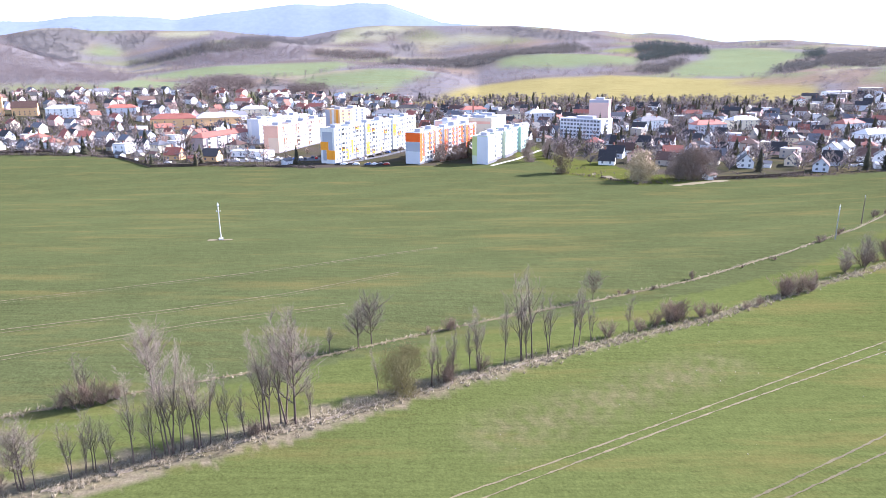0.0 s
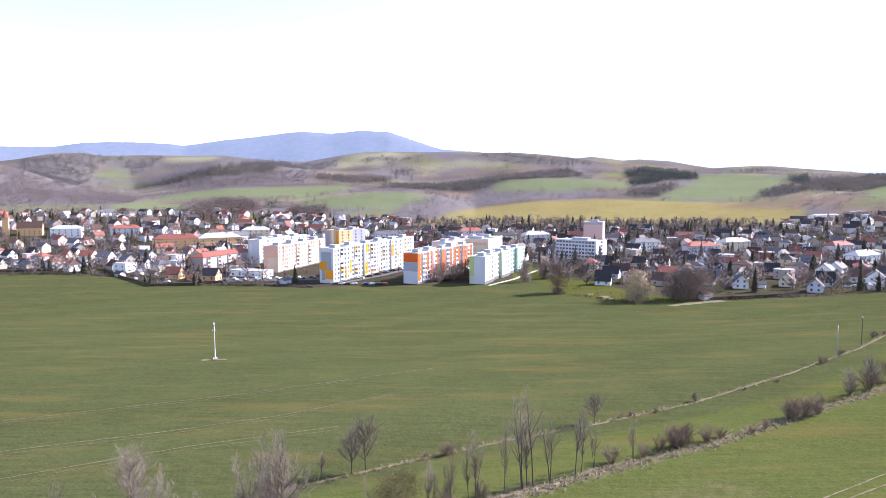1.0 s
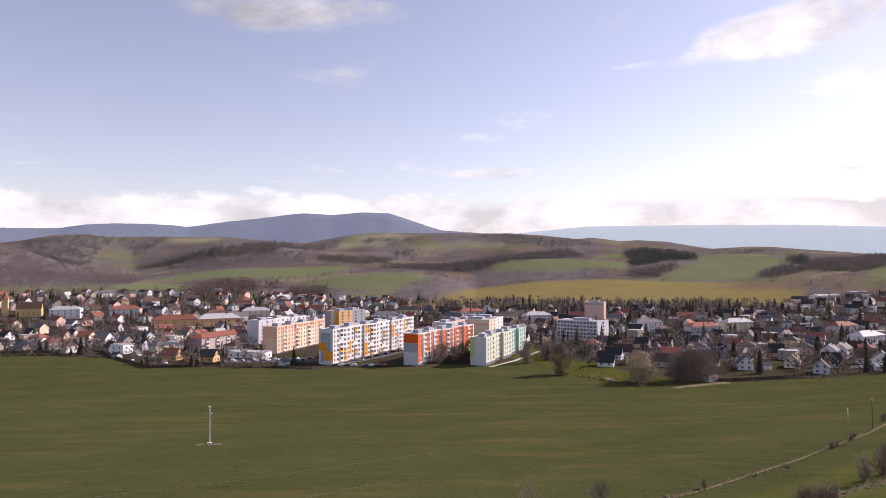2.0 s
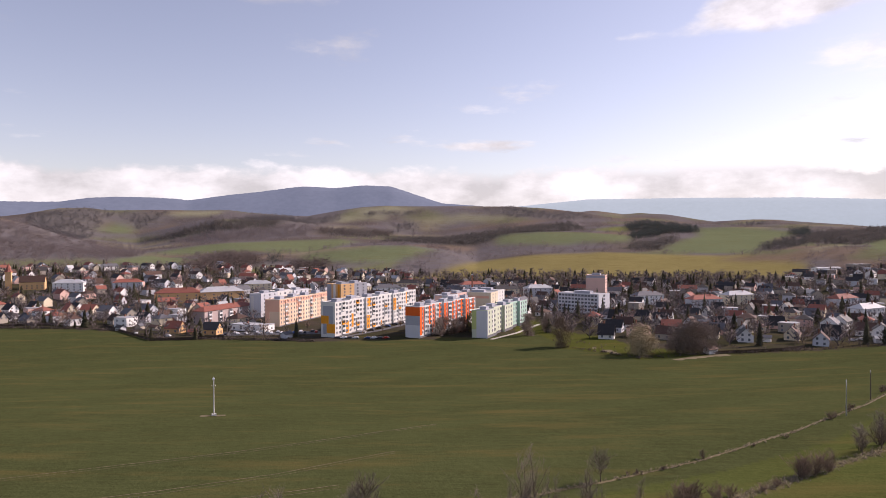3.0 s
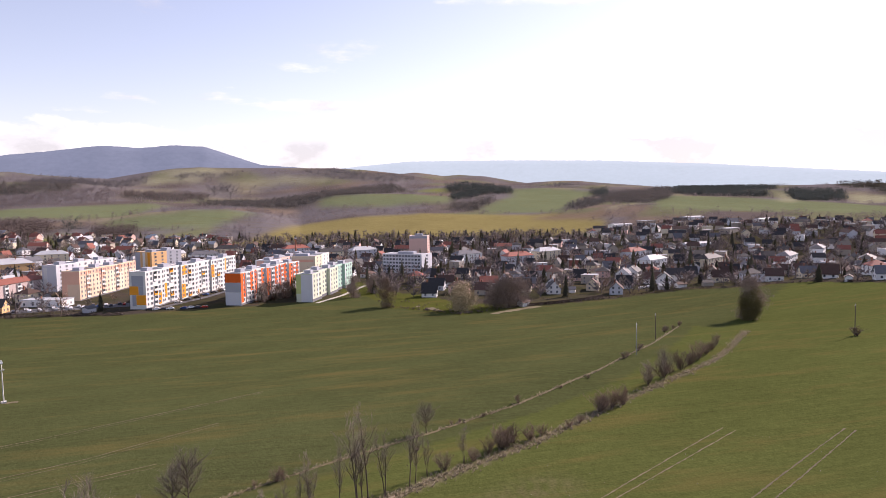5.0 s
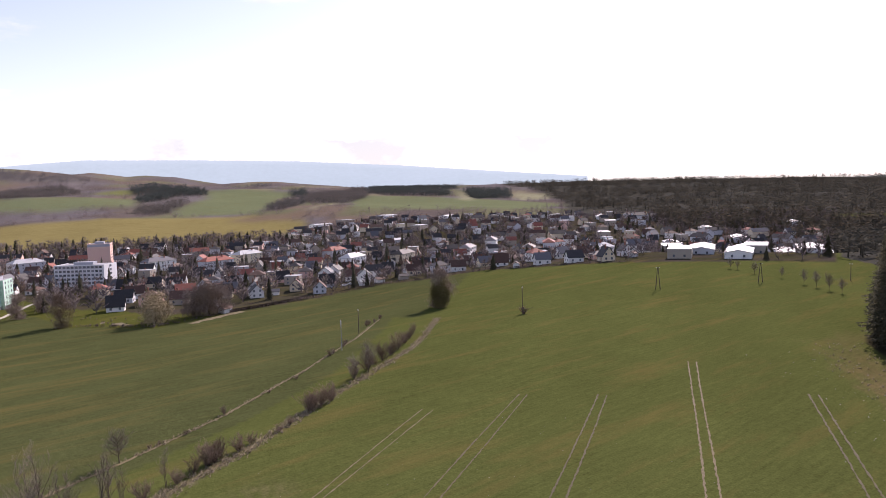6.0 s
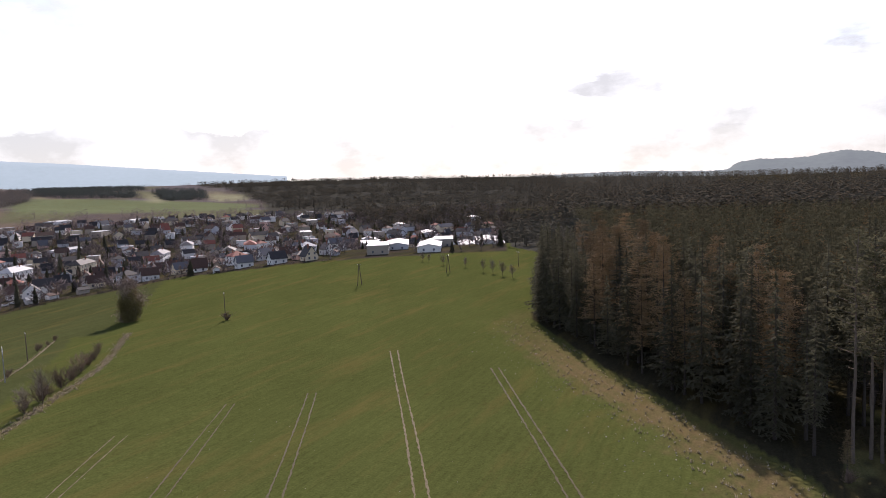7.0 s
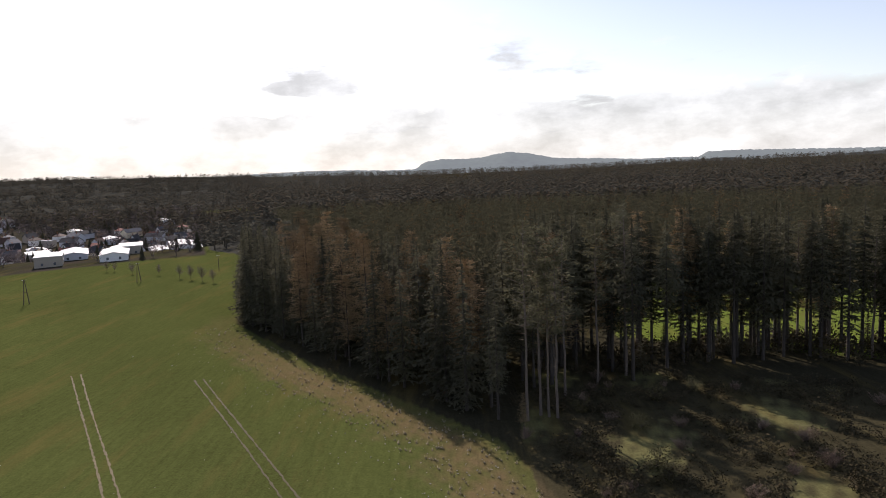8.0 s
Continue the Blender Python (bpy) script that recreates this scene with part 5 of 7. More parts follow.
apartment("grey and amber apartment block beyond the long white one", (-92, 596), (-72, 622), 18, 5, [M_OCHRE, M_GREY], [(0.25, WIN_L), (0.7, WIN_L)], [None], (), (),
          [(0.0, 0.3, 0, 5, M_GREY), (0.45, 0.6, 0, 5, M_WHITE), (0.75, 0.9, 0, 5, M_AMBER)], 2, 0.0, 4.0)
apartment("low grey and rose apartment block behind the orange one", (2, 506), (34, 566), 12, 5, [M_LGREY, M_ROSE], [(0.25, WIN_S), (0.7, WIN_L)], [None], (), (), [(0.1, 0.6, 3, 5, M_ROSE)], 4, 0.6, 1.0)
apartment("cream apartment block with rooftop housings", (36, 530), (50, 566), 26, 5, [M_CREAM, M_WHITE], [(0.3, WIN_S), (0.7, WIN_S)], [None], (), (), [(0.05, 0.95, 3.5, 4.2, M_PINK)], 2, 0.0, 1.0)
offices = apartment("white five-storey office block with window bands", (119, 522), (131, 536), 36, 5, [M_LGREY], [(0.5, WIN_WIDE)], [None], (), (), [(0.02, 0.9, 4.2, 4.9, M_GREY), (0.02, 0.9, 3.0, 3.5, M_LGREY), (0.02, 0.9, 1.8, 2.3, M_LGREY)], 1, 0.0, name="office_block", group="office blocks")
apartment("pink tower block behind the offices", (152, 640), (158, 656), 18, 8, [M_ROSE], [(0.3, WIN_L), (0.7, WIN_L)], [None], (), (), [(0.0, 1.0, 7.2, 8, M_GREY)], 1, 0.0, name="office_block", group="office blocks")

for f in range(5):
    for k in range(12):
        piece("window", WIN_L, offices, Matrix.Translation((-34.2 + k * 2.9, -0.08, 1.2 + f * 2.8 + 0.85)) @ Matrix.Rotation(-math.pi / 2, 4, "Z"))

# the brick boiler-house stack
V, F = [], []
for i in range(5):
    tube(V, F, (0, 0, 5.6 * i), (0, 0, 5.6 * (i + 1)), 1.15 - 0.1 * i, 1.15 - 0.1 * (i + 1), 12)
stack = thing("chimney_stack", on_land(24, 590), "tall slim brick-red chimney stack among the blocks", "chimney")
piece("shaft", mesh_of("shaft", V, F, mat("stack_brick", (0.30, 0.13, 0.09), 0.9, 0.2, 1)), stack)
piece("rim", boxes("rim", [(-0.8, 0.8, -0.8, 0.8, 27.6, 28.3)], M_LGREY), stack)


# ---- houses ----
ROOFS = [("red-tiled", mat("red_roof_tiles", (0.27, 0.095, 0.068), 0.8, 0.25, 0.8, 0.3, per_object=0.2)), ("dark-tiled", mat("dark_roof_tiles", (0.042, 0.039, 0.04), 0.7, 0.25, 0.8, 0.3, per_object=0.3)),
         ("brown-tiled", mat("brown_roof_tiles", (0.095, 0.055, 0.042), 0.8, 0.25, 0.8, 0.3, per_object=0.3)), ("grey-tiled", mat("grey_roof_tiles", (0.12, 0.12, 0.13), 0.7, 0.2, 0.8, 0.3, per_object=0.2)),
         ("pale metal", mat("pale_sheet_roof", (0.42, 0.43, 0.44), 0.65, 0.15, 0.4, 0.1, spec=0.3))]
M_LIME_WASH = plaster("white_house_plaster", (0.8, 0.79, 0.77))
WALLS = [("white", M_LIME_WASH), ("cream", M_CREAM), ("pale grey", M_LGREY), ("ochre", M_OCHRE), ("rose", M_ROSE), ("grey-brown", plaster("grey_brown_plaster", (0.40, 0.35, 0.29))), ("rose-grey", plaster("rose_grey_plaster", (0.46, 0.37, 0.35)))]
M_BRICK = mat("chimney_brick", (0.27, 0.12, 0.08), 0.9, 0.25, 2)
M_DOOR = mat("brown_door", (0.16, 0.09, 0.05), 0.6, 0.2, 2)
WIN_END = window_mesh(1.15, 1.35)
DOOR = boxes("door", [(-0.05, 0.06, -0.5, 0.5, 0, 2.05)], M_DOOR)
CHIMNEY = boxes("chimney", [(-0.35, 0.35, -0.35, 0.35, -1.6, 1.3), (-0.42, 0.42, -0.42, 0.42, 1.3, 1.45)], M_BRICK)
HOUSE_MESH = {}
FAR_HOUSES = []


def gable_wall(L, W, eave, ridge, material):
    key = ("gw", L, W, eave, ridge, material.name)
    if key not in HOUSE_MESH:
        bm = bmesh.new()
        sec = [(-W / 2, -1.5), (W / 2, -1.5), (W / 2, eave), (0, ridge - 0.12), (-W / 2, eave)]
        a = [bm.verts.new((x, -L / 2, z)) for x, z in sec]
        b = [bm.verts.new((x, L / 2, z)) for x, z in sec]
        bm.faces.new(a); bm.faces.new(b[::-1])
        for i in range(5):
            j = (i + 1) % 5
            bm.faces.new((a[j], a[i], b[i], b[j]))
        HOUSE_MESH[key] = mesh_bm("wall", bm, [material])
    return HOUSE_MESH[key]


def gable_roof(L, W, eave, ridge, material, over=0.5):
    key = ("gr", L, W, eave, ridge, material.name)
    if key not in HOUSE_MESH:
        bm = bmesh.new()
        k = (ridge - eave) / (W / 2)
        for s in (1, -1):
            x1, z1 = s * (W / 2 + over), eave - k * over
            v = [bm.verts.new(p) for y in (-L / 2 - over, L / 2 + over) for p in ((0, y, ridge), (x1, y, z1), (x1, y, z1 + 0.22), (0, y, ridge + 0.22))]
            for f in ((0, 1, 2, 3), (7, 6, 5, 4), (3, 2, 6, 7), (1, 0, 4, 5), (2, 1, 5, 6)):
                q = [v[i] for i in f]
                bm.faces.new(q if s > 0 else q[::-1])
        HOUSE_MESH[key] = mesh_bm("roof", bm, [material])
    return HOUSE_MESH[key]


def hip_roof(L, W, eave, ridge, material, over=0.5):
    key = ("hr", L, W, eave, ridge, material.name)
    if key not in HOUSE_MESH:
        bm = bmesh.new()
        X, Y = W / 2 + over, L / 2 + over
        r = max(0.3, L / 2 - W / 2)
        z = eave - 0.1
        b = [bm.verts.new(p) for p in ((-X, -Y, z), (X, -Y, z), (X, Y, z), (-X, Y, z))]
        c = [bm.verts.new(p) for p in ((-X, -Y, z + 0.2), (X, -Y, z + 0.2), (X, Y, z + 0.2), (-X, Y, z + 0.2))]
        t = [bm.verts.new((0, -r, ridge)), bm.verts.new((0, r, ridge))]
        bm.faces.new(b[::-1])
        for i in range(4):
            j = (i + 1) % 4
            bm.faces.new((b[i], b[j], c[j], c[i]))
        bm.faces.new((c[0], c[1], t[0])); bm.faces.new((c[1], c[2], t[1], t[0])); bm.faces.new((c[2], c[3], t[1])); bm.faces.new((c[3], c[0], t[0], t[1]))
        HOUSE_MESH[key] = mesh_bm("roof", bm, [material])
    return HOUSE_MESH[key]


def plain_wall(L, W, eave, material):
    key = ("pw", L, W, eave, material.name)
    if key not in HOUSE_MESH:
        HOUSE_MESH[key] = boxes("wall", [(-W / 2, W / 2, -L / 2, L / 2, -1.5, eave)], material)
    return HOUSE_MESH[key]


def flat_roof(L, W, eave, material):
    key = ("fr", L, W, eave, material.name)
    if key not in HOUSE_MESH:
        HOUSE_MESH[key] = boxes("roof", [(-W / 2 - 0.25, W / 2 + 0.25, -L / 2 - 0.25, L / 2 + 0.25, eave, eave + 0.3)], material)
    return HOUSE_MESH[key]


SHAPES = {  # length, width, eave, ridge, kind of roof, storeys
    "small": (10, 8, 3.6, 7.6, "gable", 1), "steep": (9, 8, 3.0, 8.4, "gable", 1), "tall": (11, 9, 5.8, 9.4, "gable", 2),
    "villa": (11, 10, 5.6, 8.6, "hip", 2), "cube": (11, 10, 6.2, 6.5, "flat", 2), "long": (20, 9, 5.6, 9.0, "gable", 2),
    "shed": (6, 4, 2.4, 3.6, "gable", 0), "bungalow": (12, 9, 3.0, 5.4, "hip", 1), "terrace": (28, 11, 8.5, 12.0, "hip", 3), "hall": (40, 14, 3.4, 4.8, "gable", 1),
    "works": (28, 13, 5.2, 5.6, "flat", 1)}
TURN90 = Matrix.Rotation(radians(90), 4, "Z")


def house(shape, wall, roof, m, detail, where="among gardens", category="house", group="houses of the town", name="house", label=""):
    L, W, eave, ridge, kind, storeys = SHAPES[shape]
    wn, wm = WALLS[wall]
    rn, rm = ROOFS[roof]
    text = label or f"{wn} {'bungalow' if storeys < 2 else 'house'} with {rn} {kind} roof {where}"
    if detail is None:
        FAR_HOUSES.append((gable_wall(L, W, eave, ridge, wm) if kind == "gable" else plain_wall(L, W, eave, wm), m))
        FAR_HOUSES.append(({"gable": gable_roof, "hip": hip_roof}[kind](L, W, eave, ridge, rm) if kind != "flat" else flat_roof(L, W, eave, M_FLAT), m))
        FAR_HOUSES.append((CHIMNEY, m @ Matrix.Translation((W * 0.12, L * 0.18, ridge + 0.1))))
        return None
    o = thing(name, m, text, category, group)
    if kind == "gable":
        piece("wall", gable_wall(L, W, eave, ridge, wm), o)
        piece("roof", gable_roof(L, W, eave, ridge, rm), o)
    elif kind == "hip":
        piece("wall", plain_wall(L, W, eave, wm), o)
        piece("roof", hip_roof(L, W, eave, ridge, rm), o)
    else:
        piece("wall", plain_wall(L, W, eave, wm), o)
        piece("roof", flat_roof(L, W, eave, M_FLAT if roof != 4 else rm), o)
    if storeys == 0:
        return o
    if shape not in ("hall", "works"):
        piece("chimney", CHIMNEY, o, Matrix.Translation((W * 0.12, L * 0.18, ridge + 0.1 if kind != "flat" else eave + 0.4)))
    n = min(5, max(2, int(L / 4.5))) if detail else 1
    for f in range(max(1, storeys)):
        z = 0.9 + f * 2.7
        if z + 1.4 > eave:
            continue
        for s in (1, -1):
            side = Matrix() if s > 0 else Matrix.Rotation(math.pi, 4, "Z")
            for k in range(n):
                y = -L / 2 + L * (k + 0.5) / n
                if s > 0 and f == 0 and k == n // 2 and detail:
                    piece("door", DOOR, o, side @ Matrix.Translation((W / 2, y, 0)))
                    continue
                piece("window", WIN_END, o, side @ Matrix.Translation((W / 2 + 0.02, y, z)))
    ends = [(-W * 0.22, 0.9), (W * 0.22, 0.9)] + ([(-W * 0.22, 3.6), (W * 0.22, 3.6)] if ridge > 6 and (kind == "gable" or storeys > 1) else [])
    if not detail:
        ends = ends[-2:]
    for s in (1, -1):
        side = TURN90 if s > 0 else TURN90.inverted()
        for u, z in ends:
            piece("window", WIN_END, o, side @ Matrix.Translation((L / 2 + 0.02, u, z)))
    return o


class Plots(list):
    """Ground already built on, found again by squares of 50 m."""
    def __init__(self):
        self.cells = {}

    def append(self, plot):
        list.append(self, plot)
        for i in (-1, 0, 1):
            for j in (-1, 0, 1):
                self.cells.setdefault((int(plot[0] // 50) + i, int(plot[1] // 50) + j), []).append(plot)


TAKEN = Plots()


def free(x, y, r):
    return all((x - a) ** 2 + (y - b) ** 2 > (r + c) ** 2 for a, b, c in TAKEN.cells.get((int(x // 50), int(y // 50)), ()))


for a, b, n, r in (((-66, 403), (-21, 503), 6, 15), ((-15, 399), (21, 467), 5, 15), ((25, 397), (57, 469), 5, 15), ((-112, 455), (-92, 525), 4, 15), ((-150, 506), (-125, 560), 3, 15),
                   ((-92, 596), (-72, 622), 2, 18), ((2, 506), (34, 566), 4, 15), ((20, 530), (54, 556), 3, 16), ((100, 525), (145, 534), 3, 14), ((140, 645), (158, 656), 2, 14),
                   ((-168, 468), (-148, 519), 3, 14), ((-270, 622), (-215, 640), 4, 13), ((-90, 440), (-70, 480), 2, 10)):
    for i in range(n):
        TAKEN.append((a[0] + (b[0] - a[0]) * i / max(1, n - 1), a[1] + (b[1] - a[1]) * i / max(1, n - 1), r))

FRONT = [  # x, y, turn, shape, wall, roof
    (-354, 547, 30, "small", 0, 1), (-346, 566, 30, "small", 0, 1), (-310, 518, 70, "villa", 0, 0), (-305, 545, 20, "steep", 1, 0), (-277, 524, 80, "tall", 1, 0), (-259, 515, 75, "tall", 0, 3),
    (-230, 522, 60, "tall", 2, 3), (-220, 463, 70, "cube", 0, 1), (-172, 428, 80, "small", 3, 0), (-156, 417, 80, "shed", 3, 0), (-146, 421, 80, "small", 3, 1), (-190, 440, 60, "shed", 5, 2),
    (102, 464, 40, "villa", 1, 0), (95, 396, 70, "steep", 0, 1), (117, 439, 70, "small", 0, 2), (137, 408, 75, "tall", 0, 0), (170, 382, -18, "small", 0, 1), (181, 381, 60, "shed", 0, 3),
    (200, 388, -32, "small", 1, 2), (221, 386, 70, "steep", 2, 1), (240, 420, -40, "tall", 0, 3), (252, 428, -48, "tall", 0, 1), (248, 398, 60, "small", 0, 2), (262, 392, 30, "tall", 0, 1),
    (282, 372, 60, "small", 1, 2), (289, 352, 40, "villa", 2, 1), (299, 345, 60, "small", 0, 2), (263, 359, 45, "shed", 5, 1),
    (318, 322, 10, "steep", 0, 2), (341, 312, 40, "villa", 0, 0), (352, 297, 45, "small", 0, 3), (362, 271, 30, "villa", 0, 4), (330, 300, 60, "shed", 2, 4)]
for x, y, t, sh, w, r in FRONT:
    house(sh, w, r, on_land(x, y, t if t > 45 or t < 0 else t + 32), True, "at the field's edge")
    TAKEN.append((x, y, 9))

# long red-roofed apartment house, school, church
SHAPES["block"] = (55, 12, 9.2, 12.2, "hip", 3)
SHAPES["school"] = (40, 16, 9.5, 14.0, "hip", 3)
SHAPES["nave"] = (26, 14, 9.0, 16.0, "gable", 2)
red_roofed = house("block", 6, 0, on_land(-163, 495, -21), True, label="long rose-grey apartment house with a red hip roof", category="apartment building", name="apartment_house")
LOGGIA = balcony_mesh(M_LIME_WASH, 3.0, 0.9)
for f in range(3):
    for k in range(5):
        piece("balcony", LOGGIA, red_roofed, Matrix.Translation((6.0, -22 + 11 * k, 0.7 + 2.7 * f)), "white balcony")
house("school", 3, 0, on_land(-249, 628, -73), True, label="ochre school building with a red hip roof", category="school", name="school_building")
house("school", 3, 4, on_land(-214, 642, -60), True, label="ochre building with a pale metal hip roof", category="school", name="school_building")
church = house("nave", 3, 2, on_land(-418, 682, 112, 0.85), True, label="ochre church with a red-brown gable roof and tower", category="church", name="church")
TAKEN.append((-418, 682, 24))
V, F = [], []
for z0, z1, r0, r1 in ((-2, 20, 4.4, 4.4), (20, 21, 5.0, 5.0)):
    tube(V, F, (0, 25, z0), (0, 25, z1), r0, r1, 4)
piece("tower", mesh_of("tower", V, F, M_OCHRE), church, None, "ochre church tower")
V, F = [], []
for z0, z1, r0, r1 in ((21, 23, 5.0, 3.4), (23, 26, 3.4, 2.2), (26, 31, 2.2, 0.1)):
    tube(V, F, (0, 25, z0), (0, 25, z1), r0, r1, 8)
piece("spire", mesh_of("spire", V, F, ROOFS[0][1]), church, None, "red tower roof")
SHAPES["shop"] = (26, 11, 3.8, 4.1, "flat", 1)
house("shop", 0, 4, on_land(-126, 440, 70), True, label="low white flat-roofed shop beside the car park", category="shop", name="shop_building")
TAKEN.append((-128, 440, 18))
TAKEN.append((-105, 428, 16))

# works and halls
HALLS = [(352, 210, 62), (385, 215, 62), (372, 185, 66), (402, 190, 66), (425, 205, 62), (430, 170, 68), (455, 182, 66), (480, 205, 60), (500, 190, 66), (408, 250, 55), (470, 290, 52), (540, 330, 50),
         (560, 420, 48), (600, 300, 58), (650, 360, 58), (520, 255, 58), (450, 330, 50), (470, 830, 72), (500, 815, 72), (560, 800, 70), (690, 520, 50), (640, 470, 50), (720, 300, 60), (590, 700, 60), (480, 620, 60), (395, 560, 70)]
for i, (x, y, t) in enumerate(HALLS):
    x, y = (x * 1.02, y * 1.02) if i < 10 else (x * 1.1, y * 1.1)
    house("hall" if i % 3 else "works", (5, 2, 0)[i % 3], 4, on_land(x, y, -t), i < 10, label="long low works hall with a pale metal roof", category="hall", name="works_hall", group="works halls")
    TAKEN.append((x, y, 19))
TERRACES = [(300, 480, 60), (345, 470, 60), (330, 560, 60), (420, 470, 55), (260, 600, 70), (215, 560, 75), (180, 600, 70), (60, 680, 70), (95, 690, 70), (-60, 700, 70), (-40, 760, 80), (-330, 700, 70), (-380, 680, 75), (450, 420, 50), (500, 440, 48), (480, 500, 48), (-200, 720, 75), (30, 740, 70)]
for i, (x, y, t) in enumerate(TERRACES):
    house("terrace", (0, 1, 2)[i % 3], (3, 1, 0)[i % 3] if i % 4 else 4, on_land(x, y, -t), True, "in the town", label="three-storey rendered apartment house in the town", category="apartment building", name="apartment_house")
    TAKEN.append((x, y, 15))


EDGE_AT = np.interp(np.arange(-40, 80), EDGE_AZ, EDGE_D).tolist()


def town():
    """Street after street of houses, thinning towards the hills."""
    rng = random.Random(77)
    spots = []
    for i in range(30000):
        if len(spots) >= 720:
            break
        az = rng.uniform(-35, 70)
        d = rng.uniform(405, 1020) if rng.random() < 0.75 else rng.uniform(405, 640)
        x, y = polar(az, d)
        if d < EDGE_AT[int(az) + 40] + (34 if az < -10 else 9) or az > 55 and d < 470 or -16 < az < 8.5 and d < 520 or 7 < az < 14 and d < 505 or az > 57 and d > 780 or d > 845 and -3 < az < 27:
            continue
        u = 0.94 * x + 0.34 * y + 14 * math.sin(y / 90)
        v = -0.34 * x + 0.94 * y + 10 * math.sin(x / 120)
        if v % 44 < 8 or u % 160 < 9:
            continue
        r = 7.6 if d < 640 else 9.0
        if not free(x, y, r):
            continue
        TAKEN.append((x, y, r))
        spots.append((x, y, d))
    spots.sort(key=lambda s: s[2])
    for k, (x, y, d) in enumerate(spots):
        sh = rng.choice(("small", "small", "steep", "steep", "tall", "villa", "cube", "bungalow", "small") if d < 640 else ("small", "steep", "tall", "tall", "villa", "cube", "long"))
        w = rng.choice((0, 0, 0, 1, 1, 2, 2, 5, 5, 4, 5))
        r = rng.choice((0, 1, 1, 1, 1, 1, 1, 2, 2, 2, 3, 3)) if x > 0 else rng.choice((0, 0, 0, 1, 2, 2, 3, 3, 4))
        t = (58 if rng.random() < 0.72 else 148) + rng.gauss(0, 9)
        house(sh, w, r, on_land(x, y, t, rng.uniform(0.86, 1.0)), True if k < 30 else False if k < 200 else None, "in the town")
    for i in range(120):
        az = rng.uniform(-34, 66)
        x, y = polar(az, np.interp(az, EDGE_AZ, EDGE_D) + rng.uniform(5, 150))
        if free(x, y, 3.4) and not (-12 < az < 20):
            TAKEN.append((x, y, 4))
            house("shed", rng.choice((0, 2, 5)), rng.choice((1, 2, 3, 4)), on_land(x, y, rng.uniform(0, 180)), False, label="small garden shed with a pitched roof", category="shed", name="garden_shed", group="garden sheds")
    join_far()


def join_far():
    """The houses too far to tell apart, in one mesh."""
    mats, V, F, idx = [], [], [], []
    for me, m in FAR_HOUSES:
        mt = me.materials[0]
        if mt not in mats:
            mats.append(mt)
        k, b = mats.index(mt), len(V)
        V += [tuple(m @ v.co) for v in me.vertices]
        for p in me.polygons:
            F.append([b + i for i in p.vertices]); idx.append(k)
    me = bpy.data.meshes.new("distant_houses")
    me.from_pydata(V, [], F)
    for mt in mats:
        me.materials.append(mt)
    me.polygons.foreach_set("material_index", idx)
    tagged(new("distant_houses", me), "distant rendered houses with red and dark tiled roofs", "houses", kind="stuff")


town()


# ---- parked cars ----
def car_parts(colour_mat):
    bm = bmesh.new()
    prof = [(-2.1, 0.35), (2.1, 0.35), (2.15, 0.75), (1.25, 0.9), (0.6, 1.42), (-1.1, 1.45), (-1.95, 0.95), (-2.15, 0.8)]
    a = [bm.verts.new((-0.86 if z < 1.2 else -0.66, y, z)) for y, z in prof]
    b = [bm.verts.new((0.86 if z < 1.2 else 0.66, y, z)) for y, z in prof]
    bm.faces.new(a[::-1]); bm.faces.new(b)
    for i in range(8):
        j = (i + 1) % 8
        bm.faces.new((a[i], a[j], b[j], b[i]))
    body = mesh_bm("body", bm, [colour_mat])
    return body


TYRE = mat("black_tyre", (0.02, 0.02, 0.02), 0.8, 0.1, 3)
V, F = [], []
tube(V, F, (-0.1, 0, 0), (0.1, 0, 0), 0.32, 0.32, 12)
F += [tuple(range(12)), tuple(range(23, 11, -1))]
WHEEL = mesh_of("wheel", V, F, TYRE)
GLASSHOUSE = boxes("glass", [(-0.78, 0.78, -1.0, 0.5, 0.98, 1.36), (-0.62, 0.62, 0.5, 0.95, 1.0, 1.2)], M_GLASS)
PAINTS = [(w, car_parts(mat(f"{w}_car_paint", c, 0.25, 0.03, 1, spec=0.5))) for w, c in (("white", (0.75, 0.75, 0.75)), ("silver", (0.45, 0.46, 0.47)), ("dark grey", (0.05, 0.05, 0.06)), ("red", (0.35, 0.03, 0.02)), ("blue", (0.04, 0.08, 0.2)))]


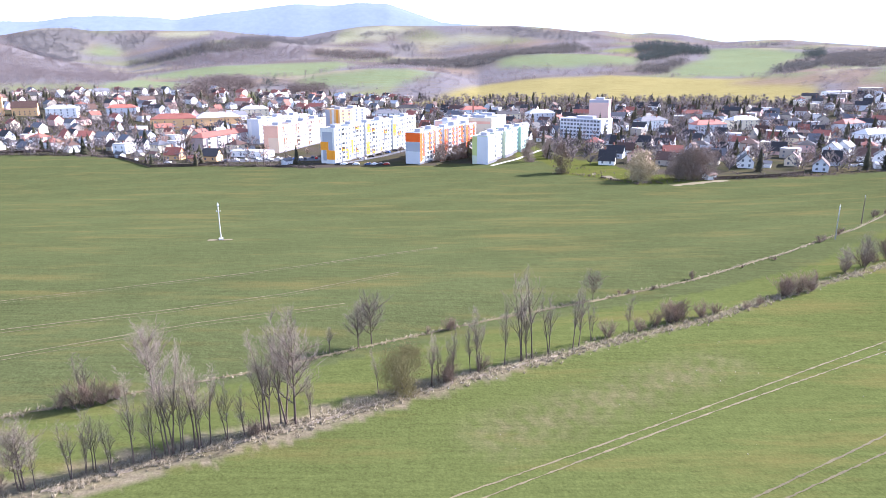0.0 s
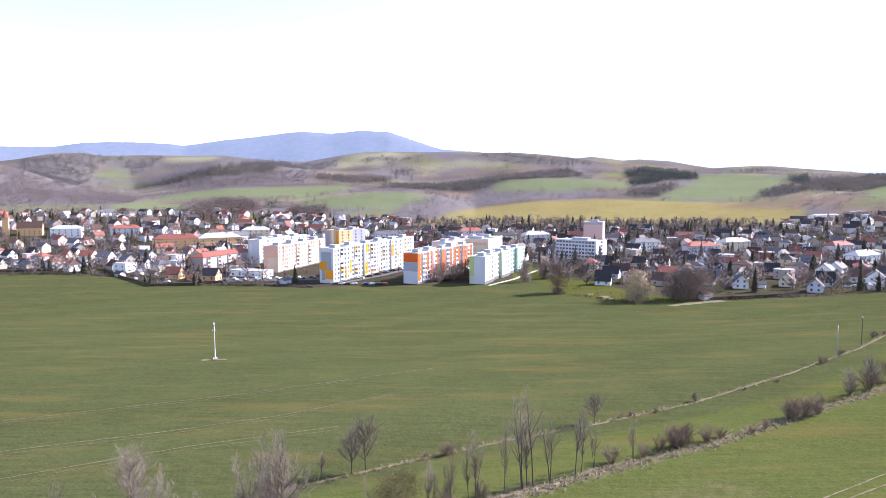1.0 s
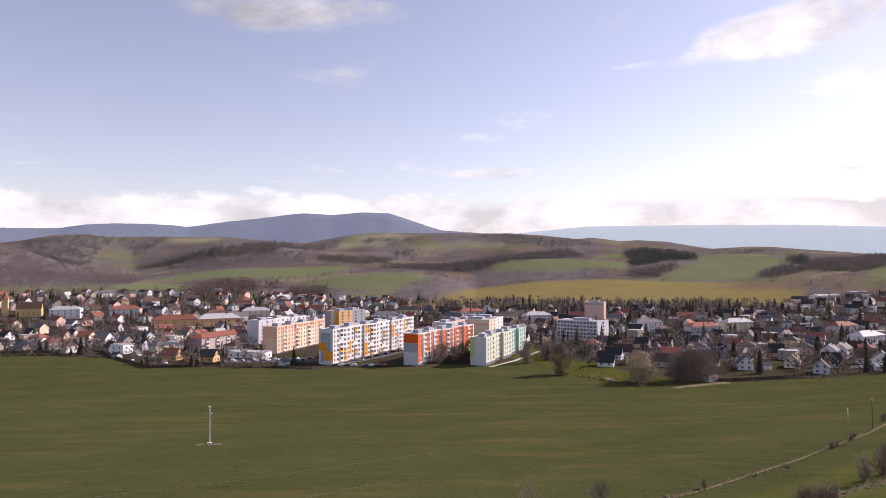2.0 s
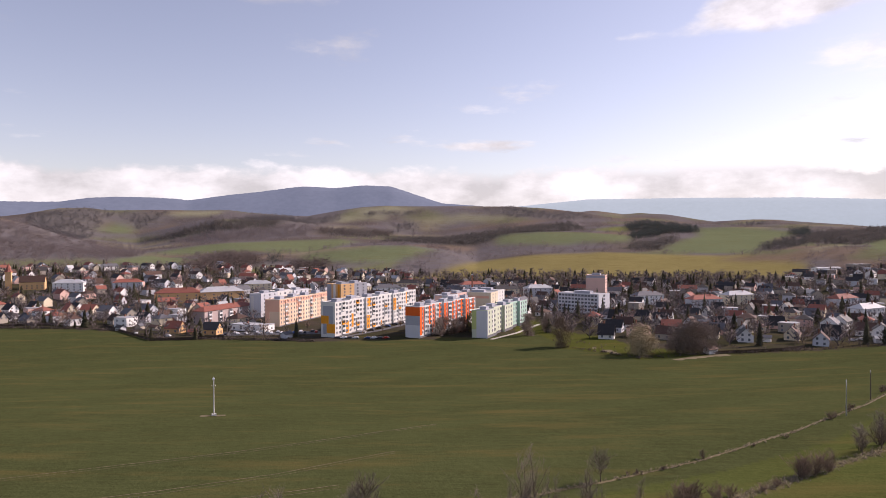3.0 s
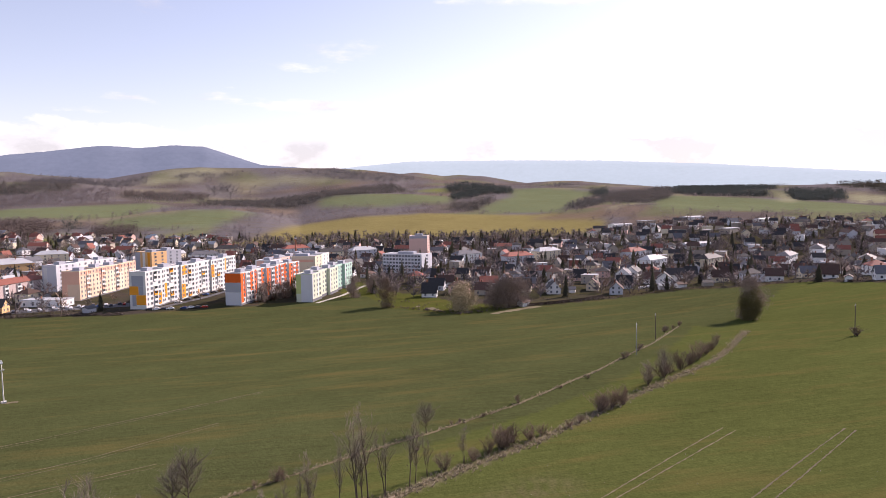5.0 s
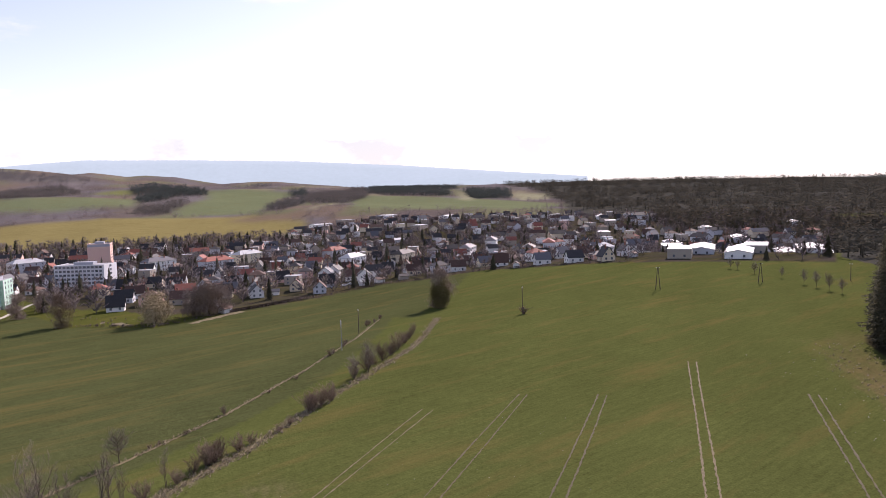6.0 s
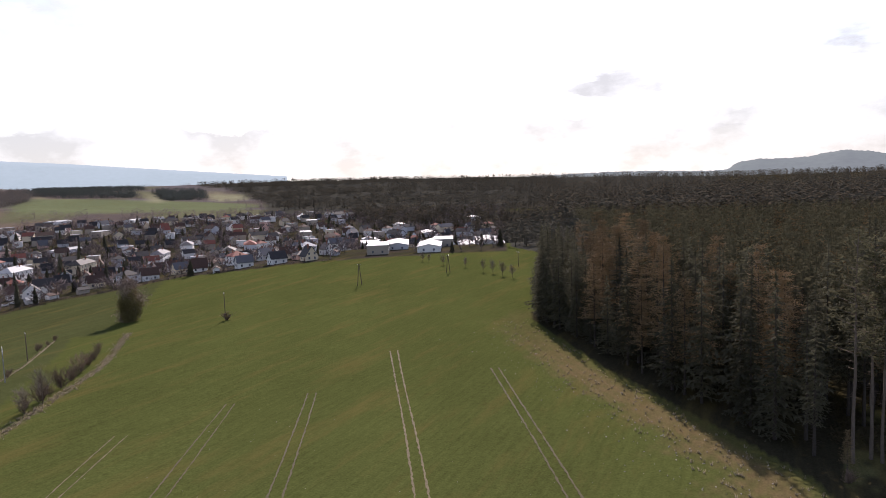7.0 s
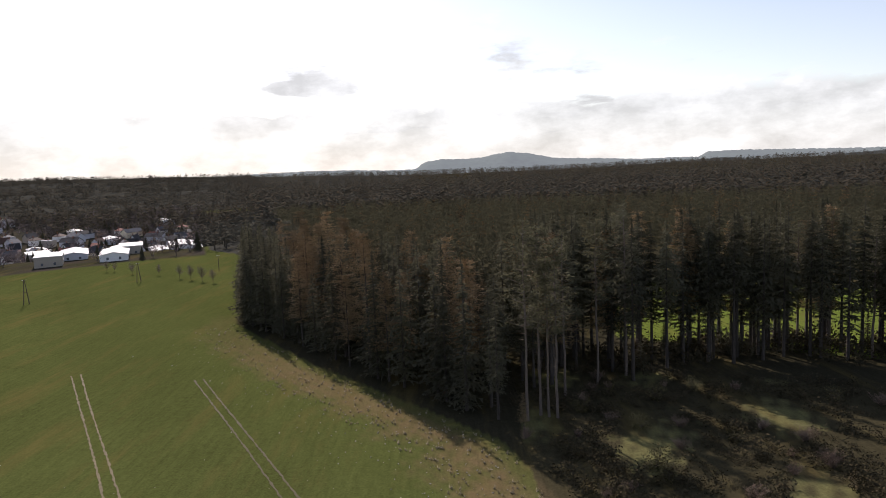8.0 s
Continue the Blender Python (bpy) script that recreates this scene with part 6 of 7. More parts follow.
def cars():
    rng = random.Random(9)
    M_TAR = mat("car_park_asphalt", (0.10, 0.10, 0.105), 0.9, 0.2, 0.2)
    rows = [(-136 + 3.4 * i + rng.gauss(0, 0.3), 417 + 0.5 * i + 5.5 * (i % 2) + rng.gauss(0, 0.4), 8) for i in range(19)] + \
           [(-64 + 3.6 * i, 399.0 - 0.15 * i, 95) for i in range(10) if rng.random() < 0.75] + \
           [(-52 + 4.4 * i, 424 + 9.8 * i, 66) for i in range(8) if rng.random() < 0.8] + [(-194.5, 422.5, 30), (-169.3, 409.5, 80), (300, 352, 20), (228, 377, 70), (234, 379, 70), (210, 380, 10), (272, 368, 60)]
    for x, y, t in rows:
        k = rng.choice((0, 0, 0, 1, 1, 2, 2, 3, 4))
        w, body = PAINTS[k]
        o = thing("car", on_land(x, y, t + rng.gauss(0, 3)), f"{w} parked hatchback near the apartment blocks" if x < 100 else f"{w} car parked by the houses", "car", "parked cars")
        piece("body", body, o)
        piece("glass", GLASSHOUSE, o)
        for sx in (-0.78, 0.78):
            for sy in (-1.3, 1.35):
                piece("wheel", WHEEL, o, Matrix.Translation((sx, sy, 0.32)))
    tagged(strip("car_park", [(-140, 420), (-70, 427)], 15, 0.03, M_TAR, 81, 0.04, 4), "grey asphalt car park beside the blocks", "car park", kind="structure")
    M_PATH = mat("pale_paving", (0.42, 0.39, 0.34), 0.9, 0.2, 0.3)
    tagged(strip("pavement", [(27, 393), (45, 420), (64, 462), (72, 470)], 2.5, 0.05, M_PATH, 82, 0.05, 2), "pale footpath along the green block", "footpath", kind="structure")
    tagged(strip("pavement", [(-64, 400), (-40, 440), (-14, 500)], 4.5, 0.05, M_TAR, 83, 0.05, 4), "asphalt lane in front of the white block", "lane", kind="structure")
    tagged(strip("bare_patch", [(65.5, 362), (83, 359.6), (88, 338), (92.4, 322), (106, 322), (121.9, 329), (142, 338)], 4.5, 0.05, M_RUT, 84, 0.4, 2, 0.1), "worn earth track along the field edge", "earth track", kind="structure")
    tagged(strip("road", [(206, 372), (228, 402), (262, 446), (300, 500)], 5.5, 0.06, M_TAR, 85, 0.05, 3), "asphalt street running into the town", "road", kind="structure")


cars()


# ---- garden fences along the crop ----
M_FENCE = mat("dark_stained_boards", (0.055, 0.038, 0.028), 0.9, 0.3, 1.5, 0.3, per_object=0.3)
POST = boxes("post", [(-0.06, 0.06, -0.06, 0.06, -0.4, 1.75)], M_FENCE)
PANEL = boxes("panel", [(0.08, 2.92, -0.025, 0.025, z, z + 0.36) for z in (0.12, 0.52, 0.92, 1.32)], M_FENCE)


def garden_fence(line, label):
    """Posts every three metres with boarded panels between them, along a broken line."""
    o = thing("garden_fence", Matrix(), label, "fence", "garden fences")
    for (x0, y0), (x1, y1) in zip(line, line[1:]):
        n = max(1, round(math.hypot(x1 - x0, y1 - y0) / 3))
        for i in range(n):
            xa, ya = x0 + (x1 - x0) * i / n, y0 + (y1 - y0) * i / n
            xb, yb = x0 + (x1 - x0) * (i + 1) / n, y0 + (y1 - y0) * (i + 1) / n
            za, zb = land1(xa, ya), land1(xb, yb)
            turn = Matrix.Rotation(math.atan2(yb - ya, xb - xa), 4, "Z")
            piece("post", POST, o, Matrix.Translation((xa, ya, za)) @ turn)
            k = math.hypot(xb - xa, yb - ya) / 3
            tilt = Matrix.Rotation(-math.atan2(zb - za, 3 * k), 4, "Y")
            piece("panel", PANEL, o, Matrix.Translation((xa, ya, za)) @ turn @ tilt @ Matrix.Diagonal((k, 1, 1, 1)))
    piece("post", POST, o, Matrix.Translation((*line[-1], land1(*line[-1]))))
    return o


garden_fence([(-236.3, 464.4), (-205.9, 429.3), (-172.6, 392.5), (-151.6, 396.2), (-133.5, 404.8)], "dark boarded fence round the gardens beside the crop")
garden_fence([(137.0, 339.5), (161.7, 344.0), (177.0, 348.5), (190, 356)], "low dark boarded fence behind the field edge")


# ---- trees of the town ----
def town_bare(seed):
    rng = random.Random(seed)
    wood, twig = ([], []), ([], [])
    tube(*wood, (0, 0, 0), (0, 0, 5.0), 0.2, 0.12, 5)
    tube(*wood, (0, 0, 5.0), (rng.gauss(0, 0.4), rng.gauss(0, 0.4), 9.0), 0.12, 0.03, 4)
    for i in range(17):
        z = rng.uniform(1.8, 7.0)
        a, o = rng.uniform(0, 6.28), rng.uniform(0.5, 1.0)
        way = Vector((math.cos(a) * o, math.sin(a) * o, rng.uniform(0.5, 1.0))).normalized()
        l = rng.uniform(2.4, 4.4) * (1.2 - z / 12)
        p = Vector((0, 0, z))
        tube(*wood, p, p + way * l, 0.07, 0.02, 3)
        for k in range(14):
            q = p + way * l * rng.uniform(0.3, 1.0)
            w = (way + Vector((rng.gauss(0, 0.6), rng.gauss(0, 0.6), rng.gauss(0.2, 0.4)))).normalized()
            sliver(*twig, q, q + w * rng.uniform(1.0, 2.2), 0.06)
    return wood, twig


TOWN_BARE = [tree_parts(*town_bare(i), M_BARK, (M_TWIG, M_TWIG_RED, M_TWIG_RED)[i % 3]) for i in range(5)]
def garden_spruce(seed):
    """A dense garden spruce: ragged skirts under the outer boughs."""
    wood, need = spruce(200 + seed, 14, 2.7, 18, 0.04, 0.4, 9)
    v, f = far_spruce(60 + seed, 11)
    b = len(need[0])
    need[0].extend(Vector((p[0] * 1.15, p[1] * 1.15, p[2] * 1.38)) for p in v.tolist())
    need[1].extend(tuple(b + i for i in q) for q in f.tolist())
    return wood, need


TOWN_SPRUCE = [tree_parts(*garden_spruce(i), M_PINE_BARK, M_NEEDLE) for i in range(3)]
M_TWIG_BROWN = mat("brown_twigs", (0.235, 0.18, 0.145), 0.9, 0.25, 0.5, per_object=0.2)
WILLOW = [tree_parts(*leafy(220, 12, 12.5, 6500, 0.5, 0.3), M_BARK, M_CATKIN)]
BROWN = [tree_parts(*leafy(230, 13, 10, 6000, 0.6, 0.16), M_BARK, M_TWIG_BROWN)]
OVAL = [tree_parts(*leafy(231, 14, 8, 6500, 0.5, 0.2), M_BARK, M_TWIG_BROWN)]
COLUMN = [tree_parts(*leafy(240, 16, 4.5, 900, 0.35), M_BARK, M_IVY)]


def town_trees():
    rng = random.Random(33)

    def put(kind, x, y, h, size, label, cat):
        o = stamp("tree" if cat == "tree" else "spruce_tree", kind[rng.randrange(len(kind))], on_land(x, y, rng.uniform(0, 360), 1, 0.1), label, cat, "trees of the town")
        s = h / size
        o.scale = (s * rng.uniform(0.9, 1.15), s * rng.uniform(0.9, 1.15), s)

    for x, y, h in ((62.8, 363.5, 16.0), (50, 408, 13), (64, 424, 12)):
        put(OVAL, x, y, h, 14, "leafless round-crowned tree at the field's edge", "tree")
    put(WILLOW, 98.7, 338.6, 13.5, 12, "willow with yellowish budding twigs at the field's edge", "tree")
    for x, y, h in ((126, 342, 17.0), (119, 345, 14.0), (133, 344, 15)):
        put(BROWN, x, y, h, 13, "clump of leafless brown trees at the field's edge", "tree")
    for x, y, h in ((71.5, 496, 13.0), (79.5, 490, 12.5), (85.5, 481, 14.0), (89, 486, 12.4), (94.7, 480, 16.8), (116, 496, 15.8), (121, 493, 12), (14.4, 432, 12), (98, 452, 9), (91, 436, 8),
                    (-300, 640, 14), (-322, 660, 15), (-290, 600, 12), (-180, 470, 11), (300, 430, 22), (296, 380, 14), (307, 377, 15), (235, 360, 11), (262, 420, 14), (226, 470, 15), (180, 650, 20), (190, 655, 18), (205, 660, 20), (380, 520, 18)):
        put(TOWN_SPRUCE, x, y, h, 14, "dark green spruce among the town's buildings", "spruce tree")
    for x, y, h in ((-3.5, 412, 10.5), (1.5, 415, 11.5), (6.5, 421, 9), (11.5, 427, 10)):
        put(BROWN, x, y, h, 13, "leafless brown tree beside the orange block", "tree")
    put(COLUMN, 21, 411, 15, 16, "narrow olive tree beside the green block", "tree")
    put(COLUMN, 16, 420, 13, 16, "narrow olive tree beside the green block", "tree")
    for x, y, h in ((-120, 411, 6), (-98, 413, 7), (-90, 440, 6), (-78, 438, 7), (-70, 409, 7), (-182, 470, 15), (-175, 462, 13), (-24, 470, 8), (-30, 452, 7), (-40, 430, 6), (-50, 415, 5)):
        put(TOWN_BARE, x, y, h, 9, "leafless tree near the apartment blocks", "tree")
    n = 0
    for i in range(4000):
        if n >= 260:
            break
        az, d = rng.uniform(-35, 68), rng.uniform(400, 900)
        x, y = polar(az, d)
        if d < np.interp(az, EDGE_AZ, EDGE_D) + 3 or az > 52 and d < 440 or -12 < az < 6 and d < 500 or not free(x, y, 1.0):
            continue
        n += 1
        if rng.random() < 0.22:
            put(TOWN_SPRUCE, x, y, rng.uniform(9, 17), 14, "dark green spruce in a town garden", "spruce tree")
        else:
            put(TOWN_BARE, x, y, rng.uniform(7, 13), 9, "leafless tree in a town garden", "tree")
    # garden bushes and back-garden trees, past counting
    spots = []
    for i in range(26000):
        if len(spots) >= 5000:
            break
        az, d = rng.uniform(-35, 70), 400 + 620 * rng.random() ** 0.8
        x, y = polar(az, d)
        if d < np.interp(az, EDGE_AZ, EDGE_D) + 1 or az > 52 and d < 400 or -16 < az < 8 and d < 500 or not free(x, y, 0.0):
            continue
        s = rng.uniform(0.3, 1.3)
        spots.append((27 + rng.randrange(4) if rng.random() < 0.82 else 4 + rng.randrange(4), x, y, -0.2, rng.uniform(0, 6.28), s * 1.3, s))
    strew("garden_conifers", FAR, [s for s in spots if s[0] < 27], M_DEEP, "dark conifers in gardens between the houses", "conifers")
    # the shrubs share the hill woods' haze-lifted colour
    strew("garden_shrubs", FAR, [s for s in spots if s[0] > 26], M_HAZED_BARE, "leafless garden shrubs and trees between the houses", "shrubs")
    hedge = []
    for i in range(1500):
        az = rng.choice((rng.uniform(-34, -11), rng.uniform(9, 55)))
        if rng.random() < 0.25 and az > 0:
            continue
        x, y = polar(az, float(np.interp(az, EDGE_AZ, EDGE_D)) + rng.gauss(1.5, 0.7) + (0 if rng.random() < 0.7 else rng.uniform(0, 26)))
        s = rng.uniform(0.14, 0.26)
        hedge.append((rng.randrange(4), x, y, -0.25, rng.uniform(0, 6.28), s * 1.5, s))
    for i in range(420):
        u = rng.random()
        s = rng.uniform(0.2, 0.32)
        hedge.append((rng.randrange(4), -318 + 46 * u + rng.gauss(0, 0.8), 462.5 + 8.5 * u + rng.gauss(0, 0.8), -0.25, rng.uniform(0, 6.28), s * 1.4, s))
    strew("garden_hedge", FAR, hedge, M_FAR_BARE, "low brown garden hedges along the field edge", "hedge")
    for x, y, h in ((316.6, 162.2, 5.3), (315.4, 157.9, 4.5), (304.4, 144.5, 5.1), (296.5, 128.8, 4.8), (282.8, 114.2, 5.9), (278.1, 107.7, 6.1), (271.7, 100.7, 6.2), (267.0, 94.6, 5.4)):
        put(CROWN, x, y, h, 10, "small leafless tree in a row along the field", "tree")


town_trees()


# ---- hedges between the fields ----
def plant(name, kinds, row, size, seed, label, category, group="", slim=1.0):
    rng = random.Random(seed)
    for x, y, h in row:
        k = rng.randrange(len(kinds))
        o = stamp(name, kinds[k], on_land(x, y, rng.uniform(0, 360), 1.0, 0.05), label, category, group)
        s = h / size * (1.18 if kinds is THIN else 1.0)
        o.scale = ((s * rng.uniform(0.9, 1.1) if s > 0.6 else s * 1.15) * slim, (s if s > 0.6 else s * 1.1) * slim, s)


LOW_THIN = [(-41.8, 57.1, 6.9), (-40.3, 57.3, 5.6), (-37.5, 58.8, 5.9), (-36.0, 60.3, 6.3), (-34.2, 60.2, 5.5), (-32.5, 61.2, 9.7),
            (-30.7, 62.1, 7.0), (-29.5, 62.9, 10.0), (-29.1, 63.4, 8.4), (-26.9, 64.1, 9.9), (-25.8, 65.1, 8.0), (-24.3, 66.2, 7.0),
            (-22.6, 66.8, 5.0), (-20.6, 67.7, 9.0), (-19.9, 67.9, 10.3), (-18.7, 69.3, 10.8), (-8.6, 77.0, 5.1), (-1.9, 79.0, 6.2)]
LOW_THIN_FAR = [(-1.0, 79.7, 5.4), (3.1, 82.9, 6.0), (4.3, 82.9, 7.2), (7.9, 85.1, 9.0), (10.2, 86.7, 11.5), (12.0, 87.2, 11.3), (14.5, 88.8, 8.5),
                (18.4, 90.9, 9.4), (21.7, 93.8, 5.4), (28.2, 97.0, 5.0), (-36.4, 59.5, 5.2), (-28.4, 64.0, 7.4), (-26.5, 64.5, 7.0),
                (-15.9, 70.0, 5.2), (0.6, 80.6, 5.8), (19.6, 91.6, 7.8), (11.0, 87.0, 8.0)]
LOW_CROWN = [(-17.5, 69.6, 12.5), (-41.3, 57.1, 7.0), (86.4, 133.2, 7.2), (79.8, 128.8, 5.8)]
LOW_SHRUB = [(-0.3, 79.7, 4.0), (0.8, 80.0, 3.0), (24.6, 95.1, 3.4), (32.7, 99.5, 3.4), (35.9, 101.1, 4.7), (38.6, 102.5, 4.3), (41.9, 103.9, 3.4),
             (44.9, 105.6, 2.4), (54.2, 110.2, 2.2), (60.7, 115.0, 4.9), (64.0, 116.6, 5.2), (67.4, 118.1, 4.6), (29.9, 97.5, 2.7), (4.7, 83.9, 2.8),
             (88.4, 136.9, 5.6), (97.6, 143.1, 5.6), (109.3, 153.2, 6.0), (127.4, 169.4, 4.1), (81.4, 132.2, 4.0), (62.2, 116.0, 4.2), (37.2, 101.8, 4.0),
             (92.6, 140.0, 3.6), (103.6, 148.4, 4.4), (116.5, 159.5, 4.2), (121.5, 164.0, 3.4), (51.0, 108.2, 1.7), (-43.5, 56.0, 3.4), (-21.5, 67.0, 2.6)]
TOP_SHRUB = [(-47.1, 73.5, 3.0), (-45.3, 74.0, 4.6), (-43.6, 74.7, 4.6), (-42.4, 75.4, 3.5), (-41.5, 76.8, 2.8), (-3.0, 101.0, 1.4), (0.2, 102.0, 2.7),
             (1.4, 102.6, 2.0), (32.8, 120.9, 1.0), (34.6, 121.6, 1.1), (40.2, 124.2, 1.1), (50.2, 130.7, 2.5), (93.0, 162.2, 2.3), (95.0, 164.0, 2.0), (103.0, 171.8, 2.2),
             (106.0, 175.6, 1.8), (134.2, 205.6, 2.4), (131.4, 202.5, 2.9), (146.1, 215.7, 2.4), (139.0, 209.0, 2.0), (74.0, 146.0, 1.2), (64.0, 139.5, 1.0)]
TOP_CROWN = [(-37.6, 78.2, 9.8), (-11.5, 95.8, 8.3), (-13.4, 94.6, 7.0), (27.0, 117.2, 5.7)]
TOP_THIN = [(-17.5, 92.9, 3.6), (-44.4, 74.8, 6.2)]

YOUNG = "slender leafless young tree in the hedgerow between fields"
plant("tree", THIN, LOW_THIN, 10, 1, YOUNG, "tree", "hedgerow trees", 0.85)
plant("tree", THIN, LOW_THIN_FAR, 10, 2, YOUNG, "tree", "hedgerow trees", 0.75)
plant("tree", CROWN, LOW_CROWN + TOP_CROWN, 10, 3, "leafless broad-crowned tree standing in the hedgerow", "tree", "hedgerow trees")
plant("tree", THIN, TOP_THIN, 10, 4, "small leafless sapling on the grassy bank", "tree", "hedgerow trees")
plant("shrub", SHRUB, LOW_SHRUB, 4, 5, "leafless reddish-brown shrub in the hedgerow", "shrub", "hedgerow shrubs", 0.8)
plant("shrub", SHRUB, TOP_SHRUB, 4, 6, "low leafless shrub on the dry grassy bank", "shrub", "bank shrubs", 0.75)
plant("shrub", [BUSH[0]], [(-5.5, 77.1, 6.2)], 5.8, 7, "dense rounded olive-green shrub beside the field edge", "shrub", "hedgerow shrubs")
plant("shrub", SHRUB, [(168.0, 159.4, 3.6)], 4, 9, "leafless shrub growing round the foot of a pole", "shrub")
plant("tree", [BUSH[1]], [(171.6, 209.5, 11.5)], 13, 8, "dense ivy-covered tree at the hedgerow's end", "tree", "hedgerow trees")


plant("shrub", [BUSH[0]], [(171.0, 208.6, 7.5), (173.2, 211.5, 6.5)], 5.8, 12, "dense dark ivy-clad shrub at the foot of a tree", "shrub")


plant("tree", OVAL, [(174.0, 212.5, 15.5)], 14, 13, "leafless round-crowned brown tree beside an ivy-covered one", "tree", "hedgerow trees")


# ---- forest ----
EDGE_X, EDGE_Y = [60, 78, 96, 117, 140, 186, 340], [-40, -12, -7, 10, 29, 60, 106]


def wood_gap(x, y):
    """How far inside the forest a place lies: metres behind its edge."""
    return (float(np.interp(x, EDGE_X, EDGE_Y)) - y) * 0.82


def forest():
    rng = random.Random(21)
    near = []
    for i in range(5000):
        if len(near) >= 165:
            break
        x, y = rng.uniform(92, 250), rng.uniform(-60, 80)
        g = wood_gap(x, y)
        az = math.degrees(math.atan2(x, y))
        if not (4.5 if x < 165 else 2.0) < g < 28 or az > 99 or x > 215 and g > 20 or az > 94 and x < 119:
            continue
        if any((x - a) ** 2 + (y - b) ** 2 < (9 if g < 6 else 15) for a, b, *_ in near):
            continue
        near.append((x, y, g, az))
    for x, y, g, az in near:
        u = rng.random()
        if az > 92.5 and g < 30:
            kind, nm = (TALL, "spruce_tree") if u < 0.86 else (LARCH, "larch_tree")
        elif g > 4 and u < 0.3 and az > 76:
            kind, nm = LARCH, "larch_tree"
        elif g > 8 and u > 0.9:
            kind, nm = PINE, "pine_tree"
        else:
            kind, nm = SPRUCE, "spruce_tree"
        lab = {"pine_tree": "tall pine with a long bare trunk at the forest edge", "larch_tree": "leafless rust-brown larch in the spruce forest",
               "spruce_tree": "tall dark green spruce at the forest edge"}[nm]
        o = stamp(nm, kind[rng.randrange(len(kind))], on_land(x, y, rng.uniform(0, 360), 1, 0.1), lab, nm.split("_")[0] + " tree", "forest edge trees")
        s = rng.uniform(0.76, 1.1) * (1.0 if g > 6 else 0.95)
        w = s * rng.uniform(1.05, 1.45)
        o.scale = (w, w * rng.uniform(0.9, 1.1), s)
    # pines with long pale stems at the corner of the clearing
    for x, y, s in ((103.7, -11.6, 1.28), (106.0, -14.0, 1.22), (105.0, -15.2, 1.1), (104.4, -16.5, 1.14), (115.1, -19.6, 1.15), (120.4, -26.5, 1.2), (124.8, -32.9, 1.3)):
        o = stamp("pine_tree", PINE[rng.randrange(4)], on_land(x, y, rng.uniform(0, 360), 1, 0.1), "tall pine with a long bare pale trunk by the clearing", "pine tree", "belt of trees by the clearing")
        o.scale = (s * 0.85, s * 0.85, s)
    o = stamp("larch_tree", LARCH[0], on_land(98.6, -10.4, 40, 1, 0.1), "small yellowish-brown young larch at the forest corner", "larch tree")
    o.scale = (0.3, 0.3, 0.24)
    # the belt beyond the clearing, with young growth under it
    belt = []
    for i in range(34):
        a = rng.uniform(97, 106)
        belt.append((*polar(a, rng.uniform(126, 156)), 0))
    for i in range(72):
        u = rng.random()
        belt.append((130 + 8 * math.sin(u * 3.1) + rng.gauss(0, 4.0) - 14 * max(0, u - 0.6), -30 - 70 * u + rng.gauss(0, 2), 0))
    for i in range(28):
        u = rng.random()
        belt.append((131 + 8 * math.sin(u * 3.1) + rng.gauss(0, 3.0) - 14 * max(0, u - 0.6), -30 - 70 * u + rng.gauss(0, 2), 1))
    for x, y, young in belt:
        u = rng.random()
        if young:
            kind, nm, lab, s = SPRUCE, "spruce_tree", "young dark spruce under the belt of tall trees", rng.uniform(0.12, 0.36)
        elif u < 0.1:
            kind, nm, lab, s = LARCH, "larch_tree", "leafless rust-brown larch by the clearing", rng.uniform(1.0, 1.15)
        elif u < 0.22:
            kind, nm, lab, s = PINE, "pine_tree", "tall slender pine with a bare grey trunk by the clearing", rng.uniform(1.0, 1.2)
        else:
            kind, nm, lab, s = TALL, "spruce_tree", "dark spruce in the belt beside the clearing", rng.uniform(0.95, 1.2)
        o = stamp(nm, kind[rng.randrange(len(kind))], on_land(x, y, rng.uniform(0, 360), 1, 0.1), lab, nm.split("_")[0] + " tree", "belt of trees by the clearing")
        o.scale = (s * (1.5 if young else 1.1), s * (1.5 if young else 1.1), s)
    # the deep forest, past counting
    spots = []
    for i in range(30000):
        if len(spots) > 9000:
            break
        az = rng.uniform(70, 131)
        d = 130 * math.exp(rng.uniform(0, 3.15))
        x, y = polar(az, d)
        g = wood_gap(min(x, 339), y) if x < 340 else (106 + (x - 340) * 0.33 - y) * 0.9
        if g < 25 or (az > 97 and d < 245) or (az > 97 and d < 330 and rng.random() < 0.4):
            continue
        if rng.random() < (0.2 if d > 900 else 0.4 if d < 560 else 0.0):
            continue
        s = (2.4 if d < 500 else 2.1) * rng.uniform(0.88, 1.05)
        kind = rng.choice((23, 24, 25, 23, 24, 25, 23, 26)) if d < 560 else 19 + rng.randrange(4) if rng.random() < 0.85 else 15 + rng.randrange(4)
        spots.append((kind, x, y, -0.2, rng.uniform(0, 6.28), s * (1.1 if d < 560 else 1.5), s))
    strew("forest", FAR, [s for s in spots if 22 < s[0] < 26], M_DEEP, "inner forest of dark green spruce tops", "forest")
    strew("forest", FAR, [s for s in spots if s[0] == 26], M_LARCH_TOPS, "rust-brown larch tops within the spruce forest", "forest")
    strew("forest", FAR, [s for s in spots if s[0] < 23], M_FAR_MIXED, "deep forest of dark spruce reaching far back", "forest")


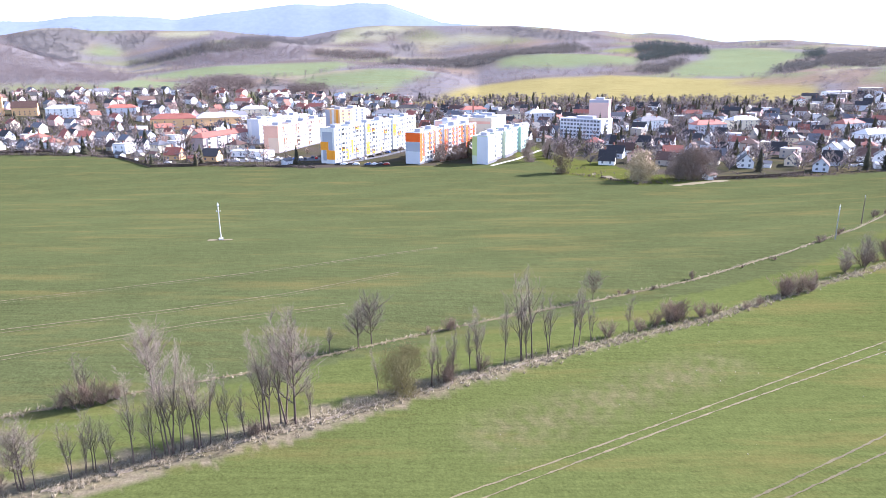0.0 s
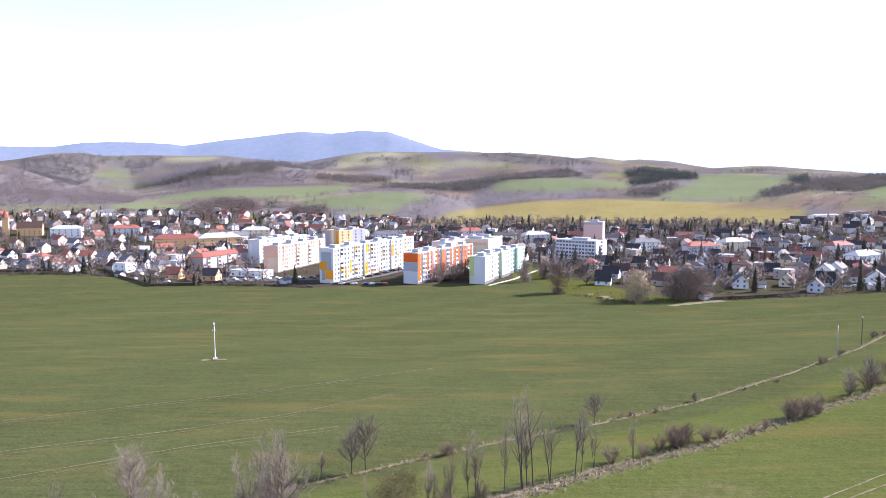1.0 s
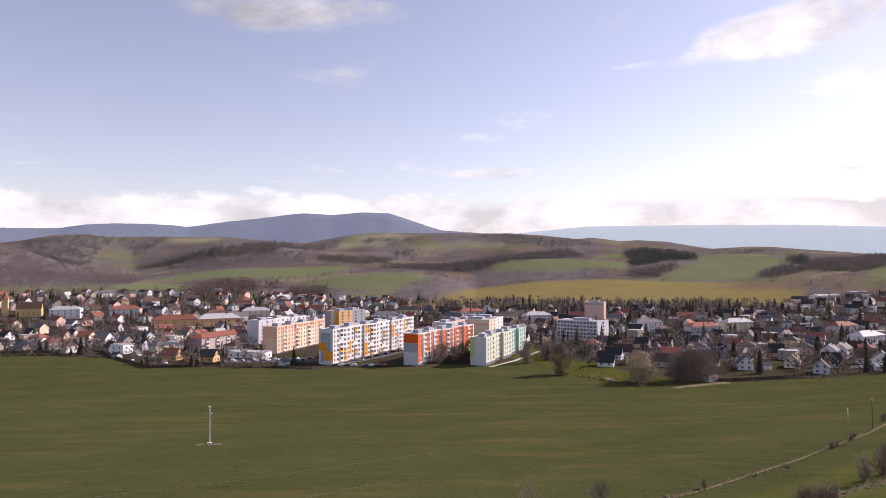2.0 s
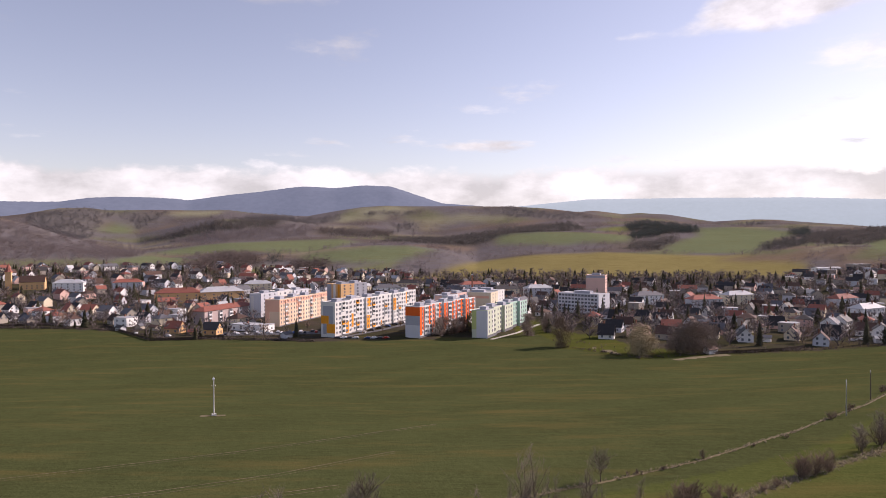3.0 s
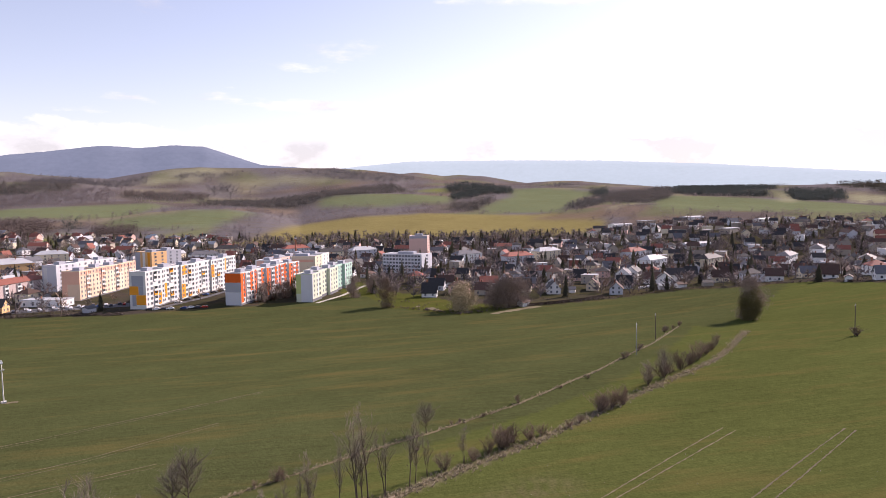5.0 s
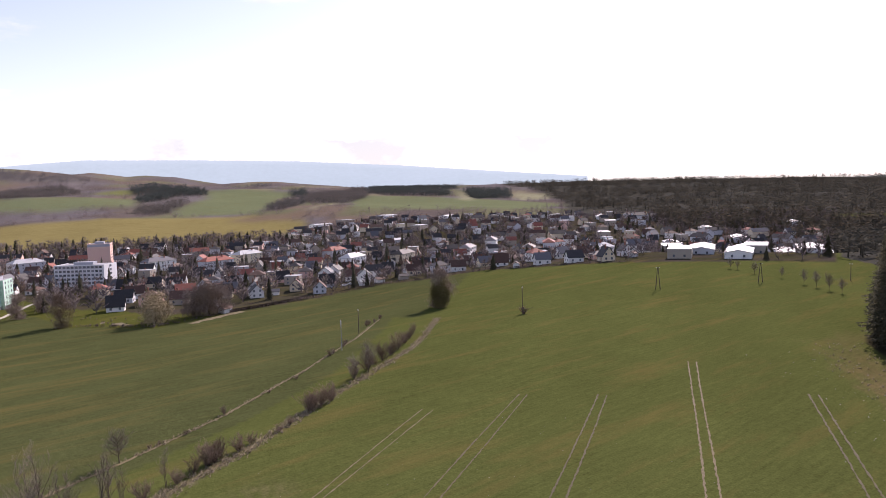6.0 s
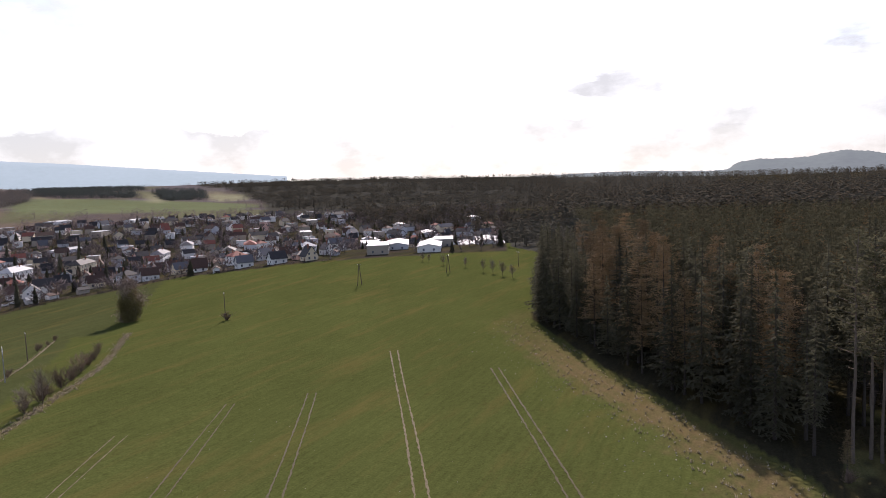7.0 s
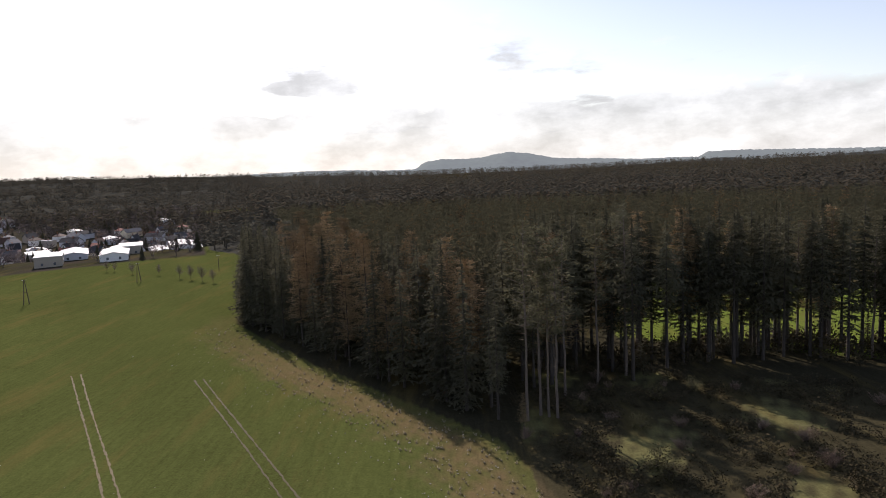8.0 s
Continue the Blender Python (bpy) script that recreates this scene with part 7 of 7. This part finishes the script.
def clearing():
    """Brush and young growth in the shaded clearing, and the lit stones of its track."""
    rng = random.Random(61)
    n = 0
    while n < 36:
        az, d = rng.uniform(96, 131), rng.uniform(66, 128)
        x, y = polar(az, d)
        if wood_gap(x, y) < 3:
            continue
        n += 1
        kind = SHRUB[rng.randrange(4)] if rng.random() < 0.5 else BUSH[2]
        o = stamp("shrub", kind, on_land(x, y, rng.uniform(0, 360)), "dark brushwood shrub in the shaded clearing", "shrub", "brush in the clearing")
        s = rng.uniform(0.3, 0.7)
        o.scale = (s * 1.2, s * 1.2, s)
    shapes = [tri_arrays(*leafy(400 + i, 1.5, 2.6, 95, 0.16)[1]) for i in range(4)]
    spots = []
    while len(spots) < 520:
        az, d = rng.uniform(95, 131), rng.uniform(62, 134)
        x, y = polar(az, d)
        if wood_gap(x, y) < 2 or math.sin(x * 0.21 + 1.3 * math.sin(y * 0.17)) + math.sin(y * 0.31 + x * 0.11) > 0.6:
            continue
        s = rng.uniform(0.4, 1.2)
        spots.append((rng.randrange(4), x, y, -0.1, rng.uniform(0, 6.28), s * 1.2, s))
    for i in range(130):
        u = rng.random()
        s = rng.uniform(1.2, 2.6)
        spots.append((rng.randrange(4), 131 + 8 * math.sin(u * 3.1) + rng.gauss(0, 3.5) - 14 * max(0, u - 0.6), -30 - 70 * u + rng.gauss(0, 2), -0.1, rng.uniform(0, 6.28), s, s))
    strew("brushwood", shapes, spots, M_BRUSH, "dark tangled brushwood covering the shaded clearing", "brushwood")


M_BRUSH = island_mat("brushwood", ((0.045, 0.04, 0.024), (0.075, 0.06, 0.036), (0.12, 0.10, 0.05)))
forest()
clearing()


# ---- woods on the hills ----
def woods():
    rng, gen = random.Random(44), np.random.default_rng(44)
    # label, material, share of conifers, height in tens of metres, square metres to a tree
    text = {"bare": ("leafless brown wood on the valley side", M_HAZED_BARE, 0.08, 1.15, 110), "scrub": ("scattered leafless trees between the fields", M_HAZED_BARE, 0.06, 0.9, 420),
            "thicket": ("dense leafless brown wood at the edge of town", M_FAR_BARE, 0.06, 1.5, 75), "mixed": ("dark mixed wood on the hills", M_HAZED_MIXED, 0.5, 1.35, 110),
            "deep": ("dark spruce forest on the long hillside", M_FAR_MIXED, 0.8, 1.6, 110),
            "hazy": ("mixed wood on far slopes, blue-grey distance haze in its colour", M_FAR_HAZY, 0.4, 1.3, 190), "spruce": ("dark spruce wood on the hills", M_FAR_SPRUCE, 0.88, 1.5, 90)}
    for kind, outline in WOODS:
        label, material, share, size, room = text[kind]
        az, d = np.array(outline).T
        ex, ey = d * np.sin(np.radians(az)), d * np.cos(np.radians(az))
        n = min(3400, int(abs(np.dot(ex, np.roll(ey, 1)) - np.dot(ey, np.roll(ex, 1))) / 2 / room))
        a = gen.uniform(az.min() - 0.3, az.max() + 0.3, 30 * n)
        r = np.sqrt(gen.uniform((d.min() - 20) ** 2, (d.max() + 20) ** 2, 30 * n))
        ok = np.flatnonzero(inside(a + gen.normal(0, 0.12, 30 * n), r + gen.normal(0, 18, 30 * n), outline))[:n]
        spots = []
        for k in ok:
            x, y = polar(float(a[k]), float(r[k]))
            s = size * rng.uniform(0.65, 1.15)
            fir = rng.random() < share
            w = s * (1.5 if n < 3400 else 2.2)
            spots.append((19 + rng.randrange(4) if fir else 15 + rng.randrange(4), x, y, -0.3, rng.uniform(0, 6.28), w, s * (1.0 if fir else 0.85)))
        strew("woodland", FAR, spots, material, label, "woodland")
    # hedgerows and scrub between the far fields
    spots = []
    az, d = gen.uniform(-36, 50, 16000), gen.uniform(1010, 2900, 16000)
    keep = np.sin(az * 1.9 + d / 160) + np.sin(d / 97 - az) + gen.normal(0, 0.6, 16000) > -0.5
    for z in ZONES + WOODS:
        keep &= ~inside(az, d, z[-1])
    for k in np.flatnonzero(keep)[:3800]:
        x, y = polar(float(az[k]), float(d[k]))
        s = rng.uniform(0.6, 1.25)
        spots.append((15 + rng.randrange(4) if rng.random() < 0.8 else 19 + rng.randrange(4), x, y, -0.3, rng.uniform(0, 6.28), s * 1.3, s * 0.85))
    strew("hedgerows", FAR, spots, M_HAZED_BARE, "leafless hedgerows and scrub on the far hills", "hedgerow")


woods()


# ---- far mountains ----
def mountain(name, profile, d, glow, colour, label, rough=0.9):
    """A far range: a thick rounded ridge whose crest follows the skyline; its glow paints the distance haze."""
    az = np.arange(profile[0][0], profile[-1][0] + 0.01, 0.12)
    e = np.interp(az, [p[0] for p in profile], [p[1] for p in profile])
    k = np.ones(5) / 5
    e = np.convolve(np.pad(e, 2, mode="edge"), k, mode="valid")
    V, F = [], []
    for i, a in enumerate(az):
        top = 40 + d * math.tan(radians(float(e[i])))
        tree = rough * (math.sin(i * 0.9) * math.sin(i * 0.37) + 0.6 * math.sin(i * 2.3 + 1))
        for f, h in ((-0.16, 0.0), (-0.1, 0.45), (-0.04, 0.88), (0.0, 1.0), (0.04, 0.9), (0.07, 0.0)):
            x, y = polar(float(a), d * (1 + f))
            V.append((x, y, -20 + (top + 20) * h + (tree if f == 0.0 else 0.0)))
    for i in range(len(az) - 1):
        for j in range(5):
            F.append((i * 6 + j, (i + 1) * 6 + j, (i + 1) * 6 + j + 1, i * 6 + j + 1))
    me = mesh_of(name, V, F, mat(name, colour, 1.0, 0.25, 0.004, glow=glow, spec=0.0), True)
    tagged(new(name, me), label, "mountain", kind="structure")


# bluish emission on each range stands in for the air's haze
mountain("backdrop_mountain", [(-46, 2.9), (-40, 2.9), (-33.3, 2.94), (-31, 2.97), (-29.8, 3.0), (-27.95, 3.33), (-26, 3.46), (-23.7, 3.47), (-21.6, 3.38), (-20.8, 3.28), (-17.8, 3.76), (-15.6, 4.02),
         (-12.45, 4.48), (-11.5, 4.54), (-9.2, 4.42), (-6.9, 4.67), (-4.5, 4.58), (-3.1, 4.11), (-0.2, 3.14), (3.2, 2.89), (6, 2.5)], 4400, (0.28, 0.36, 0.51, 0.31), (0.08, 0.09, 0.11), "wooded mountain on the horizon, blue haze put in as glow")
mountain("backdrop_range", [(2, 2.4), (8, 3.0), (12, 3.35), (20, 3.3), (28, 3.1), (36, 2.6), (44, 1.9), (52, 1.2)], 4600, (0.5, 0.65, 0.71, 0.58), (0.1, 0.11, 0.13), "pale range far beyond the town, haze put in as glow")
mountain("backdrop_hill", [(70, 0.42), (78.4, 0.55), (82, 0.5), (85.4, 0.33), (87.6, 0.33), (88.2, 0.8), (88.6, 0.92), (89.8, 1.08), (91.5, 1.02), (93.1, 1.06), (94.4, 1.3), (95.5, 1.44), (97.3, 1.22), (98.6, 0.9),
         (99.7, 0.72), (102.9, 0.57), (106, 0.36), (109, 0.36), (110.6, 0.3), (111.1, 0.68), (113.5, 0.7), (118.5, 0.52), (121.7, 0.4), (134, 0.3)], 4300, (0.32, 0.36, 0.42, 0.4), (0.08, 0.10, 0.08), "long wooded hill on the horizon, blue haze put in as glow", 2.2)
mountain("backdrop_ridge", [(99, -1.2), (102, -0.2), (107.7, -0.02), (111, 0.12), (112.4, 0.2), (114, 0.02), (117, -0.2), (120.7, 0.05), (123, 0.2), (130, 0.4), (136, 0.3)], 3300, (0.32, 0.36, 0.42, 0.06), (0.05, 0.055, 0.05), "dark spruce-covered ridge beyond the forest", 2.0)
